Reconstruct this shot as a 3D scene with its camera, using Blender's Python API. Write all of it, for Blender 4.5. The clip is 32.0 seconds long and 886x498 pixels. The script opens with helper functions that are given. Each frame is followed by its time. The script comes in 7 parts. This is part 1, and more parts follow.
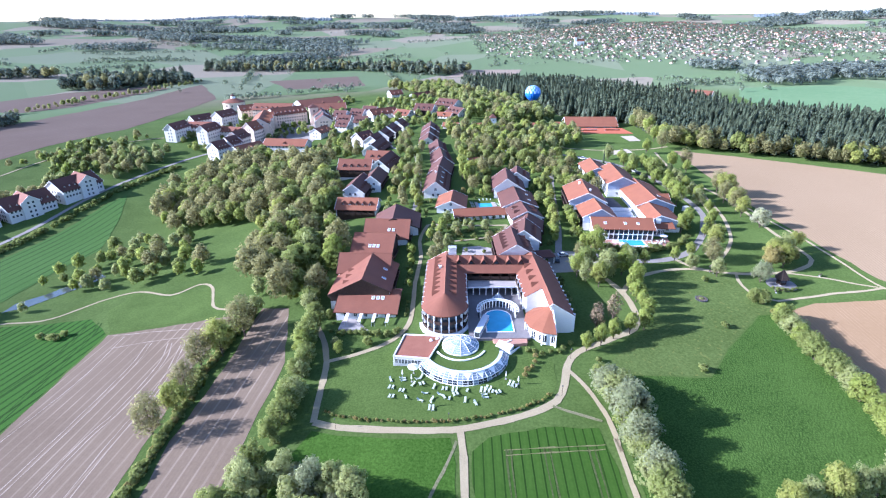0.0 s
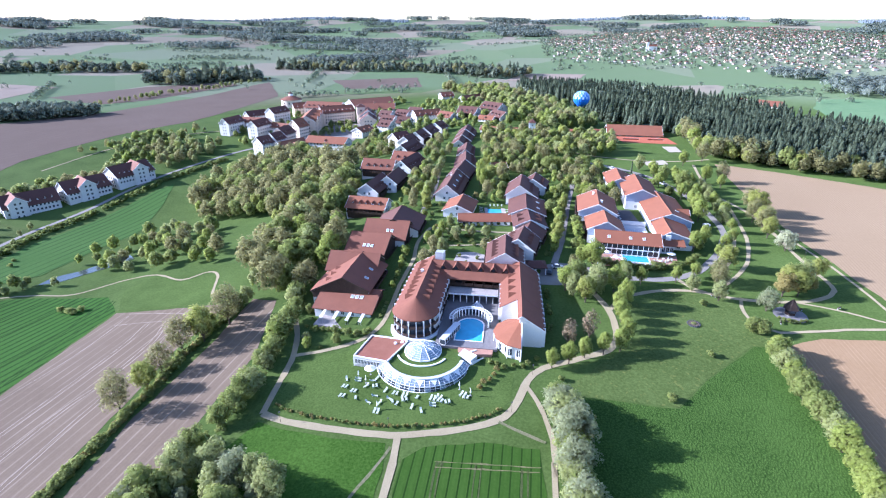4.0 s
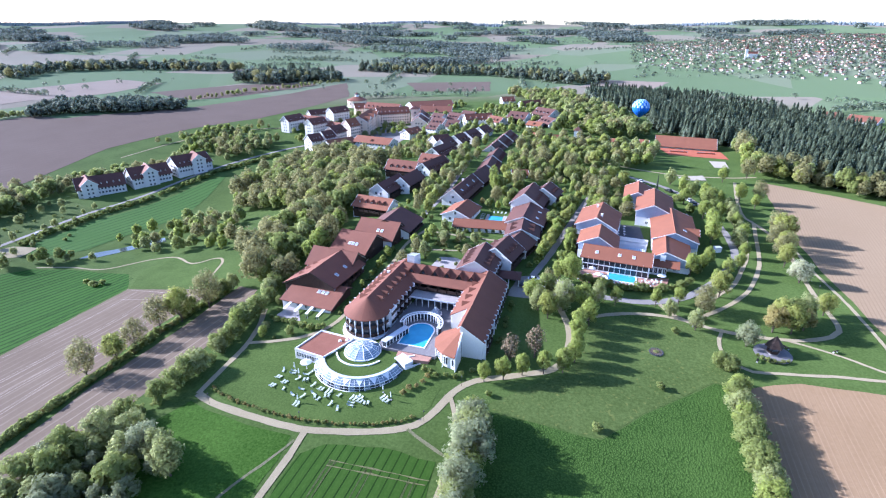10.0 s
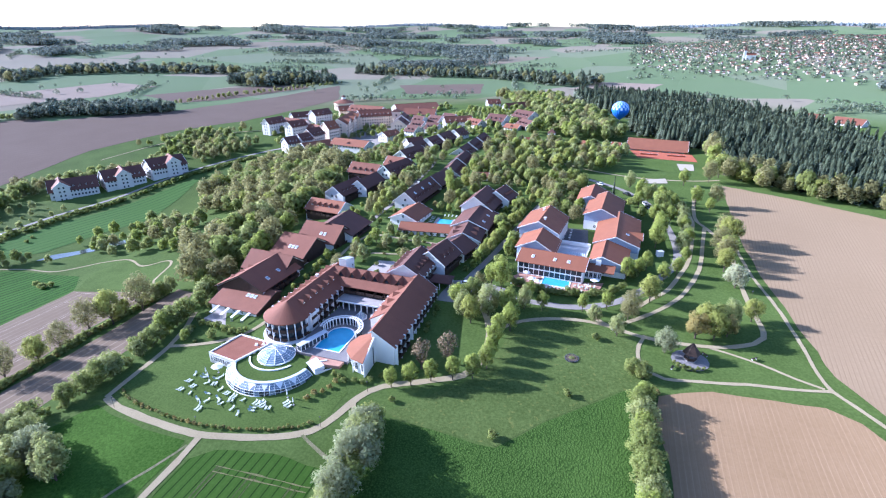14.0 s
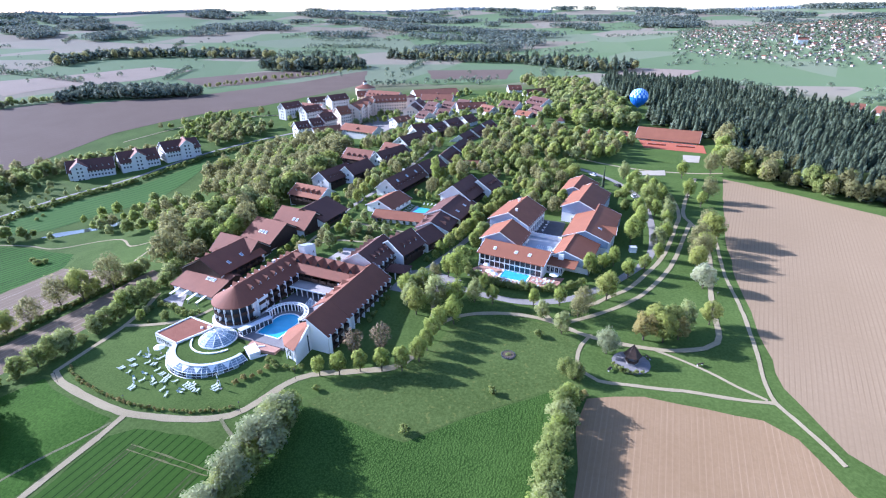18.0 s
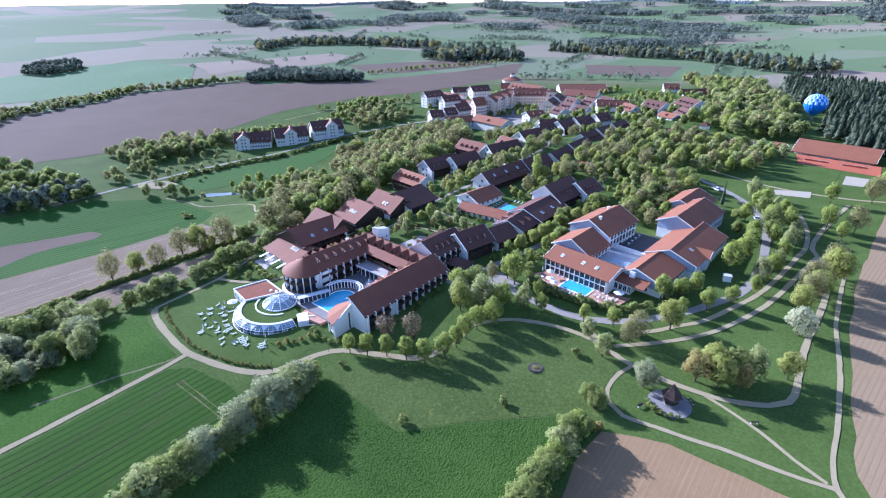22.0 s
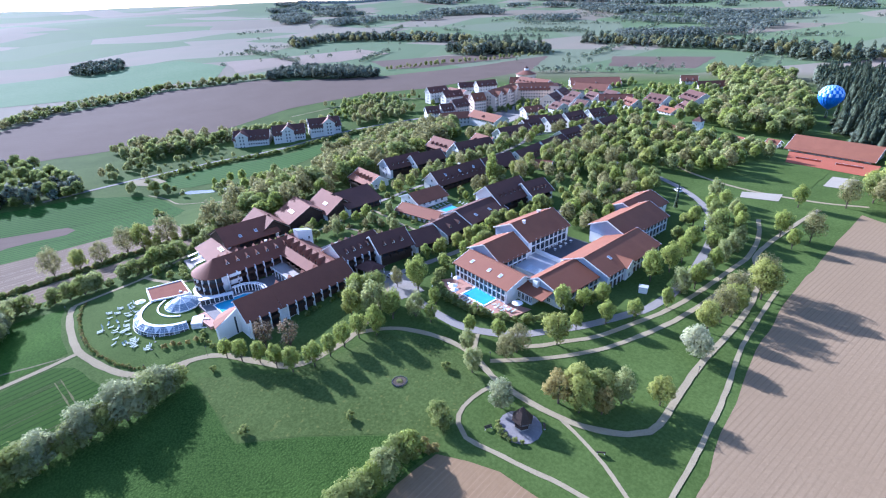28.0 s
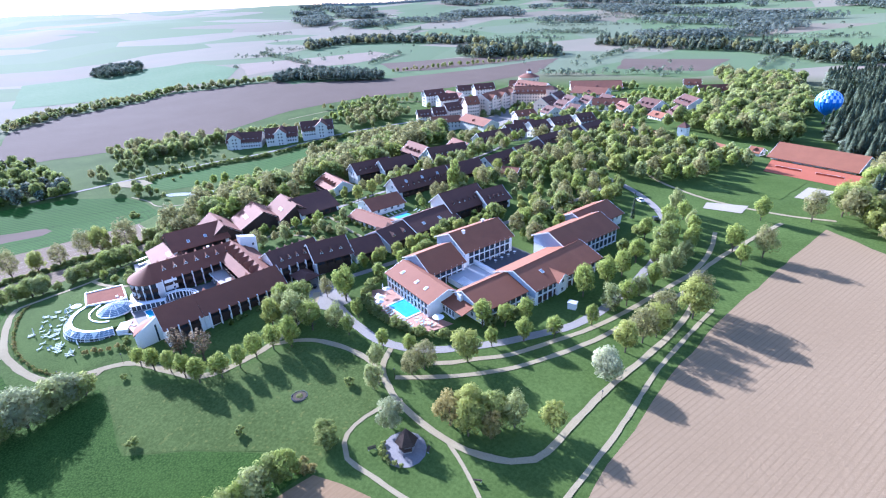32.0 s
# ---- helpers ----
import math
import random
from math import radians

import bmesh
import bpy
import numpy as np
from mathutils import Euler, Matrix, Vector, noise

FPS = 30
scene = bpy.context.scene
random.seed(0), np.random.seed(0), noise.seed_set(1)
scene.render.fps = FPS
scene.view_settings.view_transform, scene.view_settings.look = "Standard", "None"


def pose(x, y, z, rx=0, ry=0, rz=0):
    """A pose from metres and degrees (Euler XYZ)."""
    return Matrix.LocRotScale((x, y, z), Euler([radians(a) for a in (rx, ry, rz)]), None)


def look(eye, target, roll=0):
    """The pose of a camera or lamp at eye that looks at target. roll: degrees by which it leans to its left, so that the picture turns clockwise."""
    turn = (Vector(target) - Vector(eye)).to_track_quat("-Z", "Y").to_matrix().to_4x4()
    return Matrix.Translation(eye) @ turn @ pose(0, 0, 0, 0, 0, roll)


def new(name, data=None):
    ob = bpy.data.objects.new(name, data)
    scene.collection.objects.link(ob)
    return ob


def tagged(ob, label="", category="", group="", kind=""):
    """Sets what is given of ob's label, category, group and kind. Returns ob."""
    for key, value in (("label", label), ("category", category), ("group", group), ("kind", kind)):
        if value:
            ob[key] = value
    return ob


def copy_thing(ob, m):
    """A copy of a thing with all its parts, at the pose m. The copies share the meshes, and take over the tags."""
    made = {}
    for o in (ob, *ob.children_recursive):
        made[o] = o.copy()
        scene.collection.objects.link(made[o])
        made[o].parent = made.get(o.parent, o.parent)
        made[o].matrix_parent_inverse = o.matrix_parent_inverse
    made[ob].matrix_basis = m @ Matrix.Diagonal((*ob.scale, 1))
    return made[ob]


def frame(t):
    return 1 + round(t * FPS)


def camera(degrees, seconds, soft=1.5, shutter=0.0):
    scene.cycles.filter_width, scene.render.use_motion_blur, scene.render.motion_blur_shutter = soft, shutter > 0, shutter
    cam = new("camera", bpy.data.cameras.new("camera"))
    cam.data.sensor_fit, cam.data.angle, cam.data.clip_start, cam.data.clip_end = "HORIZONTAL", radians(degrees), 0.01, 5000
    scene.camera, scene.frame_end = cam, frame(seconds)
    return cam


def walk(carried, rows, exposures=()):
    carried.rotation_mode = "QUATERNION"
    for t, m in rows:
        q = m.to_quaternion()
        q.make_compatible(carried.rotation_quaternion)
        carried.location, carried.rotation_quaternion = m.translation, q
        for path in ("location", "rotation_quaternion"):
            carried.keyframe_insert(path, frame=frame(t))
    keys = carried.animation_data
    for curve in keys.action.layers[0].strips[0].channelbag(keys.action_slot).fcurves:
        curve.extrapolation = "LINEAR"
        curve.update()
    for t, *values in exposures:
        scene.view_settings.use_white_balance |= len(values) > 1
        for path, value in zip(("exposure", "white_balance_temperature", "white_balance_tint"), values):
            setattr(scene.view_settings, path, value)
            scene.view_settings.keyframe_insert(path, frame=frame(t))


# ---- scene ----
cam = camera(80.5, 32.0, soft=1.15)
METRES, EYE, TILT, LEAN, TURN = 230.0, 86.25, -90.559, -18.338, 8.450
ROWS = [
    (0.0, 0.0, 0.0, 0.0, 18.97, 66.72, 8.51),
    (0.5, 0.0148, 0.0048, -0.0014, 18.91, 66.72, 6.29),
    (1.0, 0.0298, 0.01, -0.0024, 18.86, 66.74, 5.02),
    (1.5, 0.0444, 0.0148, -0.0026, 18.77, 66.75, 4.14),
    (2.0, 0.0591, 0.0197, -0.0025, 18.71, 66.78, 3.61),
    (2.5, 0.0732, 0.0245, -0.0026, 18.65, 66.82, 3.42),
    (3.0, 0.0872, 0.0293, -0.0027, 18.58, 66.86, 2.7),
    (3.5, 0.1006, 0.0338, -0.0027, 18.47, 66.88, 1.45),
    (5.5, 0.1551, 0.0522, 0.0017, 18.38, 67.01, -0.44),
    (6.0, 0.1683, 0.0566, 0.0027, 18.32, 67.05, -1.08),
    (6.5, 0.1816, 0.0613, 0.0035, 18.3, 67.1, -1.97),
    (7.0, 0.1952, 0.0657, 0.0043, 18.26, 67.13, -2.98),
    (7.5, 0.2086, 0.0702, 0.0054, 18.22, 67.15, -4.2),
    (8.0, 0.2218, 0.0747, 0.0067, 18.15, 67.18, -5.77),
    (8.5, 0.2357, 0.0792, 0.0083, 18.14, 67.21, -6.95),
    (9.0, 0.2491, 0.0834, 0.0101, 18.12, 67.25, -7.89),
    (9.5, 0.2624, 0.0878, 0.0123, 18.07, 67.3, -8.76),
    (10.0, 0.2758, 0.0923, 0.0149, 18.08, 67.33, -9.4),
    (10.5, 0.2889, 0.0968, 0.0179, 18.09, 67.37, -9.76),
    (11.0, 0.3024, 0.1015, 0.0212, 18.1, 67.39, -9.94),
    (11.5, 0.3161, 0.1059, 0.0244, 18.13, 67.4, -10.01),
    (12.0, 0.3297, 0.1103, 0.0275, 18.14, 67.44, -10.11),
    (12.5, 0.3435, 0.1147, 0.0308, 18.17, 67.45, -10.12),
    (13.0, 0.3573, 0.1191, 0.0342, 18.2, 67.48, -10.16),
    (13.5, 0.371, 0.1236, 0.0376, 18.24, 67.5, -10.19),
    (14.0, 0.3847, 0.1282, 0.0413, 18.28, 67.53, -10.28),
    (14.5, 0.3984, 0.1329, 0.0454, 18.32, 67.52, -11.0),
    (16.5, 0.4555, 0.1524, 0.0657, 18.58, 67.14, -13.16),
    (17.0, 0.4698, 0.1572, 0.0711, 18.6, 66.82, -13.22),
    (17.5, 0.4843, 0.1614, 0.0764, 18.6, 66.41, -13.3),
    (18.0, 0.4979, 0.1656, 0.0811, 18.5, 66.01, -14.94),
    (18.5, 0.5124, 0.1702, 0.0862, 18.37, 65.71, -18.89),
    (19.0, 0.5262, 0.1746, 0.0917, 18.2, 65.69, -22.56),
    (19.5, 0.5398, 0.1793, 0.0979, 18.09, 65.68, -26.59),
    (20.0, 0.5541, 0.1839, 0.1052, 18.08, 65.63, -29.2),
    (20.5, 0.5676, 0.1883, 0.1135, 18.1, 65.58, -30.88),
    (21.0, 0.5812, 0.1927, 0.1225, 18.19, 65.49, -31.71),
    (21.5, 0.5939, 0.1968, 0.1318, 18.29, 65.37, -32.19),
    (22.0, 0.6064, 0.2007, 0.1417, 18.37, 65.27, -32.83),
    (22.5, 0.6188, 0.2049, 0.1521, 18.47, 65.17, -33.16),
    (23.0, 0.631, 0.2087, 0.1628, 18.6, 65.05, -33.35),
    (23.5, 0.6428, 0.2127, 0.1737, 18.75, 64.9, -33.45),
    (24.0, 0.6546, 0.2167, 0.185, 18.92, 64.75, -33.53),
    (24.5, 0.6665, 0.2207, 0.1966, 19.08, 64.6, -33.55),
    (25.0, 0.6782, 0.2246, 0.2082, 19.29, 64.41, -33.5),
    (25.5, 0.6901, 0.2287, 0.2203, 19.51, 64.2, -33.8),
    (27.5, 0.7362, 0.2443, 0.2703, 20.13, 63.64, -37.42),
    (28.0, 0.7474, 0.2479, 0.2829, 20.2, 63.61, -37.9),
    (28.5, 0.7585, 0.2513, 0.2953, 20.23, 63.6, -38.34),
    (29.0, 0.7693, 0.2549, 0.3073, 20.27, 63.62, -38.85),
    (29.5, 0.7798, 0.2582, 0.3191, 20.31, 63.61, -39.72),
    (30.0, 0.7903, 0.2616, 0.3312, 20.39, 63.58, -40.18),
    (30.5, 0.8003, 0.2649, 0.3432, 20.42, 63.57, -40.44),
    (31.0, 0.8102, 0.2679, 0.3552, 20.48, 63.54, -40.58),
    (31.5, 0.8199, 0.2709, 0.3675, 20.58, 63.5, -40.57),
    (32.0, 0.8294, 0.2739, 0.3797, 20.61, 63.48, -40.6),
]
walk(cam, [(t, pose(0, 0, EYE, TILT, LEAN, TURN) @ pose(METRES * x, METRES * y, METRES * z, 90 + pitch, roll, yaw)) for t, x, y, z, yaw, pitch, roll in ROWS],
     [(0.0, 1.6, 5120, 24), (6.0, 1.55, 5120, 24), (13.0, 1.56, 5100, 24), (17.0, 1.57, 5080, 24), (19.5, 1.42, 5020, 24), (25.0, 1.34, 4960, 24), (28.0, 1.48, 4960, 24), (30.0, 1.59, 4960, 24), (32.0, 1.82, 4960, 24)])

# ---- sky and sun: low afternoon sun from the west, clear hazy spring sky ----
SUN_EL, SUN_AZ = 23.5, 182.0      # elevation; direction towards the sun, degrees from +x
world = bpy.data.worlds.new("sky")
scene.world = world
world.use_nodes = True
wn = world.node_tree.nodes
sky = wn.new("ShaderNodeTexSky")
sky.sky_type, sky.sun_disc = "NISHITA", False
sky.sun_elevation, sky.sun_rotation = radians(SUN_EL), radians(90 - SUN_AZ)
sky.air_density, sky.dust_density, sky.ozone_density, sky.altitude = 1.0, 0.7, 1.0, 400
wn["Background"].inputs["Strength"].default_value = 0.105
world.node_tree.links.new(sky.outputs[0], wn["Background"].inputs["Color"])
sun = new("sun", bpy.data.lights.new("sun", "SUN"))
sun.data.energy, sun.data.angle, sun.data.color = 5.0, radians(0.6), (1.0, 0.955, 0.88)
sun.matrix_world = look((math.cos(radians(SUN_AZ)) * 500, 150 + math.sin(radians(SUN_AZ)) * 500, 500 * math.tan(radians(SUN_EL))), (0, 150, 0))


# ---- materials ----
def material(name, rough=0.85, metal=0.0):
    m = bpy.data.materials.new(name)
    m.use_nodes = True
    nt = m.node_tree
    b = nt.nodes["Principled BSDF"]
    b.inputs["Roughness"].default_value, b.inputs["Metallic"].default_value = rough, metal
    b.inputs["Specular IOR Level"].default_value = 0.3 if rough < 0.88 else 0.04
    b.inputs["Diffuse Roughness"].default_value = 0.3 if rough > 0.93 else 0.0
    return m, nt, b


def node(nt, kind, **values):
    n = nt.nodes.new(kind)
    for k, v in values.items():
        n.inputs[k].default_value = v
    return n


def ramp(nt, source, stops):
    r = nt.nodes.new("ShaderNodeValToRGB")
    e = r.color_ramp.elements
    e[0].position, e[0].color = stops[0][0], (*stops[0][1], 1)
    e[1].position, e[1].color = stops[-1][0], (*stops[-1][1], 1)
    for p, c in stops[1:-1]:
        k = e.new(p)
        k.color = (*c, 1)
    nt.links.new(source, r.inputs[0])
    return r.outputs[0]


def mixed(nt, a, b, f, mode="MIX"):
    m = nt.nodes.new("ShaderNodeMix")
    m.data_type, m.blend_type = "RGBA", mode
    for s, v in ((m.inputs[6], a), (m.inputs[7], b), (m.inputs[0], f)):
        if isinstance(v, bpy.types.NodeSocket):
            nt.links.new(v, s)
        else:
            s.default_value = (*v, 1) if isinstance(v, tuple) else v
    return m.outputs[2]


def coords(nt, scale=(1, 1, 1), turn=0.0):
    tc = nt.nodes.new("ShaderNodeTexCoord")
    mp = nt.nodes.new("ShaderNodeMapping")
    mp.inputs["Scale"].default_value = scale
    mp.inputs["Rotation"].default_value = (0, 0, radians(turn))
    nt.links.new(tc.outputs["Object"], mp.inputs[0])
    return mp.outputs[0]


def noise_of(nt, vec, scale, detail=4.0, rough=0.55):
    n = node(nt, "ShaderNodeTexNoise", Scale=scale, Detail=detail, Roughness=rough)
    nt.links.new(vec, n.inputs["Vector"])
    return n.outputs["Fac"]


def bump(nt, b, height, strength, distance):
    k = node(nt, "ShaderNodeBump", Strength=strength, Distance=distance)
    nt.links.new(height, k.inputs["Height"])
    nt.links.new(k.outputs[0], b.inputs["Normal"])


def speckled(name, dark, light, big=0.08, small=1.5, rough=0.9, relief=0.1, extra=None):
    """A surface with broad patches and a fine grain between two tones."""
    m, nt, b = material(name, rough)
    v = coords(nt)
    patches, grain = noise_of(nt, v, big, 3), noise_of(nt, v, small, 6, 0.65)
    c = mixed(nt, ramp(nt, patches, [(0.3, dark), (0.7, light)]), ramp(nt, grain, [(0.36, dark), (0.64, light)]), 0.6)
    if extra:
        c = extra(nt, v, c)
    nt.links.new(c, b.inputs["Base Color"])
    bump(nt, b, grain, 0.8, relief)
    return m


def striped(name, dark, light, line, turn, gap, width, rough=0.95, big=0.03, steady=False):
    """A tilled or sown field: drill rows, broad patches, and lines left by wheels."""
    m, nt, b = material(name, rough)
    v = coords(nt, turn=turn)
    patches, grain = noise_of(nt, v, big, 4), noise_of(nt, v, 0.9, 6, 0.7)
    c = mixed(nt, ramp(nt, patches, [(0.3, dark), (0.7, light)]), ramp(nt, grain, [(0.34, dark), (0.66, light)]), 0.45)
    w = node(nt, "ShaderNodeTexWave", Scale=0.314 / gap, Distortion=0.35, Detail=2.0)
    w.inputs["Detail Scale"].default_value = 0.3
    nt.links.new(v, w.inputs["Vector"])
    lines = ramp(nt, w.outputs["Fac"], [(1 - width * 1.6, (0, 0, 0)), (1 - width * 0.6, (1, 1, 1))])
    fade = noise_of(nt, v, 0.06, 3)
    k = node(nt, "ShaderNodeMath")
    k.operation = "MULTIPLY"
    nt.links.new(lines, k.inputs[0])
    nt.links.new(ramp(nt, fade, [(0.3, (0.75 if steady else 0.15,) * 3), (0.65, (1,) * 3)]), k.inputs[1])
    c = mixed(nt, c, line, k.outputs[0])
    rows = node(nt, "ShaderNodeTexWave", Scale=0.314 / 1.1, Distortion=0.8, Detail=2.0)
    nt.links.new(v, rows.inputs["Vector"])
    c = mixed(nt, c, mixed(nt, c, dark, 0.35), rows.outputs["Fac"])
    nt.links.new(c, b.inputs["Base Color"])
    bump(nt, b, grain, 0.7, 0.15)
    return m


def meadow_extra(nt, v, c):
    spots = noise_of(nt, v, 0.9, 2, 0.5)
    return mixed(nt, c, (0.16, 0.165, 0.045), ramp(nt, spots, [(0.62, (0, 0, 0)), (0.72, (0.6, 0.6, 0.6))]))


M_GRASS = speckled("grass", (0.048, 0.073, 0.017), (0.11, 0.15, 0.043), 0.05, 1.3, 0.95, 0.15, meadow_extra)
M_LAWN = speckled("lawn", (0.046, 0.076, 0.016), (0.104, 0.152, 0.038), 0.09, 2.0, 0.95, 0.08)


def clumpy(name, dark, light, size, relief):
    """A leafy field crop: single plants with dark gaps between them, and broad patches."""
    m, nt, b = material(name, 0.95)
    v = coords(nt)
    vo = node(nt, "ShaderNodeTexVoronoi", Scale=1.0 / size, Randomness=1.0)
    nt.links.new(v, vo.inputs["Vector"])
    plants = ramp(nt, vo.outputs["Distance"], [(0.15, light), (0.75, dark)])
    grain, patch = noise_of(nt, v, 3.2, 4, 0.7), noise_of(nt, v, 0.06, 4)
    c = mixed(nt, plants, ramp(nt, grain, [(0.35, dark), (0.65, light)]), 0.35)
    c = mixed(nt, c, mixed(nt, c, light, 0.5), ramp(nt, patch, [(0.42, (0, 0, 0)), (0.66, (0.8,) * 3)]))
    nt.links.new(c, b.inputs["Base Color"])
    inv = node(nt, "ShaderNodeMath")
    inv.operation = "SUBTRACT"
    inv.inputs[0].default_value = 1.0
    nt.links.new(vo.outputs["Distance"], inv.inputs[1])
    bump(nt, b, inv.outputs[0], 1.0, relief)
    return m


M_CROP = clumpy("young_crop", (0.021, 0.049, 0.008), (0.078, 0.136, 0.028), 0.45, 0.14)
M_CROP_FRONT = striped("tramlined_crop", (0.032, 0.074, 0.01), (0.06, 0.116, 0.019), (0.016, 0.038, 0.007), 2, 2.2, 0.06, steady=True)
M_CROP_LEFT = striped("striped_crop", (0.036, 0.098, 0.014), (0.06, 0.136, 0.023), (0.016, 0.036, 0.008), 16, 3.3, 0.17, steady=True)
M_CROP_FAR = striped("valley_crop", (0.056, 0.118, 0.026), (0.086, 0.162, 0.04), (0.035, 0.07, 0.02), 6, 4.6, 0.12)
M_SOIL_RIGHT = striped("dry_tilled_soil", (0.25, 0.178, 0.104), (0.31, 0.226, 0.137), (0.232, 0.164, 0.095), 6, 1.2, 0.12)
M_SOIL_LOW = striped("dry_sown_soil", (0.245, 0.16, 0.083), (0.315, 0.212, 0.118), (0.335, 0.23, 0.135), -2, 1.3, 0.05)
M_SOIL_LEFT = striped("grey_tilled_soil", (0.16, 0.12, 0.082), (0.215, 0.164, 0.115), (0.29, 0.23, 0.168), 8, 3.6, 0.06)
M_SOIL_FAR = striped("far_tilled_soil", (0.128, 0.093, 0.07), (0.17, 0.126, 0.097), (0.14, 0.103, 0.078), 30, 8.0, 0.12)
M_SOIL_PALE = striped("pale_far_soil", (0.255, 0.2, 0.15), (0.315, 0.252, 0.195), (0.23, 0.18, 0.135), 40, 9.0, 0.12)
# Crop green lightened and greyed to carry the haze of distance.
M_CROP_HILL = speckled("haze_paled_far_crop", (0.1, 0.175, 0.08), (0.145, 0.215, 0.105), 0.01, 0.2, 0.95, 0.1)
M_CROP_BRIGHT = speckled("bright_young_crop", (0.028, 0.068, 0.008), (0.08, 0.152, 0.024), 0.06, 1.6, 0.95, 0.2)
M_PATH = speckled("gravel_path", (0.28, 0.23, 0.14), (0.39, 0.33, 0.205), 0.2, 3.0, 0.95, 0.04)
M_ASPHALT = speckled("old_asphalt", (0.205, 0.188, 0.168), (0.285, 0.262, 0.235), 0.15, 3.0, 0.9, 0.02)
M_TRACK = speckled("worn_track", (0.1, 0.12, 0.045), (0.24, 0.21, 0.13), 0.3, 2.0, 0.95, 0.05)
M_PAVING = speckled("stone_paving", (0.28, 0.25, 0.23), (0.40, 0.36, 0.33), 0.3, 2.5, 0.85, 0.02)
M_TERRACE = speckled("red_terrace_tiles", (0.34, 0.18, 0.125), (0.45, 0.255, 0.185), 0.4, 2.5, 0.8, 0.02)
M_CLAY = speckled("red_clay_court", (0.33, 0.098, 0.056), (0.42, 0.14, 0.082), 0.08, 1.5, 0.95, 0.02)
M_SAND = speckled("pale_sand", (0.34, 0.3, 0.23), (0.44, 0.39, 0.3), 0.2, 2.0, 0.95, 0.03)
M_PLASTER = speckled("white_plaster", (0.70, 0.69, 0.66), (0.82, 0.81, 0.79), 0.25, 3.0, 0.85, 0.01)
# A greyer white than the hotel's plaster, for village and valley houses.
M_OFFWHITE = speckled("greyed_offwhite_plaster", (0.55, 0.53, 0.50), (0.68, 0.66, 0.62), 0.25, 3.0, 0.85, 0.01)
# White town walls, dulled in the base colour to stand for haze.
M_TOWN = speckled("haze_dulled_town_plaster", (0.36, 0.33, 0.30), (0.52, 0.48, 0.45), 0.01, 0.12, 0.85, 0.01)
M_PEACH = speckled("peach_plaster", (0.66, 0.52, 0.40), (0.76, 0.62, 0.50), 0.2, 3.0, 0.85, 0.01)
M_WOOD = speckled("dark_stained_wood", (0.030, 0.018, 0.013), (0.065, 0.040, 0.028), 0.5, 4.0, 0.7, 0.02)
# Gable boards of the sports hotel: bluish shade painted as their base colour.
M_SHADEBOARD = speckled("shade_blue_boarding", (0.27, 0.33, 0.44), (0.36, 0.42, 0.53), 0.5, 4.0, 0.8, 0.02)
M_BARK = speckled("bark", (0.07, 0.055, 0.042), (0.15, 0.12, 0.09), 1.0, 6.0, 0.95, 0.03)
M_EDGE = speckled("pale_blue_grey_sheet_metal", (0.46, 0.50, 0.54), (0.58, 0.61, 0.64), 0.4, 4.0, 0.5, 0.005)
M_WHITE = speckled("white_paint", (0.76, 0.76, 0.75), (0.84, 0.84, 0.83), 0.6, 4.0, 0.5, 0.005)
M_METAL = speckled("grey_metal", (0.35, 0.36, 0.38), (0.48, 0.49, 0.50), 0.4, 4.0, 0.45, 0.005)
M_DECK = speckled("dark_deck", (0.055, 0.058, 0.065), (0.10, 0.10, 0.11), 0.4, 3.0, 0.8, 0.02)
# Grey paving with the shade lying on it worked into the colour.
M_SETTS = speckled("shade_darkened_setts", (0.15, 0.14, 0.14), (0.23, 0.215, 0.21), 0.4, 3.0, 0.85, 0.02)
M_GRAVELROOF = speckled("reddish_gravel_roof", (0.24, 0.10, 0.065), (0.33, 0.15, 0.10), 0.3, 4.0, 0.95, 0.03)
M_STONE = speckled("grey_stone", (0.25, 0.24, 0.22), (0.38, 0.36, 0.33), 0.8, 4.0, 0.9, 0.05)


def roof_tiles(name, dark, light, moss):
    """Clay tiles: courses down the slope, tile columns, tone by patch and house."""
    m, nt, b = material(name, 0.8)
    v = coords(nt)
    info = nt.nodes.new("ShaderNodeObjectInfo")
    grain, patch = noise_of(nt, v, 3.0, 5, 0.7), noise_of(nt, v, 0.22, 4)
    c = mixed(nt, ramp(nt, patch, [(0.3, dark), (0.7, light)]), ramp(nt, grain, [(0.2, dark), (0.8, light)]), 0.55)
    c = mixed(nt, c, moss, ramp(nt, noise_of(nt, v, 0.5, 5, 0.7), [(0.55, (0, 0, 0)), (0.8, (0.55,) * 3)]))
    c = mixed(nt, c, mixed(nt, c, dark, 0.6), info.outputs["Random"])
    nt.links.new(c, b.inputs["Base Color"])
    w = node(nt, "ShaderNodeTexWave", Scale=0.314 / 0.17)
    w.bands_direction = "Z"
    nt.links.new(v, w.inputs["Vector"])
    bump(nt, b, w.outputs["Fac"], 0.15, 0.02)
    return m


M_ROOF = roof_tiles("brown_red_roof_tiles", (0.15, 0.057, 0.034), (0.236, 0.092, 0.053), (0.115, 0.064, 0.046))
M_ROOF_ORANGE = roof_tiles("orange_red_roof_tiles", (0.19, 0.07, 0.037), (0.285, 0.113, 0.059), (0.145, 0.068, 0.044))
M_ROOF_DARK = roof_tiles("dark_brown_roof_tiles", (0.088, 0.04, 0.031), (0.142, 0.064, 0.045), (0.078, 0.048, 0.04))


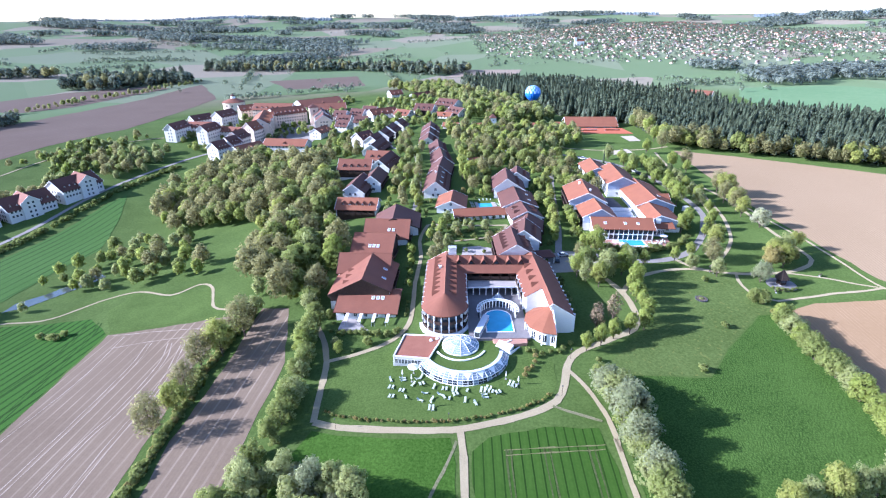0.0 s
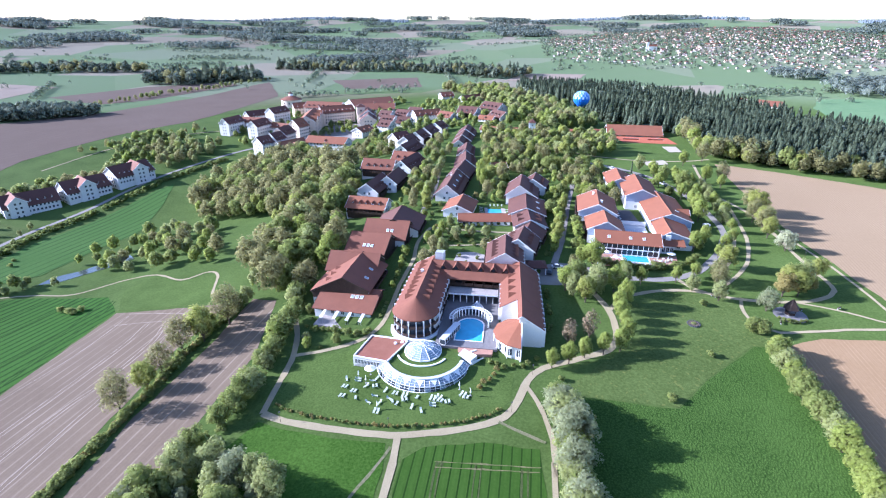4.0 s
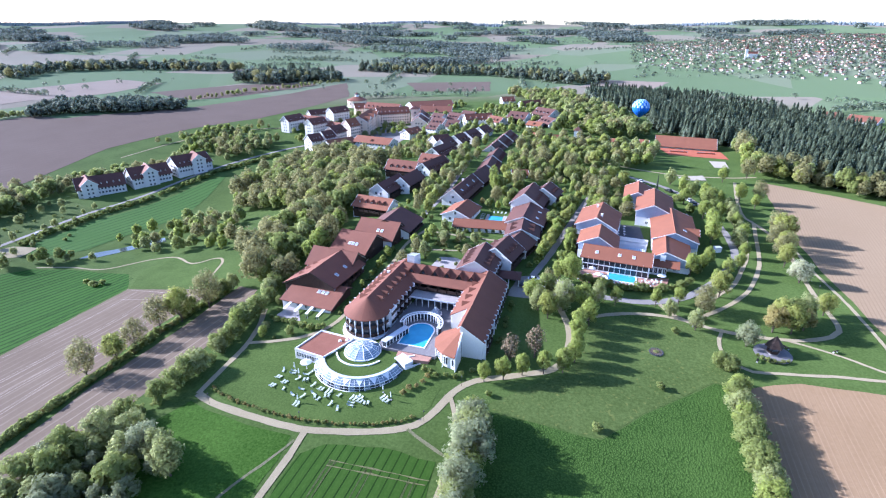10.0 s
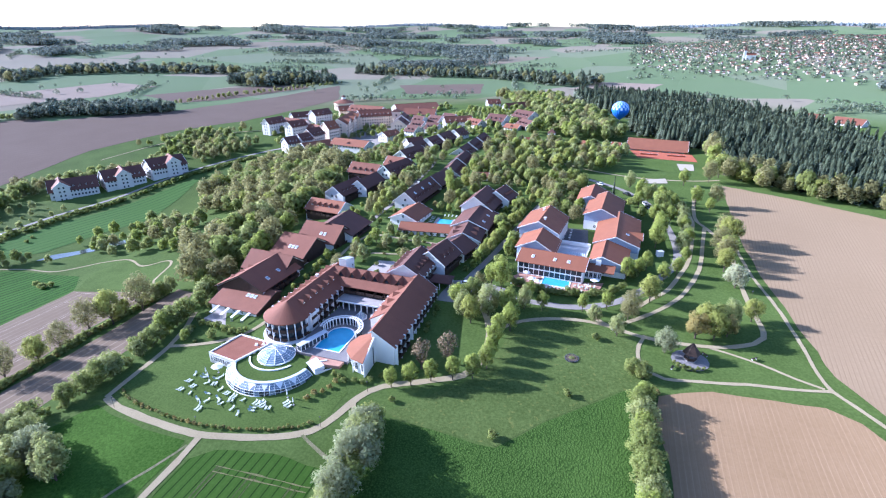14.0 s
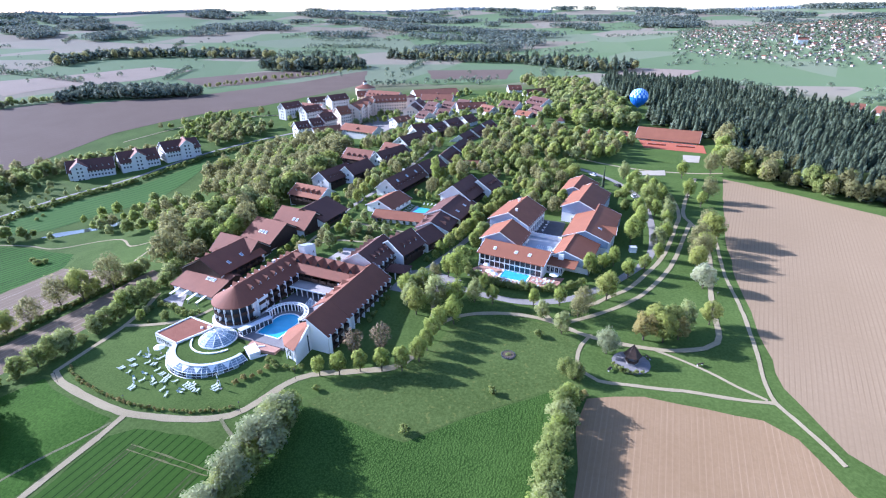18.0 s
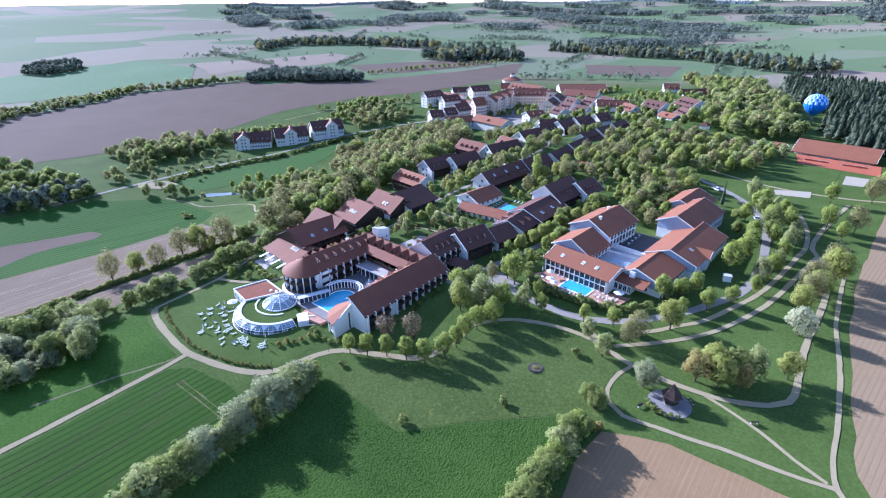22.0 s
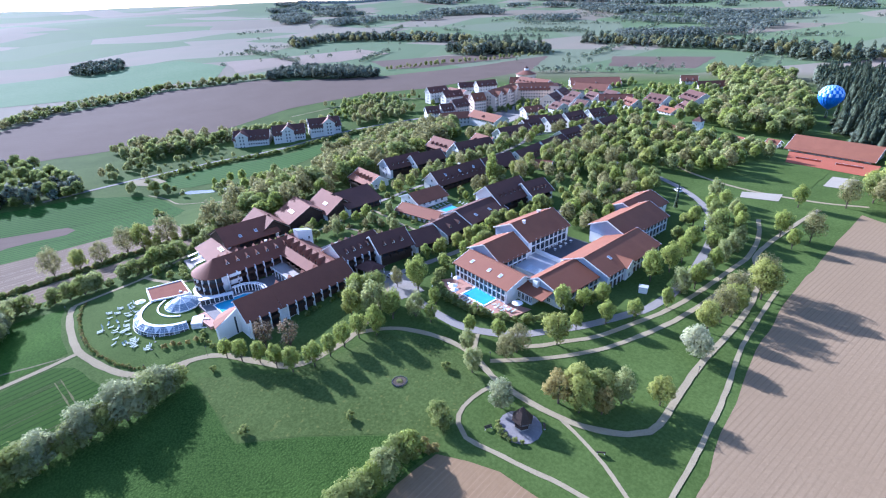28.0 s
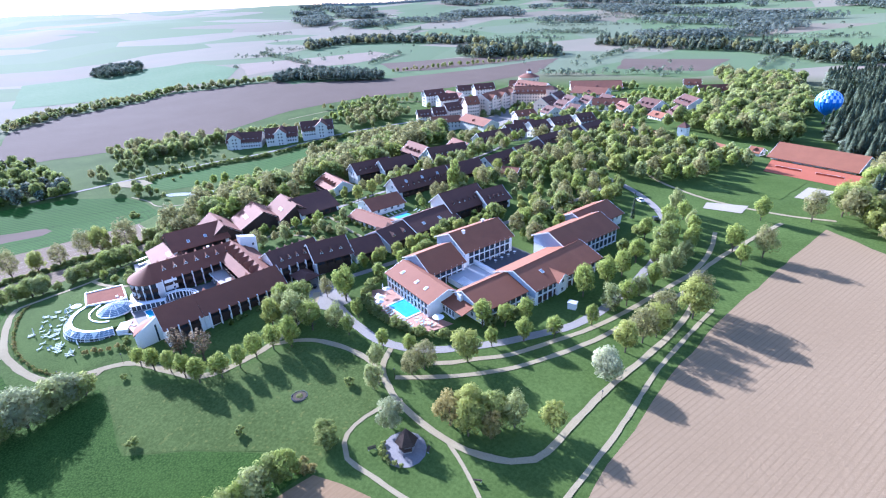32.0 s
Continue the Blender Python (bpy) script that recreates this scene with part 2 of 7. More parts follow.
def glassy(name, colour, rough=0.08, spec=0.6):
    m, nt, b = material(name, rough)
    v = coords(nt)
    c = ramp(nt, noise_of(nt, v, 0.4, 2), [(0.3, tuple(k * 0.7 for k in colour)), (0.7, colour)])
    nt.links.new(c, b.inputs["Base Color"])
    b.inputs["Specular IOR Level"].default_value = spec
    return m


M_PANE = glassy("window_glass", (0.045, 0.055, 0.065))
M_GLASS_MID = glassy("blue_grey_glass", (0.24, 0.29, 0.34), 0.08, 0.8)
M_GLASS_DOME = glassy("dome_glass", (0.27, 0.34, 0.40), 0.08, 0.8)
M_CONSERVATORY = glassy("pale_conservatory_glass", (0.40, 0.47, 0.52), 0.1, 0.8)


def pool_water(name, colour):
    m, nt, b = material(name, 0.05)
    v = coords(nt)
    c = ramp(nt, noise_of(nt, v, 0.5, 3), [(0.3, tuple(k * 0.85 for k in colour)), (0.7, colour)])
    nt.links.new(c, b.inputs["Base Color"])
    bump(nt, b, noise_of(nt, v, 2.5, 3), 0.25, 0.05)
    return m


M_POOL = pool_water("turquoise_pool_water", (0.075, 0.38, 0.58))
M_POND = pool_water("dull_pond_water", (0.06, 0.075, 0.07))


def leaves(name, dark, light, through_light=0.6, sparse=0.38):
    """Foliage: tone by clump and by tree, some light through the leaves and between the twigs of each spray."""
    m, nt, b = material(name, 0.75)
    geo, info = nt.nodes.new("ShaderNodeNewGeometry"), nt.nodes.new("ShaderNodeObjectInfo")
    c = ramp(nt, geo.outputs["Random Per Island"], [(0.0, dark), (1.0, light)])
    c = mixed(nt, c, mixed(nt, c, dark, 0.6), info.outputs["Random"])
    nt.links.new(c, b.inputs["Base Color"])
    b.inputs["Specular IOR Level"].default_value = 0.15
    tr = nt.nodes.new("ShaderNodeBsdfTranslucent")
    nt.links.new(c, tr.inputs["Color"])
    mx = nt.nodes.new("ShaderNodeMixShader")
    mx.inputs[0].default_value = through_light
    nt.links.new(b.outputs[0], mx.inputs[1])
    nt.links.new(tr.outputs[0], mx.inputs[2])
    gaps, open_ = nt.nodes.new("ShaderNodeBsdfTransparent"), nt.nodes.new("ShaderNodeMixShader")
    open_.inputs[0].default_value = sparse
    nt.links.new(mx.outputs[0], open_.inputs[1])
    nt.links.new(gaps.outputs[0], open_.inputs[2])
    nt.links.new(open_.outputs[0], nt.nodes["Material Output"].inputs[0])
    return m


M_LEAF = leaves("fresh_green_leaves", (0.31, 0.37, 0.085), (0.45, 0.5, 0.14))
M_LEAF_YELLOW = leaves("yellow_green_leaves", (0.34, 0.375, 0.095), (0.47, 0.48, 0.15))
M_LEAF_DEEP = leaves("deep_green_leaves", (0.255, 0.305, 0.088), (0.385, 0.42, 0.14))
M_LEAF_PALE = leaves("pale_willow_leaves", (0.34, 0.375, 0.14), (0.47, 0.5, 0.22))
M_LEAF_BUD = leaves("olive_budding_twigs", (0.285, 0.275, 0.115), (0.4, 0.38, 0.17))
M_LEAF_RED = leaves("reddish_young_leaves", (0.34, 0.285, 0.1), (0.49, 0.43, 0.17))
M_LEAF_WHITE = leaves("white_blossom", (0.46, 0.48, 0.28), (0.72, 0.72, 0.52))
M_LEAF_GREY = leaves("silver_grey_leaves", (0.31, 0.34, 0.18), (0.42, 0.45, 0.26))
M_TWIG = leaves("bare_brown_twigs", (0.19, 0.14, 0.08), (0.31, 0.235, 0.145), 0.1)
M_LEAF_DARK = leaves("dark_wood_leaves", (0.145, 0.175, 0.12), (0.205, 0.235, 0.16), 0.2)
# Duller, greyer green: distance haze is put into the leaf colour.
M_LEAF_FAR = leaves("haze_greyed_leaves", (0.135, 0.17, 0.105), (0.20, 0.235, 0.15), 0.3)
M_NEEDLE = leaves("dark_spruce_needles", (0.085, 0.112, 0.068), (0.155, 0.185, 0.11), 0.2)


# ---- helpers for meshes and parts ----
class Mesh:
    """Collects vertices and faces for one mesh."""

    def __init__(self):
        self.v, self.f = [], []

    def face(self, *pts):
        n = len(self.v)
        self.v += [tuple(p) for p in pts]
        self.f.append(tuple(range(n, n + len(pts))))
        return self

    def box(self, x0, y0, z0, x1, y1, z1):
        n = len(self.v)
        self.v += [(x0, y0, z0), (x1, y0, z0), (x1, y1, z0), (x0, y1, z0), (x0, y0, z1), (x1, y0, z1), (x1, y1, z1), (x0, y1, z1)]
        self.f += [tuple(n + i for i in q) for q in ((3, 2, 1, 0), (4, 5, 6, 7), (0, 1, 5, 4), (1, 2, 6, 5), (2, 3, 7, 6), (3, 0, 4, 7))]
        return self

    def prism(self, low, high):
        """A closed solid between two rings of the same length; low is run counter-clockwise seen from high."""
        n, k = len(self.v), len(low)
        self.v += [tuple(p) for p in low] + [tuple(p) for p in high]
        self.f += [tuple(n + k - 1 - i for i in range(k)), tuple(n + k + i for i in range(k))]
        self.f += [(n + i, n + (i + 1) % k, n + k + (i + 1) % k, n + k + i) for i in range(k)]
        return self

    def column(self, x, y, z0, z1, r0, r1=None, sides=8):
        r1 = r0 if r1 is None else r1
        ring = [(math.cos(2 * math.pi * i / sides), math.sin(2 * math.pi * i / sides)) for i in range(sides)]
        return self.prism([(x + r0 * c, y + r0 * s, z0) for c, s in ring], [(x + r1 * c, y + r1 * s, z1) for c, s in ring])

    def limb(self, a, b, r0, r1, sides=5):
        a, b = Vector(a), Vector(b)
        q = (b - a).to_track_quat("Z", "Y")
        ring = [q @ Vector((math.cos(2 * math.pi * i / sides), math.sin(2 * math.pi * i / sides), 0)) for i in range(sides)]
        return self.prism([a + r0 * k for k in ring], [b + r1 * k for k in ring])

    def data(self, name, mat, smooth=False):
        me = bpy.data.meshes.new(name)
        me.from_pydata(self.v, [], self.f)
        me.materials.append(mat)
        if smooth:
            me.polygons.foreach_set("use_smooth", [True] * len(me.polygons))
        me.update()
        return me


def leafy_normals(v, f, soft=0.42):
    """Corner normals of a crown: each leaf leans towards the swell of the crown it sits on."""
    v = np.asarray(v, float)
    lo, hi = v.min(0), v.max(0)
    c, half = (lo + hi) / 2, np.maximum((hi - lo) / 2, 0.1)
    c[2] = lo[2] + (hi[2] - lo[2]) * 0.42
    d = (v - c) / half ** 2
    d /= np.linalg.norm(d, axis=1)[:, None] + 1e-9
    k = len(f[0])
    q = np.asarray(f)
    n = np.cross(v[q[:, 1]] - v[q[:, 0]], v[q[:, 2]] - v[q[:, 0]])
    n /= np.linalg.norm(n, axis=1)[:, None] + 1e-9
    out = np.zeros_like(v)
    out[q.ravel()] = np.repeat(n, k, axis=0)
    out *= np.sign((out * d).sum(1) + 1e-6)[:, None]
    out = d * soft + out * (1 - soft)
    return out / (np.linalg.norm(out, axis=1)[:, None] + 1e-9)


def soften(me, normals):
    me.polygons.foreach_set("use_smooth", [True] * len(me.polygons))
    me.normals_split_custom_set_from_vertices(np.asarray(normals).tolist())
    me.update()


def part(name, mesh, mat, parent=None, label="", at=None):
    """Links a mesh as one object under a thing or part; mesh may be shared data."""
    data = mesh.data(name, mat) if isinstance(mesh, Mesh) else mesh
    ob = new(name, data)
    ob.parent = parent
    if at is not None:
        ob.matrix_basis = at
    return tagged(ob, label)


def thing(name, label, category, at, group="", kind=""):
    e = new(name)
    e.empty_display_size = 0.5
    e.matrix_world = at
    return tagged(e, label, category, group, kind)


# ---- the lie of the land ----
def smooth(a, b, x):
    t = np.clip((x - a) / (b - a), 0, 1)
    return t * t * (3 - 2 * t)


def profile(y, ys, zs):
    return sum(np.interp(np.asarray(y, float) + d, ys, zs) for d in (-16, -8, 0, 8, 16)) / 5


def land(x, y):
    """Height of the ground: a spur that rises behind the hotel, a valley to the west, hills at the skyline."""
    spur = profile(y, [-600, 60, 98, 120, 140, 155, 193, 340, 430, 600, 800, 1000], [-20, -7.5, -4.8, -3.6, -1.6, 0, 2.5, 8.5, 6, 2, -4, -8])
    valley = profile(y, [-600, 100, 160, 280, 380, 464, 563, 800, 1000], [-26, -21, -22, -26, -17, -9.5, -9, -6, -8])
    edge = profile(y, [160, 250, 330, 390, 460, 700], [-80, -95, -100, -62, -62, -130])
    z = valley + (spur - valley) * smooth(-95, 95, x - edge)
    court = smooth(4, 8, x) * smooth(31, 27, x) * smooth(128, 133, y) * smooth(170, 165, y)
    z = z + court * (-1.7 - z)
    r = np.hypot(x, y)
    z = z + 62 * np.exp(-(((x - 620) / 520) ** 2 + ((y - 1650) / 480) ** 2))
    far = smooth(1500, 3200, r)
    roll = 9 * np.sin(x / 410 + 1.3) * np.sin(y / 370) + 5 * np.sin(x / 190 + y / 260)
    return z + 40 * smooth(1200, 3000, r) + 52 * smooth(2800, 4300, r) + far * roll


def ground_z(x, y):
    return float(land(x, y))


def spline(points, step=2.5):
    """Points along a smooth line through the given ones."""
    p = [Vector(k) for k in points]
    p = [2 * p[0] - p[1]] + p + [2 * p[-1] - p[-2]]
    out = []
    for a, b, c, d in zip(p, p[1:], p[2:], p[3:]):
        n = max(1, int((c - b).length / step))
        for i in range(n):
            t = i / n
            out.append(0.5 * ((2 * b) + (c - a) * t + (2 * a - 5 * b + 4 * c - d) * t * t + (3 * b - a - 3 * c + d) * t ** 3))
    return out + [p[-2]]


def ribbon(name, points, width, mat, label, category="path", lift=0.09, step=2.5):
    """A path laid on the ground along a smooth line, with a slightly uneven edge."""
    width *= 0.68
    line, m, rng = spline(points, step), Mesh(), random.Random(len(points) + int(points[0][0]))
    rows = []
    for i, p in enumerate(line):
        d = (line[min(i + 1, len(line) - 1)] - line[max(i - 1, 0)]).normalized()
        side = Vector((-d.y, d.x))
        row = []
        for k in (-0.5, 0.0, 0.5):
            q = p + side * k * (width + rng.uniform(-0.25, 0.25))
            row.append((q.x, q.y, ground_z(q.x, q.y) + lift))
        rows.append(row)
    n = 0
    for a in rows:
        m.v += a
    for i in range(len(rows) - 1):
        for k in (0, 1):
            n = 3 * i + k
            m.f.append((n, n + 3, n + 4, n + 1))
    return tagged(part(name, m, mat), label, category, kind="structure")


def inside(x, y, poly):
    c = False
    for (x0, y0), (x1, y1) in zip(poly, poly[1:] + poly[:1]):
        if (y0 > y) != (y1 > y) and x < (x1 - x0) * (y - y0) / (y1 - y0) + x0:
            c = not c
    return c


def sheet(name, poly, mat, label, category, lift=0.05, step=6.0, wobble=0.4, kind="structure"):
    """A field or lawn: a piece of ground cover that follows the land inside an outline."""
    from mathutils.geometry import delaunay_2d_cdt
    rng, edge = random.Random(int(abs(poly[0][0]) * 10)), []
    for (x0, y0), (x1, y1) in zip(poly, poly[1:] + poly[:1]):
        n = max(1, int(math.hypot(x1 - x0, y1 - y0) / step))
        for i in range(n):
            k = i / n
            edge.append(Vector((x0 + (x1 - x0) * k + (rng.uniform(-wobble, wobble) if i else 0), y0 + (y1 - y0) * k + (rng.uniform(-wobble, wobble) if i else 0))))
    ring = [tuple(p) for p in edge]
    xs, ys = [p[0] for p in ring], [p[1] for p in ring]
    pts = list(edge)
    for gx in np.arange(min(xs) + step / 2, max(xs), step):
        for gy in np.arange(min(ys) + step / 2, max(ys), step):
            if inside(gx, gy, ring):
                pts.append(Vector((float(gx), float(gy))))
    n = len(edge)
    v, _, f, *_ = delaunay_2d_cdt(pts, [(i, (i + 1) % n) for i in range(n)], [list(range(n))], 1, 1e-4)
    m = Mesh()
    m.v = [(p.x, p.y, ground_z(p.x, p.y) + lift) for p in v]
    m.f = [tuple(t) for t in f]
    me = m.data(name, mat)
    if me.polygons and sum(p.normal.z for p in me.polygons) < 0:
        me.flip_normals()
    return tagged(part(name, me, mat), label, category, kind=kind)


# ---- ground: one sheet from below the camera to the skyline ----
def ground_material():
    """Meadow near the park; farther off the patchwork of small fields, each with its own crop or soil, paled for haze.
    """
    m, nt, b = material("meadows_and_fields", 0.95)
    v = coords(nt)
    patches, grain = noise_of(nt, v, 0.05, 3), noise_of(nt, v, 1.3, 6, 0.65)
    near = mixed(nt, ramp(nt, patches, [(0.3, (0.05, 0.08, 0.018)), (0.7, (0.1, 0.146, 0.038))]), ramp(nt, grain, [(0.36, (0.046, 0.076, 0.017)), (0.64, (0.104, 0.15, 0.04))]), 0.5)
    vo = node(nt, "ShaderNodeTexVoronoi", Scale=0.0042, Randomness=0.9)
    mp = nt.nodes.new("ShaderNodeMapping")
    mp.inputs["Scale"].default_value = (1.0, 0.75, 0.0)
    mp.inputs["Rotation"].default_value = (0, 0, 0.5)
    nt.links.new(v, mp.inputs[0])
    nt.links.new(mp.outputs[0], vo.inputs["Vector"])
    sep = nt.nodes.new("ShaderNodeSeparateColor")
    nt.links.new(vo.outputs["Color"], sep.inputs[0])
    # Far crop and soil tones, with some distance haze mixed into the colours.
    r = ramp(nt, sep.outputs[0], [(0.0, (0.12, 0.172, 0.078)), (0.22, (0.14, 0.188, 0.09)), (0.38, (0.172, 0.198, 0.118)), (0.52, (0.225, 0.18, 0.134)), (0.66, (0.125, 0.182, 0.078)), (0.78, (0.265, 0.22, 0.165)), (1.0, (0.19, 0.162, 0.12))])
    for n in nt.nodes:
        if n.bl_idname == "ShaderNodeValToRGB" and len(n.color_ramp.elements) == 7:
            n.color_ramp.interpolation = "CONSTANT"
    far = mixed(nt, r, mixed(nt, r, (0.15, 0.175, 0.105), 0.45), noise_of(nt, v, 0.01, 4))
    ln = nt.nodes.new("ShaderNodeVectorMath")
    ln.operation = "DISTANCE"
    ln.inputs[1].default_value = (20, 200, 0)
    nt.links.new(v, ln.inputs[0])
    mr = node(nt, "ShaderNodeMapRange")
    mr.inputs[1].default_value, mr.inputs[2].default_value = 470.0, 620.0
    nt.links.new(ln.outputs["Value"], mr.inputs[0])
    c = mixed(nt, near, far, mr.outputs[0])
    nt.links.new(c, b.inputs["Base Color"])
    bump(nt, b, grain, 0.5, 0.15)
    return m


def axis(lo, a, b, hi, step, grow=1.09):
    mid = list(np.arange(a, b + 0.1, step))
    out, s, x = [], step, b
    while x < hi:
        s *= grow
        x += s
        out.append(min(x, hi))
    pre, s, x = [], step, a
    while x > lo:
        s *= grow
        x -= s
        pre.append(max(x, lo))
    return np.array(pre[::-1] + mid + out)


gx, gy = axis(-4700, -320, 260, 4700, 5.0), axis(-900, 40, 480, 4700, 5.0)
GX, GY = np.meshgrid(gx, gy)
GZ = land(GX, GY)
g = Mesh()
g.v = np.stack([GX.ravel(), GY.ravel(), GZ.ravel()], 1).tolist()
nx = len(gx)
g.f = [(j * nx + i, j * nx + i + 1, (j + 1) * nx + i + 1, (j + 1) * nx + i) for j in range(len(gy) - 1) for i in range(nx - 1)]
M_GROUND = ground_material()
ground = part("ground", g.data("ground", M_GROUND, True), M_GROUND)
tagged(ground, "green spring meadows rolling to wooded hills", "ground", kind="structure")

# ---- fields ----
sheet("tilled_field_east", [(153, 164), (148.8, 192), (145.8, 214), (143.6, 245), (144.2, 281), (145.7, 326), (175, 313), (203, 298), (262, 262), (330, 190), (330, 110), (205, 118), (163, 147)],
      M_SOIL_RIGHT, "wide dry tilled field of pale brown soil", "field", 0.05, 5)
sheet("tilled_field_south", [(108.7, 143.5), (121.5, 149), (136, 150), (147.4, 150.8), (154, 147.5), (162, 136), (205, 104), (205, -40), (113, -40), (110.5, 100), (110.5, 122), (107.9, 133)],
      M_SOIL_LOW, "dry reddish brown sown field with drill rows", "field", 0.05, 5)
sheet("crop_field_south", [(42.4, 116.2), (49.1, 116.3), (62.3, 115.6), (72.5, 115.2), (82.2, 126.4), (100, 142.8), (107.5, 143.2), (107.5, -40), (41, -40), (42, 84), (42.6, 95)],
      M_CROP, "dense dark green young crop field", "field", 0.05, 5)
sheet("tramlined_field", [(10.4, 95.3), (24, 98.4), (37.2, 98.0), (38.4, 86.1), (37.4, -40), (5.9, -40), (6.2, 91.3)], M_CROP_FRONT, "green crop field with pale wheel tracks", "field", 0.05, 4)
sheet("crop_field_front", [(-33, 100.5), (-26, 98.2), (-12, 96), (1.2, 95.6), (2.4, 88), (2, -40), (-60, -40), (-42, 62), (-38, 90)], M_CROP_BRIGHT, "bright green young crop below the lawn", "field", 0.05, 5)
sheet("tilled_field_west", [(-121.2, 160.6), (-74.5, 160), (-74.5, 145.8), (-77.4, 133), (-76.2, 106.6), (-76.5, 86), (-78, -40), (-150, -40), (-122.6, 111.6)],
      M_SOIL_LEFT, "grey brown tilled field with pale wheel lines", "field", 0.05, 5)
sheet("tilled_strip_west", [(-64.5, 162), (-54.3, 159.5), (-47.5, 129), (-49.5, 101), (-50.5, 83), (-52, -40), (-70, -40), (-69, 85), (-70, 102), (-66.4, 130)],
      M_SOIL_LEFT, "shaded strip of grey brown tilled soil between hedges", "field", 0.05, 4)
sheet("striped_crop_field", [(-190, 169), (-171.5, 174.5), (-136.7, 175.1), (-122.5, 161.4), (-123.2, 112.8), (-152, -40), (-240, -40), (-215, 140)],
      M_CROP_LEFT, "bright green crop field with dark drill stripes", "field", 0.05, 5)
sheet("valley_crop_field", [(-222, 186), (-226, 232), (-217, 322), (-211, 336), (-196, 297), (-182, 254), (-187, 230), (-188, 196), (-204, 178)],
      M_CROP_FAR, "narrow bright green crop field in the valley", "field", 0.12, 6)
sheet("tilled_hillside", [(-560, 449), (-511, 446), (-431, 545), (-385, 693), (-372, 850), (-288, 692), (-302, 506), (-345, 425), (-365, 370), (-355, 300), (-338, 230), (-348, 100), (-512, 129), (-581, 189), (-625, 258), (-652, 323), (-597, 398)],
      M_SOIL_FAR, "broad dark brown tilled hillside", "field", 0.15, 16, 1.5)
sheet("green_hill_field", [(-700, 145), (-1006, 182), (-1073, 321), (-967, 467), (-774, 475), (-666, 410), (-724, 329), (-698, 222)], M_CROP_HILL, "far green crop field on the western slope, paled for haze", "field", 0.3, 26, 2)
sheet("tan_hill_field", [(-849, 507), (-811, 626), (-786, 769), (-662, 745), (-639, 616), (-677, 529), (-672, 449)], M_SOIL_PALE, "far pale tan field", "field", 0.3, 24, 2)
sheet("valley_scrub", [(-282, 189), (-291, 231), (-283, 261), (-244, 251), (-207, 200), (-209, 172)], M_GRASS, "rough scrub meadow in the valley", "meadow", 0.08, 8, 1.0)
sheet("tan_strip", [(-180, 60), (-176, 86), (-170, 103), (-163, 122), (-155, 124), (-150, 119), (-152.8, 105), (-153, 94), (-146, 79), (-150, 60)], M_SOIL_FAR, "small bare strip inside the crop field", "field", 0.1, 6, 0.6)
sheet("gravel_yard", [(-234, 172), (-224, 168), (-210, 178), (-214, 190), (-228, 187)], M_PATH, "pale gravel yard beside the valley road", "paving", 0.24, 5, 0.4)
sheet("village_square", [(-152, 500), (-150, 470), (-143, 440), (-110, 430), (-106, 466), (-120, 508), (-138, 512)], M_ASPHALT, "grey paved village square", "paving", 0.2, 8, 0.2)
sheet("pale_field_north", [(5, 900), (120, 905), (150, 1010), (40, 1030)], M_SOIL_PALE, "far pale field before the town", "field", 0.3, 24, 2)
sheet("field_beyond_forest", [(300, 470), (420, 400), (600, 520), (520, 700), (380, 690), (330, 600)], M_CROP_HILL, "far green crop field beyond the forest, paled for haze", "field", 0.3, 24, 2)
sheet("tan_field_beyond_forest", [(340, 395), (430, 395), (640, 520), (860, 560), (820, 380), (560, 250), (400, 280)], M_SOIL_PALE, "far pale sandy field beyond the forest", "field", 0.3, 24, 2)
sheet("tilled_field_north", [(-279, 890), (-147, 955), (-111, 794), (-219, 775)], M_SOIL_FAR, "small far tilled field", "field", 0.15, 20, 1.5)
sheet("tilled_field_far_west", [(-590, 645), (-529, 760), (-440, 838), (-400, 800), (-440, 640), (-480, 600)], M_SOIL_FAR, "far tilled slope beside a wooded hill", "field", 0.15, 20, 2)
sheet("mown_meadow", [(-133, 180.4), (-128, 193), (-109.7, 184), (-95, 187), (-77.5, 162.3), (-121.2, 161.6)], M_LAWN, "light green mown meadow", "meadow", 0.045, 5)
sheet("park_lawn", [(43, 118), (60, 134.5), (66, 152), (66, 161), (77, 167.5), (93, 170), (102, 167), (102.8, 162), (102.8, 156.7), (105.6, 151.8), (107, 143.6), (100, 143.1), (82.1, 126.8), (72.4, 115.6), (50, 116.6)], M_GRASS, "sunlit mown park lawn", "lawn", 0.04, 5)
sheet("hotel_lawn", [(-31.5, 105.5), (-24, 102.6), (-12, 100.8), (2, 100), (12, 101.7), (22, 105), (28, 109), (30.5, 114), (31, 122), (24, 128), (-12, 131), (-31.5, 125)], M_LAWN, "short green lawn round the glass pavilion", "lawn", 0.04, 4)

# ---- roads and paths ----
PATH = "pale gravel footpath with soft grass edges"
ribbon("path", [(-33.2, 103.4), (-26.3, 100.9), (-12, 98.8), (1.7, 98), (11.4, 99.7), (21.6, 102.9), (28.8, 107.1), (32.3, 113.3), (34.6, 121), (39, 126.5), (50, 132), (58.3, 136.8), (61.3, 143), (61.4, 153.7), (58.5, 163.5), (52.7, 173.9), (46.5, 179)], 3.1, M_PATH, PATH)
ribbon("path", [(-33.2, 103.4), (-33.8, 113.2), (-34.2, 124.7), (-36.6, 135.4), (-41.5, 146)], 2.7, M_PATH, PATH)
ribbon("path", [(-34.4, 127), (-24.5, 129.6), (-15.5, 134.5), (-11, 142), (-10.2, 152), (-10, 166), (-8.6, 184.5), (-9.5, 200), (-6.5, 214)], 2.2, M_PATH, PATH, lift=0.115)
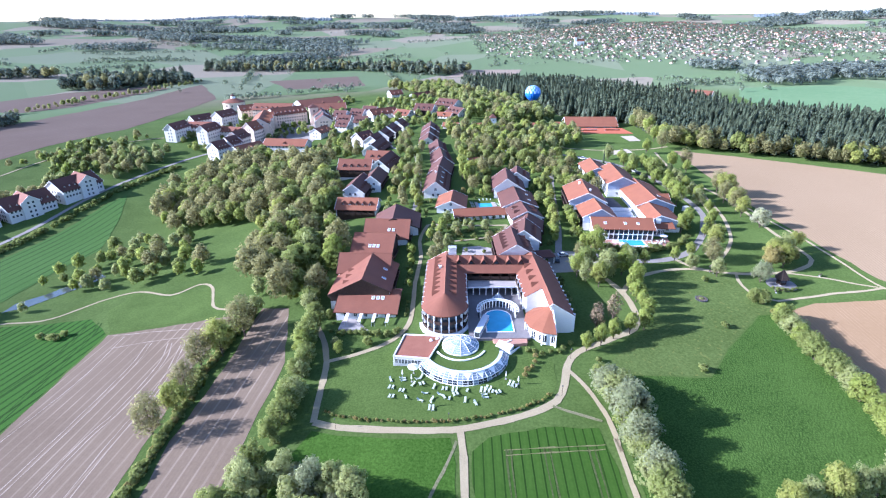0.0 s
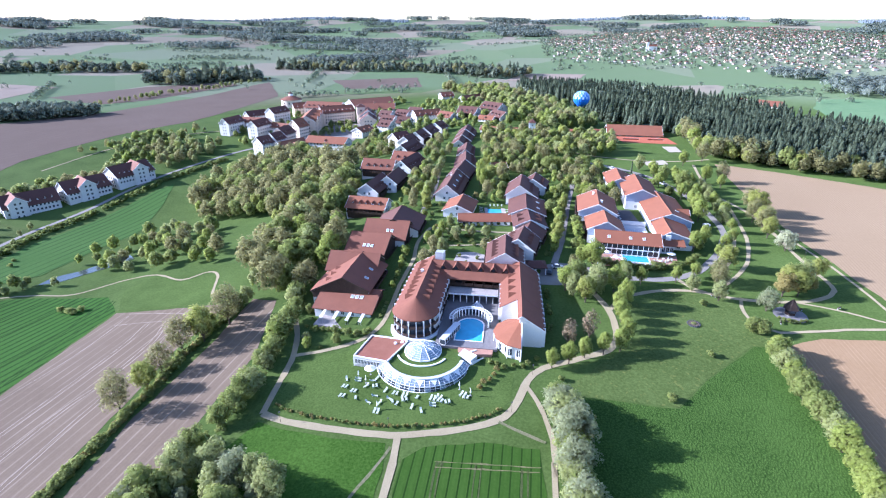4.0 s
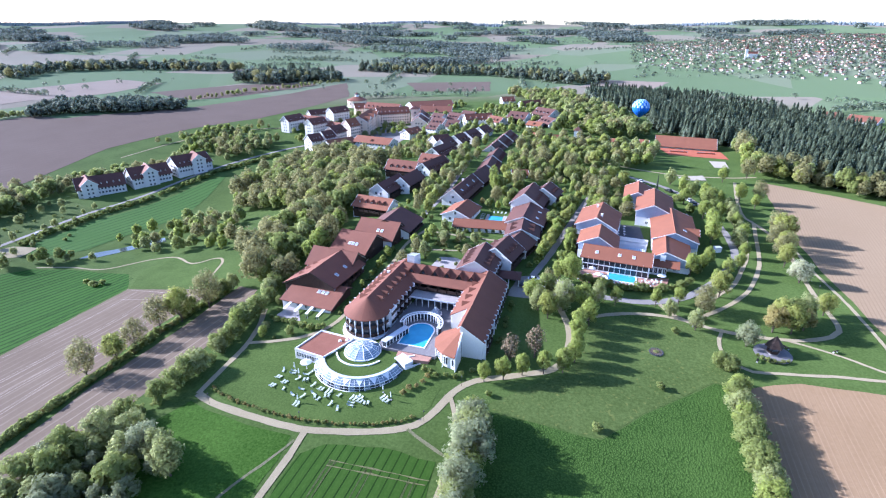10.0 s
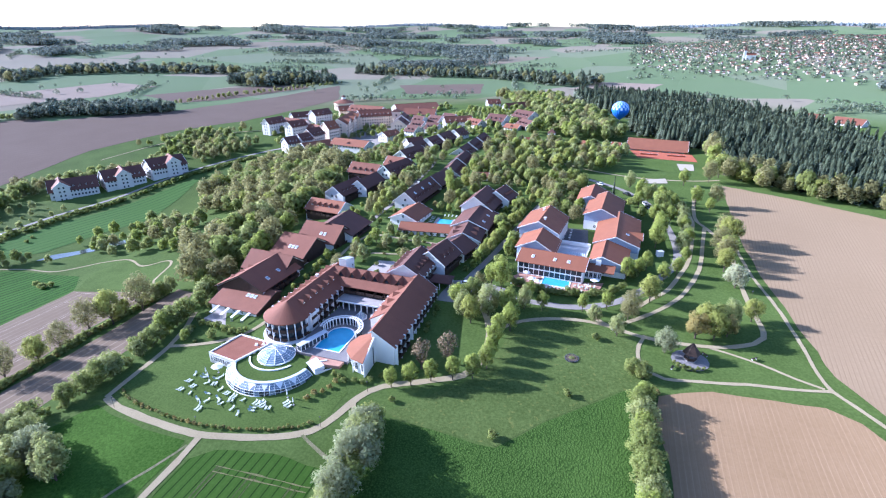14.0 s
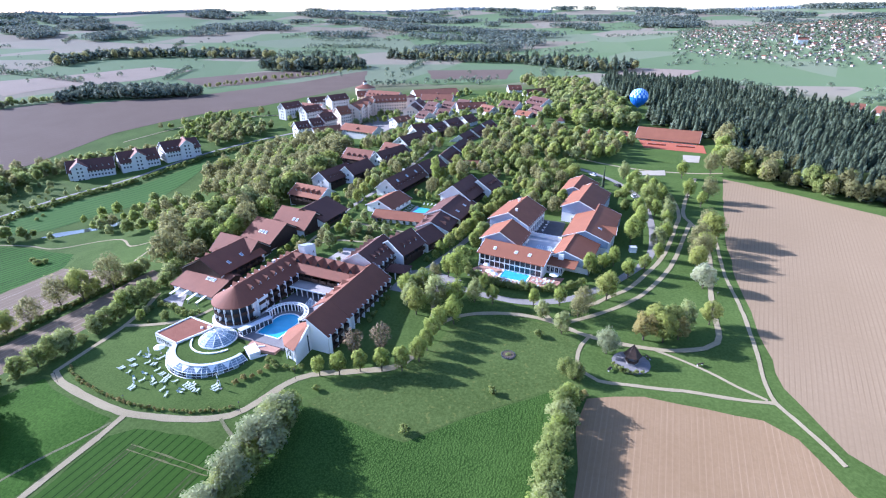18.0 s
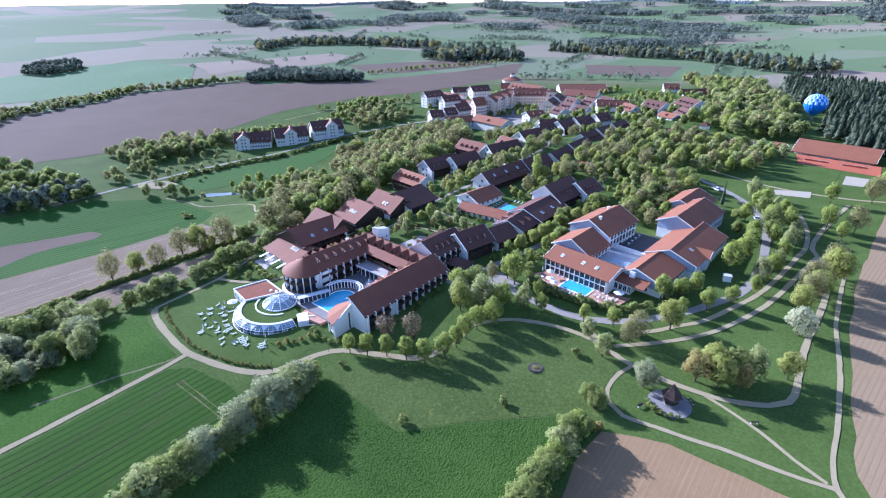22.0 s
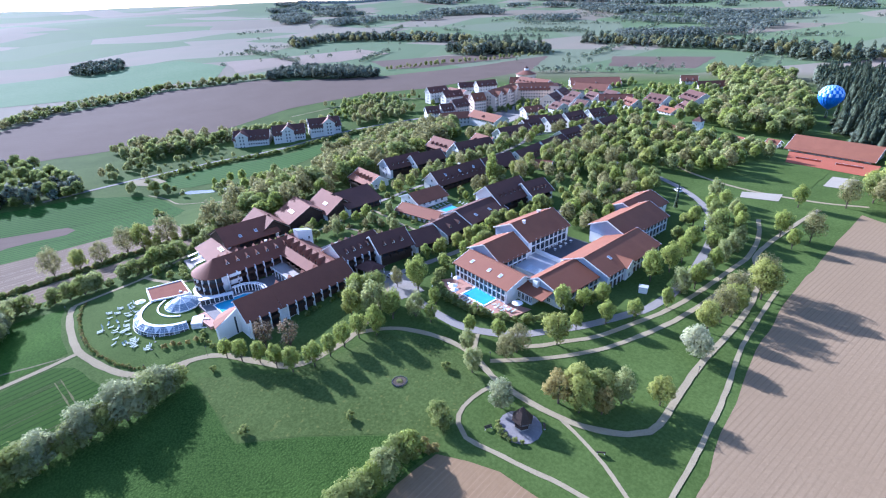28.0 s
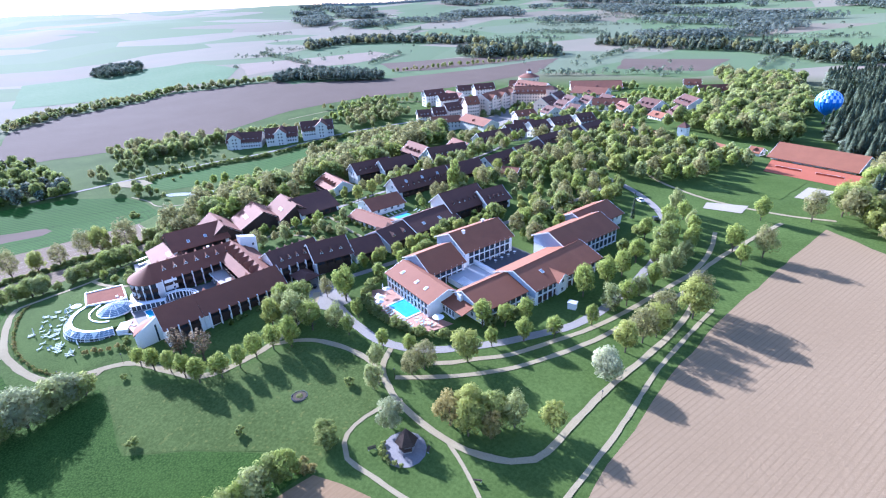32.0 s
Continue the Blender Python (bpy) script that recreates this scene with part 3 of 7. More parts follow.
ribbon("path", [(3.6, 98.2), (4.3, 88.2), (4, 79), (3.4, -40)], 2.7, M_PATH, PATH, lift=0.115)
ribbon("path", [(34.3, 118.9), (37.8, 111.1), (40.2, 101.1), (40.5, 90.8), (40.1, 84), (39.2, -40)], 1.8, M_PATH, PATH, lift=0.115)
ribbon("path", [(27.5, 105.3), (33.5, 102.2), (38.6, 100)], 1.3, M_TRACK, "worn earth track through grass", lift=0.14)
ribbon("path", [(60.5, 155.8), (66.8, 164.3), (75.8, 169.2), (86, 171.6), (94.5, 171), (101, 168.9)], 2.3, M_PATH, PATH, lift=0.115)
ribbon("road", [(30.4, 181.6), (47.9, 182.1), (61.4, 179), (74, 177.9), (84.5, 178.9), (94.5, 184), (100.9, 190.8), (108, 201), (113, 211.1), (116.8, 220), (118.1, 235.2), (115.9, 256.5), (110.6, 279.9), (100.5, 298.4), (87, 311.2), (67.9, 321.9), (40, 330)], 4.2, M_ASPHALT, "worn grey park road", "road", 0.08)
ribbon("path", [(101, 182.5), (104.4, 186.1), (107.8, 191.3), (113.2, 199.1), (117.8, 211.7), (121.6, 224.1), (123.7, 237.9), (125.4, 254.8), (126.5, 268), (124, 285), (119, 300)], 2.2, M_PATH, PATH)
ribbon("path", [(98, 172.5), (107.5, 181.9), (115.5, 192.7), (120.4, 203.8), (124.6, 217.6), (126.8, 230.5), (129.2, 249), (131, 262)], 2.2, M_PATH, PATH, lift=0.115)
ribbon("path", [(88, 178.5), (92.8, 172.2), (99.4, 169.3), (108.1, 167.7), (117.9, 167.9), (127.2, 169.5), (135.4, 173.8), (138.5, 177.5), (138.9, 184.3), (138.1, 191.6), (137.4, 205.3), (137.6, 222.2), (137.1, 237.6), (134.7, 251.5), (131, 262), (128, 272), (130, 300), (133, 322)], 2.4, M_PATH, PATH, lift=0.14)
ribbon("path", [(162, 143), (158, 148.7), (152.6, 155.3), (150.6, 157.7), (149, 164), (148.2, 175.7), (146.7, 190.2), (144.9, 202.7), (142.3, 216.9), (140.8, 235.3), (140, 252)], 1.6, M_PATH, PATH, lift=0.115)
ribbon("path", [(105.5, 169), (103.8, 163.5), (103.7, 156.7), (106.3, 152.4), (110.4, 150.6), (117, 151.7), (125, 153.2), (133.2, 154.8), (142, 155.8), (150.6, 157.7)], 1.5, M_PATH, PATH)
ribbon("path", [(121.2, 168.6), (129.3, 166.3), (136, 163.9), (142.8, 160.4), (149, 158)], 1.3, M_PATH, PATH, lift=0.09)
ribbon("path", [(-190, 171), (-173.8, 176.8), (-156.5, 178.5), (-141.7, 191), (-127.8, 194.4), (-109.7, 186), (-100.2, 191), (-92.6, 185.9), (-85.4, 169.5), (-77.6, 165)], 1.6, M_PATH, PATH)
ribbon("valley_road", [(-225, 120), (-236, 190), (-243, 245), (-240, 290), (-231, 345), (-208, 395), (-185, 425), (-150, 450), (-110, 462)], 4.5, M_ASPHALT, "grey valley road beside the fields", "road", 0.2, 6)
ribbon("path", [(-330, 350), (-318, 395), (-300, 430), (-262, 460), (-235, 470)], 2.5, M_PATH, PATH, lift=0.25)
ribbon("path", [(60, 348), (80, 335), (105, 328), (130, 330), (146, 336)], 2.2, M_PATH, PATH)
sheet("forecourt", [(39, 170), (50, 171), (58, 176), (60, 184), (47, 187), (40, 184)], M_ASPHALT, "grey asphalt forecourt", "road", 0.06, 4)
sheet("hut_clearing", [(117.3 + 5.0 * math.cos(k * 0.449), 160.6 + 4.6 * math.sin(k * 0.449)) for k in range(14)], M_SETTS, "dark grey paved clearing round the small hut, with shade painted in", "path", 0.07, 3)

M_WHEEL = speckled("dry_wheel_track", (0.085, 0.105, 0.035), (0.22, 0.19, 0.095), 0.6, 2.0, 0.95, 0.04)
TRACK = "pale narrow wheel track through the crop"
for line in ([(13.6, 91.5), (25, 92.2), (37.4, 92.7)], [(13.9, 90.0), (25, 90.8), (37, 91.4)]):
    ribbon("wheel_track", line, 0.45, M_WHEEL, TRACK, "track", 0.085, 2.0)
M_DARKTRACK = speckled("trodden_crop", (0.02, 0.05, 0.01), (0.035, 0.075, 0.015), 0.6, 2.0, 0.95, 0.04)
M_MIDTRACK = speckled("half_grown_wheel_track", (0.04, 0.06, 0.016), (0.1, 0.115, 0.045), 0.5, 2.0, 0.95, 0.04)
for x0, x1 in ((14.5, 12.6), (15.6, 13.8), (23.1, 22.2), (24.3, 23.4), (33.2, 32.8), (34.5, 34.0)):
    ribbon("wheel_track", [(x0, 91.4), (x0 * 0.6 + x1 * 0.4, 79.1), (x1, -40)], 0.45, M_MIDTRACK, "half-grown wheel track along the crop rows", "track", 0.085, 2.0)
ribbon("path", [(2.8, 94.5), (-0.5, 86), (-3.4, 79.6), (-9, 62)], 1.0, M_TRACK, "worn earth track through grass", lift=0.08)
for line in ([(-130, 171), (-127.2, 157.8), (-126.6, 115.6)], [(-131.4, 171.5), (-128.8, 157.6), (-128.4, 116)], [(-135, 171.5), (-132.5, 150), (-137, 129.6), (-146, 100)], [(-136.4, 171.5), (-134, 150), (-138.5, 129.6), (-148, 100)], [(-149, 173), (-154, 150), (-164, 120)], [(-150.5, 173), (-155.5, 150), (-166, 120)], [(-163, 172.8), (-174, 140), (-184, 110)], [(-176, 172.6), (-190, 140), (-200, 115)]):
    ribbon("wheel_track", line, 0.6, M_DARKTRACK, "dark wheel track pressed into the crop", "track", 0.085, 3.0)
M_PALETRACK = speckled("pale_wheel_track", (0.29, 0.235, 0.18), (0.39, 0.325, 0.255), 0.6, 2.0, 0.95, 0.04)
for line in ([(-91.5, 148.5), (-89, 138), (-90.5, 118), (-96, 88), (-103, -40)], [(-93, 148.8), (-90.6, 138), (-92, 118), (-97.5, 88), (-104.6, -40)], [(-99.6, 150.5), (-99.2, 134), (-105.4, 89.5), (-112, 62)], [(-101.2, 150.6), (-100.8, 134), (-107, 90), (-113.6, 62)], [(-113.4, 157.6), (-114.5, 134), (-120.2, 108.5)], [(-86.2, 147), (-83.5, 124), (-86.4, 87), (-90, -40)], [(-87.6, 147), (-85, 124), (-88, 87), (-91.5, -40)],
             [(-77.5, 154), (-98, 157.4), (-119, 159.6)], [(-77.5, 149.5), (-96, 151.6), (-114.5, 151)]):
    ribbon("wheel_track", line, 0.42, M_PALETRACK, "pale wheel track across dry soil", "track", 0.085, 2.5)
sheet("pond", [(-181, 186), (-174, 190), (-168, 199), (-160, 209), (-156, 217), (-162, 222), (-168, 213), (-174, 202), (-181, 194)], M_POND, "still dull pond among trees", "pond", 0.12, 4)

# garden between the hotel rows
sheet("garden_terrace", [(6.5, 179), (21, 177), (21.5, 189), (14, 192), (8, 191)], M_PAVING, "pinkish paved garden terrace", "terrace", 0.07, 4, 0.1)
ribbon("path", [(-6, 190), (2, 196), (12, 198), (22, 202), (28, 212)], 1.6, M_PATH, PATH)
ribbon("path", [(-6.5, 214), (4, 213), (14, 212), (28, 212)], 1.8, M_PATH, PATH)
ribbon("lane", [(45, 186), (48, 200), (50.5, 216), (53, 235), (56, 256), (60, 280), (64, 300), (62, 318)], 3.6, M_ASPHALT, "narrow grey lane between hotel houses", "road", 0.1)
ribbon("lane", [(-13, 222), (-13, 240), (-12, 262), (-14, 290), (-18, 330), (-34, 360), (-40, 400), (-46, 440)], 3.4, M_ASPHALT, "narrow grey lane between hotel houses", "road", 0.1)


# ---- houses ----
def window_data():
    """A frame with a mullion, as one welded piece, and its pane."""
    w, h = 0.6, 0.7
    xs, zs, f = (-w, -w + 0.09, -0.04, 0.04, w - 0.09, w), (-h, -h + 0.09, h - 0.09, h), Mesh()
    f.v = [(x, y, z) for y in (-0.07, 0.04) for z in zs for x in xs]
    at = lambda i, k, y: y * 24 + k * 6 + i
    solid = lambda i, k: 0 <= i < 5 and 0 <= k < 3 and not (k == 1 and i in (1, 3))
    for i in range(5):
        for k in range(3):
            if not solid(i, k):
                continue
            f.f += [(at(i, k, 0), at(i + 1, k, 0), at(i + 1, k + 1, 0), at(i, k + 1, 0)), (at(i, k + 1, 1), at(i + 1, k + 1, 1), at(i + 1, k, 1), at(i, k, 1))]
            for di, dk, p, q in ((-1, 0, (i, k + 1), (i, k)), (1, 0, (i + 1, k), (i + 1, k + 1)), (0, -1, (i, k), (i + 1, k)), (0, 1, (i + 1, k + 1), (i, k + 1))):
                if not solid(i + di, k + dk):
                    f.f.append((at(*q, 0), at(*p, 0), at(*p, 1), at(*q, 1)))
    p = Mesh().box(-w + 0.05, -0.03, -h + 0.05, w - 0.05, 0.03, h - 0.05)
    return f.data("window", M_WHITE), p.data("pane", M_PANE)


WINDOW, PANE = window_data()
HOUSES = []
BALCONY = Mesh().box(-1.3, -1.15, -0.12, 1.3, 0.0, 0.02).box(-1.3, -1.15, 0.02, 1.3, -1.07, 0.92).box(-1.3, -1.07, 0.02, -1.22, 0, 0.92).box(1.22, -1.07, 0.02, 1.3, 0, 0.92).data("balcony", M_WOOD)
FIN = Mesh().box(-0.16, -0.95, 0, 0.16, 0.1, 1.0).data("pilaster", M_WHITE)
CHIMNEY = Mesh().box(-0.4, -0.4, -1.2, 0.4, 0.4, 0.9).box(-0.5, -0.5, 0.9, 0.5, 0.5, 1.02).data("chimney", M_PLASTER)


def side_pose(face, s, out, z):
    """A pose on a house's wall: s along it, z up; the local -y points outwards."""
    turn = {"R": 0.0, "L": 180.0, "B": 90.0, "A": -90.0}[face]
    m = pose(0, 0, 0, 0, 0, turn)
    return m @ pose(s, -out, z)


def window(parent, m, w=1.2, h=1.4, whole=True):
    k = m @ Matrix.Diagonal((w / 1.2, 1, h / 1.4, 1))
    if whole:
        return part("window", PANE, None, parent, at=k)
    f = part("window", WINDOW, None, parent, at=k)
    part("pane", PANE, None, f)
    return f


def dormer(parent, m, w, h, depth, mat, front):
    """A pitched dormer: two little roof slopes, a triangular front with a pane. Local -y looks down the slope."""
    d = part("dormer", Mesh().prism([(-w / 2, 0, 0), (w / 2, 0, 0), (0, 0, h)], [(-w / 2, depth, 0), (w / 2, depth, 0), (0, depth, h)]), front, parent, at=m)
    for s in (-1, 1):
        a, b, t = Vector((s * (w / 2 + 0.15), -0.25, -0.12)), Vector((0, -0.25, h + 0.08)), Vector((0, 0, 0.12))
        back = Vector((0, depth + 0.25, 0))
        low, high = [a, b, b + back, a + back], [a + t, b + t, b + back + t, a + back + t]
        if s > 0:
            low, high = low[::-1], high[::-1]
        part("dormer_roof", Mesh().prism(low, high), mat, d)
    part("dormer_window", Mesh().box(-w * 0.17, -0.05, 0.1, w * 0.17, 0.02, h * 0.55), M_PANE, d)
    return d


def house(name, label, p0, p1, wl, wr, zr, zl, ze, zg, roof, wall=None, ends="AB", over=0.7, sides=(), gable_windows="", dormers=(), chimneys=(), category="building", group="", storey=2.75, balcony_ends="", wood="", near=False, lights=()):
    """A gabled house. p0, p1: ends of the ridge; wl, wr: half widths to the left and right of its way; zr: ridge, zl, ze: left and right eaves, zg: ground.
    sides: (face, spacing, style); dormers: (face, count, width, height, fraction up the slope)."""
    a, b = Vector(p0), Vector(p1)
    length, mid = (b - a).length, (a + b) / 2
    turn = math.degrees(math.atan2(b.y - a.y, b.x - a.x))
    HOUSES.append((mid, (b - a).normalized(), length / 2, wl, wr))
    near = near or name in ("hotel_wing", "hotel_house", "spa_house", "sports_house", "restaurant_hall")
    e = thing(name, label, category, pose(mid.x, mid.y, zg, 0, 0, turn), group)
    h, hl, hr, half = zr - zg, zl - zg, ze - zg, length / 2
    wall = wall or M_PLASTER
    xl, xr = half - (over if "A" in ends else 0.0), half - (over if "B" in ends else 0.0)
    gl, gr = (h - hl) / wl, (h - hr) / wr
    il, ir = wl - over, wr - over
    sec = [(-ir, -2.0), (il, -2.0), (il, hl + gl * over - 0.22), (0, h - 0.22), (-ir, hr + gr * over - 0.22)]
    part("wall", Mesh().prism([(-xl, y, z) for y, z in sec][::-1], [(xr, y, z) for y, z in sec][::-1]), wall, e)
    t = Vector((0, 0, 0.24))
    for sgn, w, ee in ((1, wl, hl), (-1, wr, hr)):
        low = [Vector((-half, 0, h - 0.24)), Vector((half, 0, h - 0.24)), Vector((half, sgn * w, ee - 0.24)), Vector((-half, sgn * w, ee - 0.24))]
        if sgn < 0:
            low = low[::-1]
        part("roof_slope", Mesh().prism(low, [q + t for q in low]), roof, e)
        for x in ([-half] if "A" in ends else []) + ([half] if "B" in ends else []):
            k = [Vector((x - 0.05, 0, h - 0.36)), Vector((x + 0.05, 0, h - 0.36)), Vector((x + 0.05, sgn * w, ee - 0.36)), Vector((x - 0.05, sgn * w, ee - 0.36))]
            if sgn < 0:
                k = k[::-1]
            part("bargeboard", Mesh().prism(k, [q + Vector((0, 0, 0.4)) for q in k]), M_WOOD if wood and name != "sports_house" else M_WHITE, e)
    part("ridge_tiles", Mesh().prism([(-half, -0.22, h - 0.12), (-half, 0.22, h - 0.12), (-half, 0.0, h + 0.14)][::-1], [(half, -0.22, h - 0.12), (half, 0.22, h - 0.12), (half, 0.0, h + 0.14)][::-1]), roof, e)
    for face, gap, style in sides:
        out, top = (il, hl + gl * over) if face == "L" else (ir, hr + gr * over)
        floors, n = max(1, int((top - 0.3) / storey)), max(1, int((length - 2) / gap))
        for i in range(n):
            s = (i - (n - 1) / 2) * gap
            for j in range(floors):
                z = top - 1.25 - (floors - 1 - j) * storey
                if style == "glass":
                    part("glazed_door", PANE, None, e, at=side_pose(face, s, out + 0.06, z - 0.2) @ Matrix.Diagonal((gap * 0.68, 1, 1.6, 1)))
                elif style == "plain":
                    window(e, side_pose(face, s, out, z), whole=not near)
                else:
                    part("glazed_door", PANE, None, e, at=side_pose(face, s, out + 0.01, z - 0.25) @ Matrix.Diagonal((gap * 0.62, 1, 1.5, 1)))
                    part("balcony", BALCONY, None, e, at=side_pose(face, s, out, z - 1.2) @ Matrix.Diagonal((gap * 0.86 / 2.6, 1, 1, 1)))
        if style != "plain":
            # A thin dark panel laid on the face of the wall.
            part("dark_wall_panel", Mesh().box(-n * gap / 2, -0.04, 0.1, n * gap / 2, 0.03, top - 0.05), M_WOOD, e, "dark flat panel behind balconies and glazing", at=side_pose(face, 0, out, 0))
        if style == "glass":
            for j in range(floors):
                part("floor_band", Mesh().box(-n * gap / 2, -0.3, -0.16, n * gap / 2, 0.02, 0.16), M_WHITE, e, "white band below the windows", at=side_pose(face, 0, out + 0.05, max(0.2, top - 2.55 - (floors - 1 - j) * storey)))
            for i in range(n + 1):
                part("post", FIN, None, e, at=side_pose(face, (i - n / 2) * gap, out, -0.5) @ Matrix.Diagonal((0.38, 0.5, top + 0.35, 1)))
        if style == "fins":
            for i in range(n + 1):
                part("pilaster", FIN, None, e, at=side_pose(face, (i - n / 2) * gap, out, -0.5) @ Matrix.Diagonal((1, 1, top + 0.35, 1)))
    for face in gable_windows:
        out = xl if face == "A" else xr
        top = min(hl, hr)
        for j in range(max(1, int((top - 0.2) / storey)) + 1):
            z = 1.5 + j * storey
            if z > h - 1.6:
                break
            span = (il + ir) * (0.62 if z < top else 0.3)
            n = max(1, int(span / 2.6))
            for i in range(n):
                s = (i - (n - 1) / 2) * 2.6 + ((ir - il) / 2 if face == "B" else (il - ir) / 2) * -1
                window(e, side_pose(face, s, out, z), whole=not near)
    for face in wood:
        out = xl if face == "A" else xr
        m = side_pose(face, 0, out + 0.04, 0)
        sl, sr = (il, ir) if face == "A" else (ir, il)
        yl, yr = (hl, hr) if face == "A" else (hr, hl)
        part("boarded_gable", Mesh().prism([(-sl, -0.1, yl - 2.6), (sr, -0.1, yr - 2.6), (sr, -0.1, yr - 0.3), (0, -0.1, h - 0.5), (-sl, -0.1, yl - 0.3)], [(-sl, 0.05, yl - 2.6), (sr, 0.05, yr - 2.6), (sr, 0.05, yr - 0.3), (0, 0.05, h - 0.5), (-sl, 0.05, yl - 0.3)]), M_SHADEBOARD if name == "sports_house" else M_WOOD, e, "boarded gable coloured blue-grey for shade" if name == "sports_house" else "dark boarded gable", at=m)
    for face in balcony_ends:
        out = xl if face == "A" else xr
        k = int(min(hl, hr) / storey)
        for j in range(k):
            part("balcony", BALCONY, None, e, at=side_pose(face, 0, out, 0.4 + (j + 0.6) * storey) @ Matrix.Diagonal(((il + ir) * 0.8 / 2.6, 1, 1, 1)))
    for face, n, w, hh, frac in dormers:
        ww, gg, eh = (wl, gl, hl) if face == "L" else (wr, gr, hr)
        y, z = ww * (1 - frac), eh + gg * ww * frac
        for i in range(n):
            s = (i - (n - 1) / 2) * (length - 4) / max(1, n)
            dormer(e, side_pose(face, s, y, z), w, hh, hh / gg, roof, M_WOOD if w > 1.8 else M_WHITE)
    for face, s, frac in lights:
        ww, gg, eh = (wl, gl, hl) if face == "L" else (wr, gr, hr)
        tilt = math.degrees(math.atan(gg))
        m = side_pose(face, s, ww * (1 - frac), eh + gg * ww * frac) @ pose(0, 0, 0, tilt)
        f = part("roof_window", Mesh().box(-0.55, -0.75, 0.0, 0.55, 0.75, 0.14), M_WHITE, e, "white roof window", at=m)
        part("pane", Mesh().box(-0.42, -0.62, 0.13, 0.42, 0.62, 0.16), M_CONSERVATORY, f)
    for x, y in chimneys:
        z = h - (gl * y if y > 0 else -gr * y)
        part("chimney", CHIMNEY, None, e, at=pose(x, y, z))
    return e


WING = "white hotel wing with brown-red tiled roof and dark balconies"
house("hotel_wing", WING, (0.3, 141.5), (1.3, 174), 7, 7, 8.4, 4.5, 4.5, -1.6, M_ROOF, ends="B", sides=(("R", 3.2, "fins"), ("L", 3.2, "fins")), dormers=(("R", 8, 1.4, 1.25, 0.5), ("L", 9, 1.4, 1.25, 0.45)), chimneys=((4, 2),))
house("hotel_wing", WING, (1.5, 169.6), (31.6, 168.8), 6.5, 6.5, 8.6, 4.8, 4.8, 0.4, M_ROOF, ends="", sides=(("R", 3.4, "balcony"), ("L", 3.4, "plain")), dormers=(("R", 6, 2.6, 1.9, 0.5),))
house("hotel_wing", WING, (32.4, 146), (31.7, 173), 6.6, 6.9, 8.5, 4.6, 4.0, -0.6, M_ROOF, ends="B", sides=(("R", 3.0, "fins"), ("L", 3.2, "fins")), dormers=(("L", 5, 1.4, 1.25, 0.45),), gable_windows="B")
house("hotel_wing", WING, (32.5, 134.6), (32.4, 146), 1.2, 6.9, 8.5, 7.7, 4.0, -2.2, M_ROOF, ends="A", sides=(("R", 3.0, "fins"),))
ROW = "white balconied hotel house with dark brown tiled roof"
house("hotel_house", ROW, (26.6, 172), (26.4, 190.2), 7, 7, 11.4, 7.2, 7.2, 1.4, M_ROOF_DARK, sides=(("R", 3.0, "fins"), ("L", 3.0, "balcony")), dormers=(("R", 5, 1.3, 1.2, 0.35), ("L", 5, 1.3, 1.2, 0.35)), gable_windows="B")
house("hotel_house", ROW, (31, 184.8), (33.4, 199), 6.7, 6.7, 11.8, 7.4, 7.2, 2.0, M_ROOF_DARK, sides=(("R", 3.0, "balcony"), ("L", 3.0, "balcony")), dormers=(("R", 3, 1.3, 1.2, 0.35), ("L", 3, 1.3, 1.2, 0.35)), gable_windows="AB")
house("hotel_house", ROW, (34, 199), (36.6, 210.7), 6, 6.8, 9.6, 6.2, 6.2, 2.8, M_ROOF_DARK, sides=(("R", 3.0, "balcony"), ("L", 3.0, "balcony")), gable_windows="AB")
house("hotel_house", ROW, (36.2, 210), (35, 224), 7, 7.5, 10.4, 7.0, 7.0, 3.2, M_ROOF_DARK, sides=(("R", 3.0, "balcony"), ("L", 3.0, "plain")), dormers=(("R", 2, 1.4, 1.2, 0.35), ("L", 2, 1.4, 1.2, 0.35)), gable_windows="AB")
house("hotel_house", ROW, (34.6, 223.5), (34.5, 245.6), 8, 9, 10.9, 7.4, 7.4, 3.9, M_ROOF_DARK, sides=(("R", 3.0, "balcony"), ("L", 3.0, "plain")), gable_windows="AB", lights=(("R", -5, 0.4), ("R", 3, 0.4)))
house("hotel_house", ROW, (31.5, 244.3), (32.7, 265), 7, 9, 14.7, 9.4, 8.8, 4.8, M_ROOF_DARK, sides=(("R", 3.0, "balcony"), ("L", 3.0, "balcony")), dormers=(("R", 6, 1.0, 0.9, 0.35),), gable_windows="AB")
house("hotel_house", ROW, (38, 260), (40, 273), 6, 7, 13.6, 9.4, 9.4, 5.3, M_ROOF_DARK, sides=(("R", 3.0, "balcony"),), dormers=(("R", 4, 1.0, 0.9, 0.35),), gable_windows="AB")
house("hotel_house", ROW, (-3.4, 245.5), (-1.7, 277.2), 6.5, 6.5, 13.2, 8.0, 8.0, 4.8, M_ROOF_DARK, sides=(("R", 3.0, "balcony"), ("L", 3.0, "balcony")), dormers=(("R", 9, 1.0, 0.9, 0.3),), gable_windows="AB", chimneys=((3, 1),), lights=(("R", -9, 0.6), ("R", 0, 0.6), ("R", 9, 0.6)))
house("hotel_house", ROW, (-1.6, 277.5), (0.6, 298), 6.5, 6.5, 13.0, 8.2, 8.2, 5.4, M_ROOF_DARK, sides=(("R", 3.0, "balcony"),), gable_windows="AB")
POOLH = "low white spa house with orange-red tiled roof"
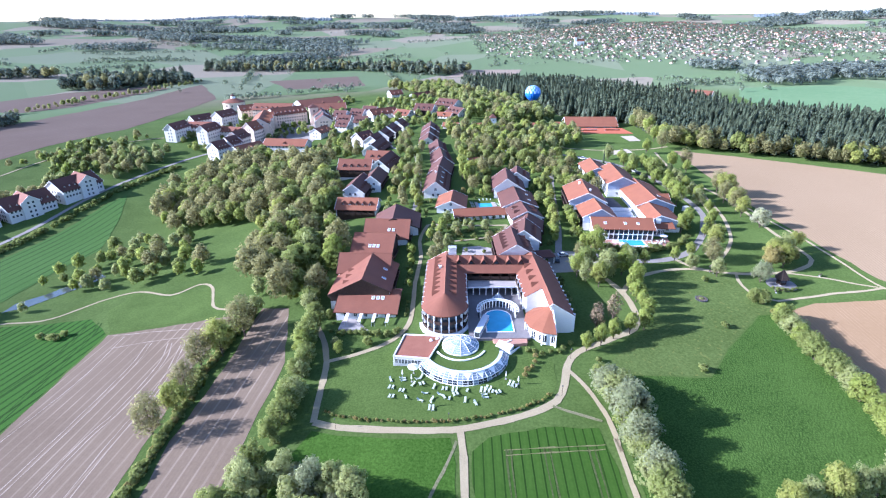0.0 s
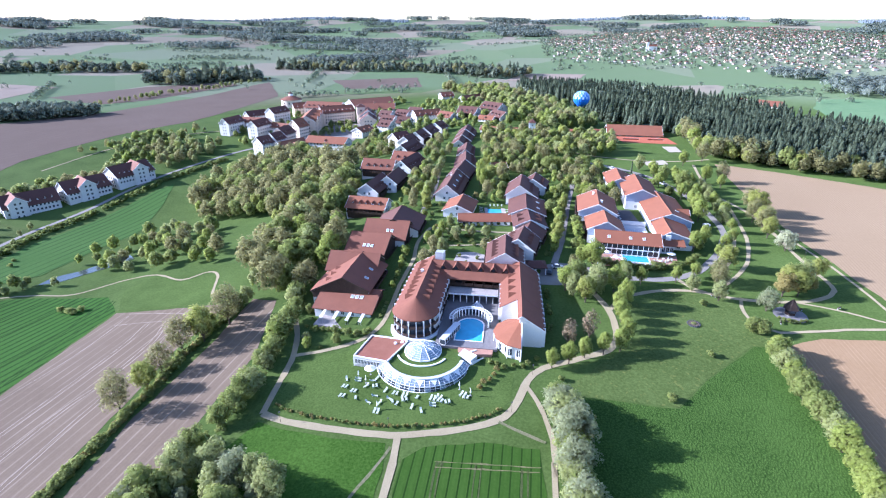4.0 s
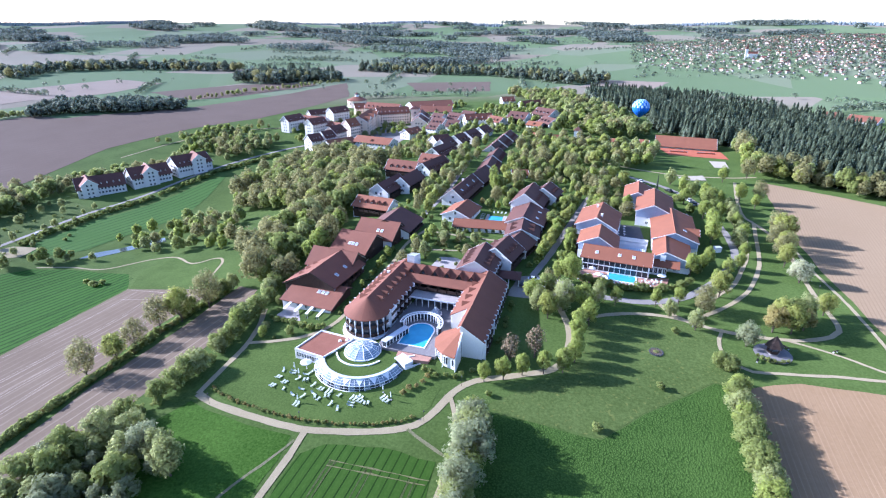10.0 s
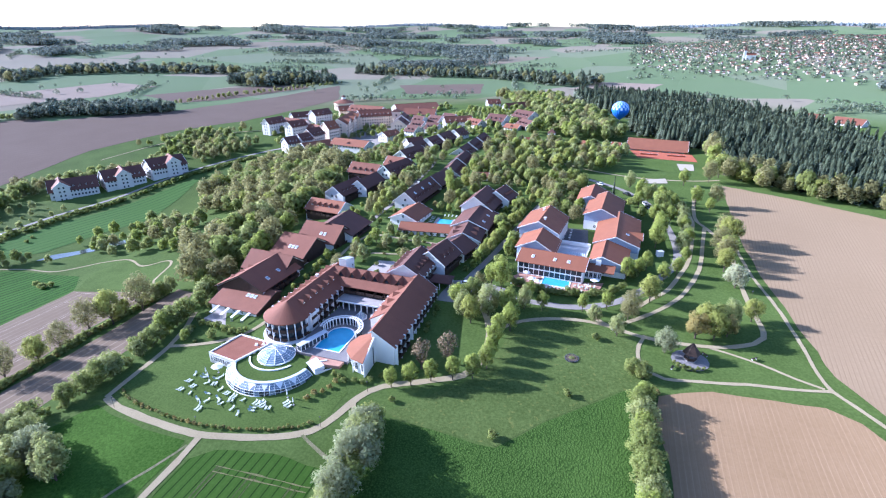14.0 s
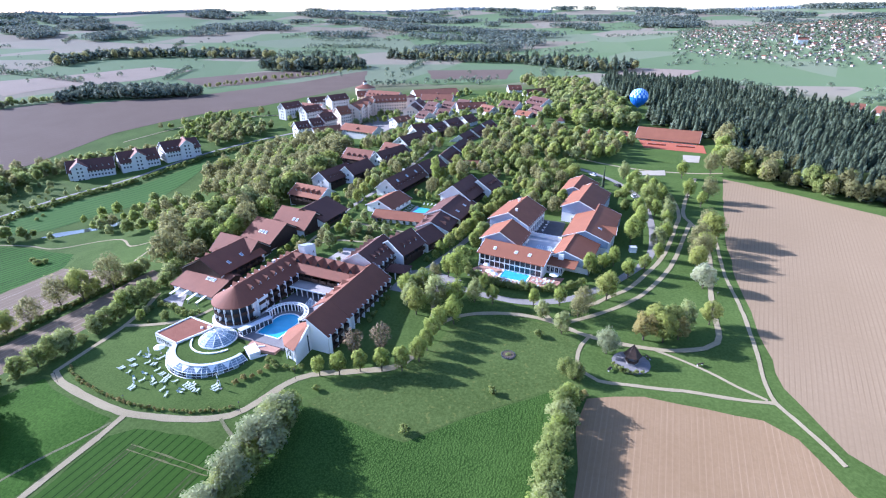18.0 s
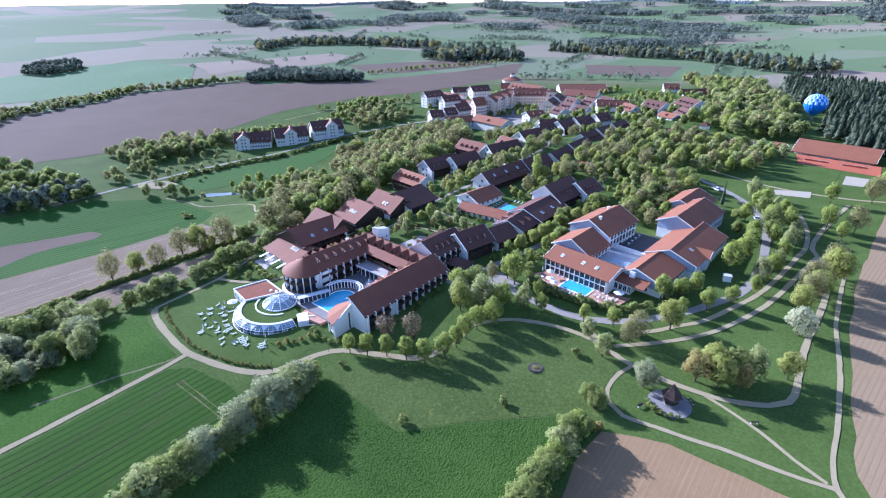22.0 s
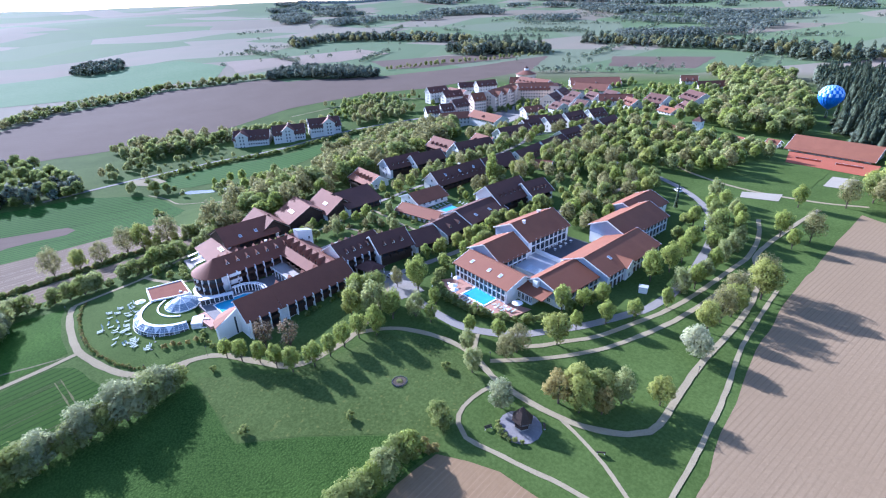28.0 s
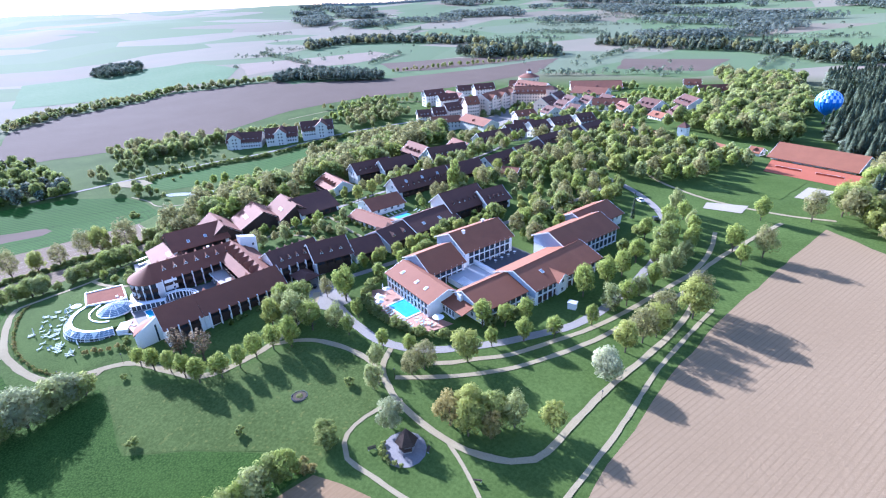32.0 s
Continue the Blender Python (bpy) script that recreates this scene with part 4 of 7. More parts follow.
house("spa_house", POOLH, (3.7, 225.6), (5.2, 242.8), 7.2, 7.2, 10.0, 6.9, 6.9, 3.9, M_ROOF_ORANGE, sides=(("R", 3.2, "plain"),), gable_windows="A")
house("spa_house", POOLH, (4.5, 221.6), (28, 224.5), 3.0, 5.2, 7.6, 6.4, 5.6, 3.0, M_ROOF_ORANGE, sides=(("R", 3.0, "plain"),))
RESTO = "dark-boarded hotel house with broad brown-red tiled roof"
house("restaurant_hall", "low restaurant hall with broad brown-red tiled roof", (-35, 157.6), (-14, 155.9), 3.0, 10.6, 2.4, 1.2, -0.9, -4.2, M_ROOF, sides=(("R", 3.4, "plain"),), wood="AB", lights=(("R", 1.5, 0.62), ("R", 3.1, 0.62), ("R", 4.7, 0.62)))
house("hotel_house", RESTO, (-26.9, 153.5), (-25.7, 175.5), 12, 9.5, 7.6, 1.5, 3.0, -3.4, M_ROOF, sides=(("R", 3.0, "balcony"), ("L", 3.0, "balcony")), wood="A", gable_windows="A", dormers=(("L", 4, 1.0, 0.9, 0.4),), lights=(("R", -4, 0.35), ("R", 2.5, 0.4)))
house("hotel_house", RESTO, (-38, 175), (-18.5, 174), 7, 7, 7.7, 2.7, 2.7, -2.4, M_ROOF, wood="B", sides=(("R", 3.0, "plain"), ("L", 3.0, "plain")))
house("hotel_house", RESTO, (-35, 192.6), (-18.4, 190.8), 8, 10.5, 8.6, 3.7, 3.0, -1.2, M_ROOF, wood="B", balcony_ends="B", sides=(("L", 3.0, "plain"),), gable_windows="B", lights=(("R", -1, 0.45), ("R", 0.6, 0.45), ("R", 2.2, 0.45)))
house("hotel_house", RESTO, (-32.2, 205), (-13.2, 203.6), 7, 8.5, 9.7, 4.8, 4.2, 0.2, M_ROOF, wood="B", balcony_ends="B", sides=(("L", 3.0, "plain"),), gable_windows="B", lights=(("R", 1.0, 0.45), ("R", 2.8, 0.45)))
house("hotel_house", RESTO, (-20.7, 203.6), (-20.6, 222), 9, 11, 10.2, 5.6, 5.6, 1.0, M_ROOF_DARK, sides=(("R", 3.0, "balcony"), ("L", 3.0, "balcony")), wood="B")
house("hotel_house", "white balconied guest house with orange-red tiled roof", (-50, 238), (-30, 236), 6, 7, 8.4, 5.0, 4.6, -0.8, M_ROOF_ORANGE, sides=(("R", 3.0, "balcony"), ("L", 3.0, "plain")), gable_windows="AB", dormers=(("R", 5, 1.3, 1.2, 0.4),))
house("hotel_house", ROW, (-45, 250), (-42, 272), 6.5, 6.5, 11.0, 6.4, 6.4, 1.4, M_ROOF_DARK, sides=(("R", 3.0, "balcony"),), gable_windows="AB", dormers=(("R", 6, 1.0, 0.9, 0.35),))
house("hotel_house", ROW, (-37, 262), (-35, 282), 5.5, 5.5, 11.8, 7.6, 7.6, 3.0, M_ROOF_DARK, sides=(("R", 3.0, "balcony"),), gable_windows="AB")
ATH = "white sports hotel house with orange-red tiled roof"
house("sports_house", ATH, (61.2, 203.6), (86.2, 201.2), 2.6, 7.2, 10.0, 8.8, 7.5, 2.6, M_ROOF_ORANGE, sides=(("R", 1.9, "glass"),), storey=2.35, lights=(("R", -7, 0.5), ("R", 1, 0.5), ("R", 6, 0.5)))
house("sports_house", ATH, (66.2, 205), (66.7, 219.8), 7.8, 7.8, 12.8, 9.2, 8.2, 3.0, M_ROOF_ORANGE, sides=(("R", 2.3, "glass"), ("L", 2.8, "balcony")), gable_windows="A", wood="A")
house("sports_house", ATH, (64.6, 220.6), (66.4, 242.8), 8.5, 8.6, 14.8, 11.0, 10.4, 3.7, M_ROOF_ORANGE, sides=(("R", 2.3, "glass"), ("L", 2.8, "balcony")), gable_windows="AB", wood="AB", chimneys=((-6, -1.5), (5, 1.5)))
house("sports_house", ATH, (90.2, 202.5), (91.2, 221.8), 4.5, 9.3, 10.6, 8.2, 7.6, 2.8, M_ROOF_ORANGE, sides=(("R", 2.3, "glass"),), gable_windows="A", wood="A")
house("sports_house", ATH, (94.4, 219.6), (95.2, 252), 8.4, 9.2, 12.2, 8.8, 8.8, 3.8, M_ROOF_ORANGE, sides=(("R", 2.3, "glass"), ("L", 2.8, "plain")), gable_windows="AB", wood="AB", lights=(("R", -8, 0.55),))
house("sports_house", ATH, (87.5, 244.6), (88.9, 272.4), 7.5, 8.6, 14.8, 11.4, 11.0, 4.8, M_ROOF_ORANGE, sides=(("R", 2.3, "glass"), ("L", 2.8, "plain")), gable_windows="AB", wood="AB")
house("sports_house", ATH, (81.6, 266), (82.4, 287), 6.5, 8, 13.8, 10.8, 10.4, 5.5, M_ROOF_ORANGE, sides=(("R", 2.8, "plain"),), gable_windows="AB", wood="AB")
house("sports_house", "small white cross gable with orange-red tiled roof", (95.4, 231), (104.7, 231.3), 2.9, 2.9, 10.6, 8.6, 8.6, 3.8, M_ROOF_ORANGE, ends="B", gable_windows="B")
house("tennis_hall", "long low tennis hall with red tiled roof", (97, 421), (137, 418), 11, 12, 13.2, 8.4, 7.9, 6.2, M_ROOF_ORANGE, category="hall", sides=(), over=1.6, wood="")
VAL = "white terraced valley house with dark brown roof"
for px, py, qx, qy, zr in ((-286, 271, -268, 296, -12.0), (-266, 297, -253, 322, -9.5), (-251, 324, -240, 350, -6.0)):
    house("valley_house", VAL, (px, py), (qx, qy), 10, 10, zr - 1, zr - 7.6, zr - 7.6, zr - 15.5, M_ROOF_DARK, M_OFFWHITE, sides=(("R", 2.1, "plain"),), gable_windows="AB", dormers=(("R", 7, 1.2, 1.2, 0.3),), group="houses in the valley")

for mx, my, zr in ((-281, 277, -11.2), (-259.5, 309.5, -8.6), (-243, 341, -5.0)):
    house("valley_gable", "white gabled front block of a valley house", (mx - 5, my + 3.4), (mx + 9.6, my - 6.4), 5.6, 5.6, zr - 1.2, zr - 5.6, zr - 5.6, zr - 15.5, M_ROOF, M_OFFWHITE, sides=(), gable_windows="B", group="houses in the valley")

# ---- village behind the park ----
VILLAGE = {"dark": (M_ROOF_DARK, M_OFFWHITE, "white village house with dark brown tiled roof"), "red": (M_ROOF, M_OFFWHITE, "white village house with brown-red tiled roof"), "peach": (M_ROOF, M_PEACH, "peach village house with brown-red tiled roof"),
           "orange": (M_ROOF_ORANGE, M_OFFWHITE, "low white house with orange-red tiled roof"), "tan": (M_ROOF_ORANGE, M_PEACH, "long peach village house with orange-red tiled roof"), "plum": (M_ROOF_DARK, M_PEACH, "peach village house with dark brown tiled roof")}


def village_house(look_, p0, p1, w, zr, drop, dormers=2, gap=3.0, style="plain", ends="AB"):
    """A village house by its ridge line, half width, ridge height and the drop to the eaves."""
    roof, wall, label = VILLAGE[look_]
    zg = (ground_z(*p0) + ground_z(*p1)) / 2
    return house("village_house", label, p0, p1, w, w, zr, zr - drop, zr - drop, zg, roof, wall, ends, sides=(("R", gap, style),), gable_windows=ends, category="house",
                 group="houses of the village", dormers=(("R", dormers, 1.4, 1.2, 0.3),) if dormers else ())


for row in (
    # white blocks at the western end
    ("dark", (-234, 452), (-229, 474), 6, 5, 5, 3), ("dark", (-203, 444), (-198, 464), 6, 5, 5, 3), ("red", (-229, 479), (-201, 475), 6, 2.5, 4, 4), ("dark", (-212, 500), (-203, 520), 7, 7.5, 5, 3), ("dark", (-236, 499), (-224, 517), 6, 4, 4.5), ("red", (-196, 466), (-173, 459), 5, 0.5, 3.6, 3),
    # stepped houses and the tall peach houses round the square
    ("dark", (-176, 397), (-170, 408), 7, 1, 5, 3, 2.4), ("dark", (-170, 409), (-165, 420), 7, 2, 5, 3, 2.4), ("plum", (-168.5, 421.5), (-165, 437), 7.5, 4, 5.5, 3, 2.4), ("tan", (-163, 441), (-158, 453), 7, 7.5, 6, 2, 2.2),
    ("tan", (-157.5, 457), (-168, 507), 8.5, 8, 5, 9, 2.3), ("tan", (-159.5, 466), (-150, 468), 4.4, 7, 3, 0), ("tan", (-162.6, 482), (-153.2, 484), 4.4, 7, 3, 0), ("tan", (-166, 498), (-156.6, 500), 4.4, 7, 3, 0),
    ("peach", (-163, 508), (-136, 529), 9, 8.5, 5.5, 7, 2.5), ("peach", (-190, 545), (-149, 541), 8, 8.5, 5.5, 7, 2.6), ("red", (-158, 589), (-118, 622), 15, 4.5, 6, 1), ("red", (-136, 566), (-102, 574), 11, 4.2, 5, 1), ("peach", (-209, 551), (-196, 560), 7, 5.5, 5),
    ("orange", (-143, 424), (-107, 419), 8.5, -2, 4, 1), ("orange", (-160, 399), (-146, 421), 7.5, -3, 4, 1), ("orange", (-108, 446), (-101, 463), 6.5, 1, 3.6),
    # dark houses behind the square
    ("plum", (-106, 478), (-110, 496), 8, 7, 5.5, 3), ("dark", (-112, 500), (-117, 519), 8, 7.5, 5.5, 3), ("dark", (-95, 487), (-81, 483), 7, 6, 5, 3), ("dark", (-79, 482), (-66, 480), 7, 5.5, 5, 3), ("dark", (-101, 507), (-88, 502), 7, 7, 5, 2), ("dark", (-86, 512), (-72, 506), 7, 7.5, 5, 3), ("dark", (-92, 468), (-80, 464), 7, 4.5, 4.5, 2),
    ("dark", (-76, 524), (-62, 519), 7, 8, 5, 2), ("red", (-67, 495), (-44, 510), 7, 9, 4.5, 4), ("red", (-42, 497), (-28, 488), 6, 9, 4.4, 3),
    # white terraced blocks
    ("dark", (-24, 499), (-6, 493), 8, 13.5, 5, 3, 3.0, "balcony"), ("dark", (-2, 518), (16, 505), 8.5, 15.5, 5, 4, 3.0, "balcony"), ("dark", (8, 488), (20, 474), 7, 12.5, 4.5, 3, 3.0, "balcony"), ("orange", (-4, 478), (10, 472), 5, 9, 2.8, 1),
    # rows of dark-roofed guest houses
    ("dark", (-47, 343), (-42, 368), 7, 10, 5, 6, 3.0, "balcony"), ("dark", (-51, 373), (-47, 387), 6.5, 9.5, 4.8, 4), ("dark", (-46, 391), (-43, 406), 7, 9.5, 4.8, 4, 3.0, "balcony"), ("dark", (-42.5, 409), (-39, 427), 7, 9.5, 4.8, 4, 3.0, "balcony"), ("dark", (-65, 397), (-56, 409), 6.5, 7, 4.6, 3), ("dark", (-37, 431), (-33, 445), 6.5, 9.5, 4.6, 3),
    ("dark", (0.5, 302), (-1.5, 325), 7, 12, 4.8, 6, 3.0, "balcony"), ("dark", (-2, 327), (-3, 350), 7, 12, 4.8, 6, 3.0, "balcony"), ("dark", (-9.5, 356), (-9.2, 375), 7, 11.5, 4.8, 5, 3.0, "balcony"), ("dark", (-9, 377), (-8.8, 396), 7, 11.5, 4.8, 5, 3.0, "balcony"), ("dark", (-8.7, 398), (-8.5, 418), 7, 11.5, 4.8, 5, 3.0, "balcony"), ("orange", (1, 424), (14, 421), 4, 9.5, 2.5, 1),
    ("red", (-60, 300), (-40, 298), 6.5, 11.5, 4.8, 4, 3.0, "balcony"), ("dark", (-36.5, 294), (-31, 318), 6.5, 12, 5, 6, 3.0, "balcony"), ("red", (-47, 323), (-30, 320), 6, 11, 4.6, 3),
    # houses farther off and in the park
    ("red", (-62, 640), (-48, 648), 7, 8, 4.6), ("red", (-34, 610), (-6, 640), 6, 8, 4.4, 3), ("orange", (24, 415), (34, 418), 4, 10, 2.2, 1), ("orange", (66, 408), (78, 404), 5, 11.5, 2.6, 1), ("orange", (86, 415), (93, 414), 4, 10.5, 2.2, 1), ("red", (15, 300), (24, 303), 4, 11, 2.4, 1),
    ("red", (280, 612), (300, 596), 8, 9, 4.6), ("red", (262, 632), (276, 628), 6, 8, 4)):
    village_house(*row)


# ---- hotel: round end of the west wing ----
def arc(cx, cy, r, a0, a1, n, z):
    return [(cx + r * math.cos(radians(a0 + (a1 - a0) * i / n)), cy + r * math.sin(radians(a0 + (a1 - a0) * i / n)), z) for i in range(n + 1)]


def ring_wall(inner, outer, z0, z1):
    """A curved wall between two arcs of the same count."""
    m, n = Mesh(), len(inner)
    for z in (z0, z1):
        m.v += [(x, y, z) for x, y, _ in inner] + [(x, y, z) for x, y, _ in outer]
    for i in range(n - 1):
        a, b, c, d = i, n + i, n + i + 1, i + 1
        u = 2 * n
        m.f += [(d, c, b, a), (a + u, b + u, c + u, d + u), (b, c, c + u, b + u), (d, a, a + u, d + u)]
    m.f += [(0, n, 3 * n, 2 * n), (2 * n - 1, n - 1, 3 * n - 1, 4 * n - 1)]
    return m


def polar_pose(cx, cy, r, a, z):
    """On a round wall: local -y points outwards at the angle a."""
    return pose(cx + r * math.cos(radians(a)), cy + r * math.sin(radians(a)), z, 0, 0, a + 90)


def rotunda():
    cx, cy, zg = 0.4, 141.5, -2.6
    e = thing("rotunda", "round white hotel end with dark balconies and conical red roof", "building", pose(cx, cy, zg))
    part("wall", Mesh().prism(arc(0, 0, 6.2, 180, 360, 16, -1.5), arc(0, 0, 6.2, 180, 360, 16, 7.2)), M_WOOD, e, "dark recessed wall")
    part("plinth", ring_wall(arc(0, 0, 6.1, 180, 360, 18, 0), arc(0, 0, 8.0, 180, 360, 18, 0), -1.5, 1.0), M_WHITE, e, "white curved plinth")
    for i in range(18):
        a0, a1 = radians(180 + 10 * i), radians(190 + 10 * i)
        p, q = Vector((7.3 * math.cos(a0), 7.3 * math.sin(a0), 7.0)), Vector((7.3 * math.cos(a1), 7.3 * math.sin(a1), 7.0))
        t, u = Vector((0, 0.3, 11.0)), Vector((0, 0, 0.22))
        part("roof_segment", Mesh().prism([p, q, t], [p + u, q + u, t + u]), M_ROOF, e)
    for i in range(10):
        a = 180 + 20 * i
        part("pilaster", FIN, None, e, at=polar_pose(0, 0, 6.2, max(182, min(358, a)), 0.9) @ Matrix.Diagonal((0.9, 0.7, 6.2, 1)))
    for i in range(9):
        for j in range(2):
            m = polar_pose(0, 0, 6.15, 190 + 20 * i, 1.4 + 2.8 * j)
            part("glazed_door", PANE, None, e, at=m @ pose(0, -0.08, 1.1) @ Matrix.Diagonal((1.3, 1, 1.5, 1)))
            part("balcony", BALCONY, None, e, at=m @ Matrix.Diagonal((0.72, 0.75, 1, 1)))
    return e


rotunda()


def end_pavilion():
    cx, cy, zg = 32.6, 136.2, -2.4
    e = thing("end_pavilion", "half-octagon dining pavilion with orange-red fan roof", "building", pose(cx, cy, zg))
    pts = [(8.2 * math.cos(radians(90 + 30 * i)), 8.2 * math.sin(radians(90 + 30 * i))) for i in range(7)]
    low = [(x * 0.88, y * 0.88) for x, y in pts]
    part("wall", Mesh().prism([(x, y, -1.5) for x, y in low], [(x, y, 4.1) for x, y in low]), M_PLASTER, e)
    part("side_wall", Mesh().prism([(-0.15, -7.6, -1.5), (0.25, -7.6, -1.5), (0.25, 1.0, -1.5), (-0.15, 1.0, -1.5)], [(-0.15, -7.6, 4.6), (0.25, -7.6, 4.6), (0.25, 1.0, 9.6), (-0.15, 1.0, 9.6)]), M_PLASTER, e, "plain white side wall")
    part("slit_window", Mesh().box(0.22, -2.4, 0.4, 0.29, -1.9, 6.0), M_PANE, e)
    for a, b in zip(pts, pts[1:]):
        p, q, t, u = Vector((*a, 4.3)), Vector((*b, 4.3)), Vector((0, 0.6, 8.8)), Vector((0, 0, 0.22))
        part("roof_segment", Mesh().prism([p, q, t], [p + u, q + u, t + u]), M_ROOF_ORANGE, e)
    for i in range(6):
        for k in (-0.3, 0.3):
            a = 105 + 30 * i
            m = polar_pose(0, 0, 7.0, a, 2.0) @ pose(k * 4.4, 0, 0)
            window(e, m, 1.5, 2.6, False)
    for x, y in low:
        part("post", Mesh().column(x * 1.08, y * 1.08, -0.5, 4.2, 0.16), M_WHITE, e)
    return e


end_pavilion()
turret = thing("stair_turret", "square white stair turret with slanting top", "tower", pose(3.4, 174.5, 0.8))
part("wall", Mesh().prism([(-1.4, -3, -1), (1.4, -3, -1), (1.4, 3, -1), (-1.4, 3, -1)], [(-1.4, -3, 9.6), (1.4, -3, 9.6), (1.4, 3, 8.0), (-1.4, 3, 8.0)]), M_PLASTER, turret)
part("coping", Mesh().prism([(-1.5, -3.1, 9.62), (1.5, -3.1, 9.62), (1.5, 3.1, 7.98), (-1.5, 3.1, 7.98)], [(-1.5, -3.1, 9.76), (1.5, -3.1, 9.76), (1.5, 3.1, 8.12), (-1.5, 3.1, 8.12)]), M_METAL, turret)
for y in (-1.5, 1.5):
    window(turret, pose(1.4, y, 5.6, 0, 0, 90), 0.8, 1.2, False)


bay = thing("stair_bay", "white rendered stair bay between balconies", "building", pose(7.0, 145.6, -2.0))
part("wall", Mesh().box(-0.9, -1.9, -0.6, 0.75, 1.9, 6.3), M_PLASTER, bay)
for j in range(3):
    window(bay, pose(0.75, 0.7, 1.2 + 2.0 * j, 0, 0, 90), 0.7, 0.8, False)


# ---- courtyard and outdoor pool ----
def slab(name, pts, z0, z1, mat, label, category, kind=""):
    ob = part(name, Mesh().prism([(x, y, z0) for x, y in pts], [(x, y, z1) for x, y in pts]), mat)
    return tagged(ob, label, category, kind=kind)


slab("courtyard", [(7.6, 131.5), (25.8, 131.5), (25.8, 163), (7.6, 163)], -2.4, -1.25, M_SETTS, "grey stone courtyard paving darkened for shade", "paving", "structure")
pool = thing("swimming_pool", "blue outdoor pool with one rounded end", "pool", pose(17.2, 140.6, -1.25))
outline = [(-4.0, -5.6), (4.0, -5.6)] + [(4.0 * math.cos(radians(a)), 3.0 + 4.0 * math.sin(radians(a))) for a in range(0, 181, 15)]
part("water", Mesh().prism([(x, y, 0.0) for x, y in outline], [(x, y, 0.05) for x, y in outline]), M_POOL, pool)
big = [(x * 1.09, y * 1.06) for x, y in outline]
rim = Mesh()
for i in range(len(outline)):
    j = (i + 1) % len(outline)
    a, b, c, d = outline[i], outline[j], big[j], big[i]
    rim.prism([(*d, 0), (*c, 0), (*b, 0), (*a, 0)], [(*d, 0.16), (*c, 0.16), (*b, 0.16), (*a, 0.16)])
part("coping", rim, M_WHITE, pool, "pale stone coping")
colonnade = thing("colonnade", "curved white colonnade round the pool", "colonnade", pose(17.2, 144.2, -1.25))
for r_ in (5.5, 6.5):
    part("ring_beam", ring_wall(arc(0, 0, r_, -15, 195, 22, 0), arc(0, 0, r_ + 0.25, -15, 195, 22, 0), 2.4, 2.7), M_WHITE, colonnade)
for i in range(25):
    a = radians(-14 + 208 * i / 24)
    part("rafter", Mesh().box(-0.65, -0.07, 2.45, 0.65, 0.07, 2.66), M_WHITE, colonnade, at=pose(6.1 * math.cos(a), 6.1 * math.sin(a), 0, 0, 0, math.degrees(a)))
for i in range(19):
    a = radians(-12 + 204 * i / 18)
    part("post", Mesh().box(-0.13, -0.13, 0, 0.13, 0.13, 2.4), M_WHITE, colonnade, at=pose(5.6 * math.cos(a), 5.6 * math.sin(a), 0, 0, 0, math.degrees(a)))
part("glazing", ring_wall(arc(0, 0, 6.2, -15, 195, 22, 0), arc(0, 0, 6.26, -15, 195, 22, 0), 0.0, 2.4), M_PANE, colonnade)
gallery = thing("gallery", "flat-roofed white gallery with posts along the courtyard", "gallery", pose(16.6, 160.4, -1.25))
part("roof", Mesh().box(-9, -2.4, 2.9, 9.2, 2.6, 3.2), M_PAVING, gallery)
part("fascia", Mesh().box(-9, -2.52, 2.75, 9.2, -2.4, 3.3), M_WHITE, gallery)
for i in range(9):
    part("post", Mesh().box(-0.14, -0.14, 0, 0.14, 0.14, 2.8), M_WHITE, gallery, at=pose(-8.6 + 2.2 * i, -2.2, 0))
pyr = thing("glass_pyramid", "small pale glass pyramid skylight", "skylight", pose(18.4, 154.8, -1.25))
part("glass", Mesh().prism([(1.9 * math.cos(k * math.pi / 4), 1.9 * math.sin(k * math.pi / 4), 0.4) for k in range(8)], [(0.1 * math.cos(k * math.pi / 4), 0.1 * math.sin(k * math.pi / 4), 2.6) for k in range(8)]), M_CONSERVATORY, pyr)
part("kerb", Mesh().column(0, 0, 0, 0.4, 2.1, 2.1, 8), M_WHITE, pyr)
for k in range(8):
    a = k * math.pi / 4
    part("glazing_bar", Mesh().limb((1.92 * math.cos(a), 1.92 * math.sin(a), 0.42), (0, 0, 2.66), 0.05, 0.04, 4), M_WHITE, pyr)
link = thing("pool_corridor", "white glazed corridor leading from pool to pavilion", "corridor", pose(11.5, 136.5, -1.9, 0, 0, 70))
part("roof", Mesh().box(-5.0, -0.95, 2.5, 5.5, 0.95, 2.7), M_EDGE, link)
part("wall", Mesh().box(-4.8, -0.85, -0.8, 5.3, 0.85, 0.7), M_PLASTER, link)
for i in range(8):
    part("post", Mesh().box(-0.08, -0.9, 0.7, 0.08, 0.9, 2.5), M_WHITE, link, at=pose(-4.6 + 1.4 * i, 0, 0))
part("glazing", Mesh().box(-4.7, -0.8, 0.7, 5.2, 0.8, 2.5), M_PANE, link)


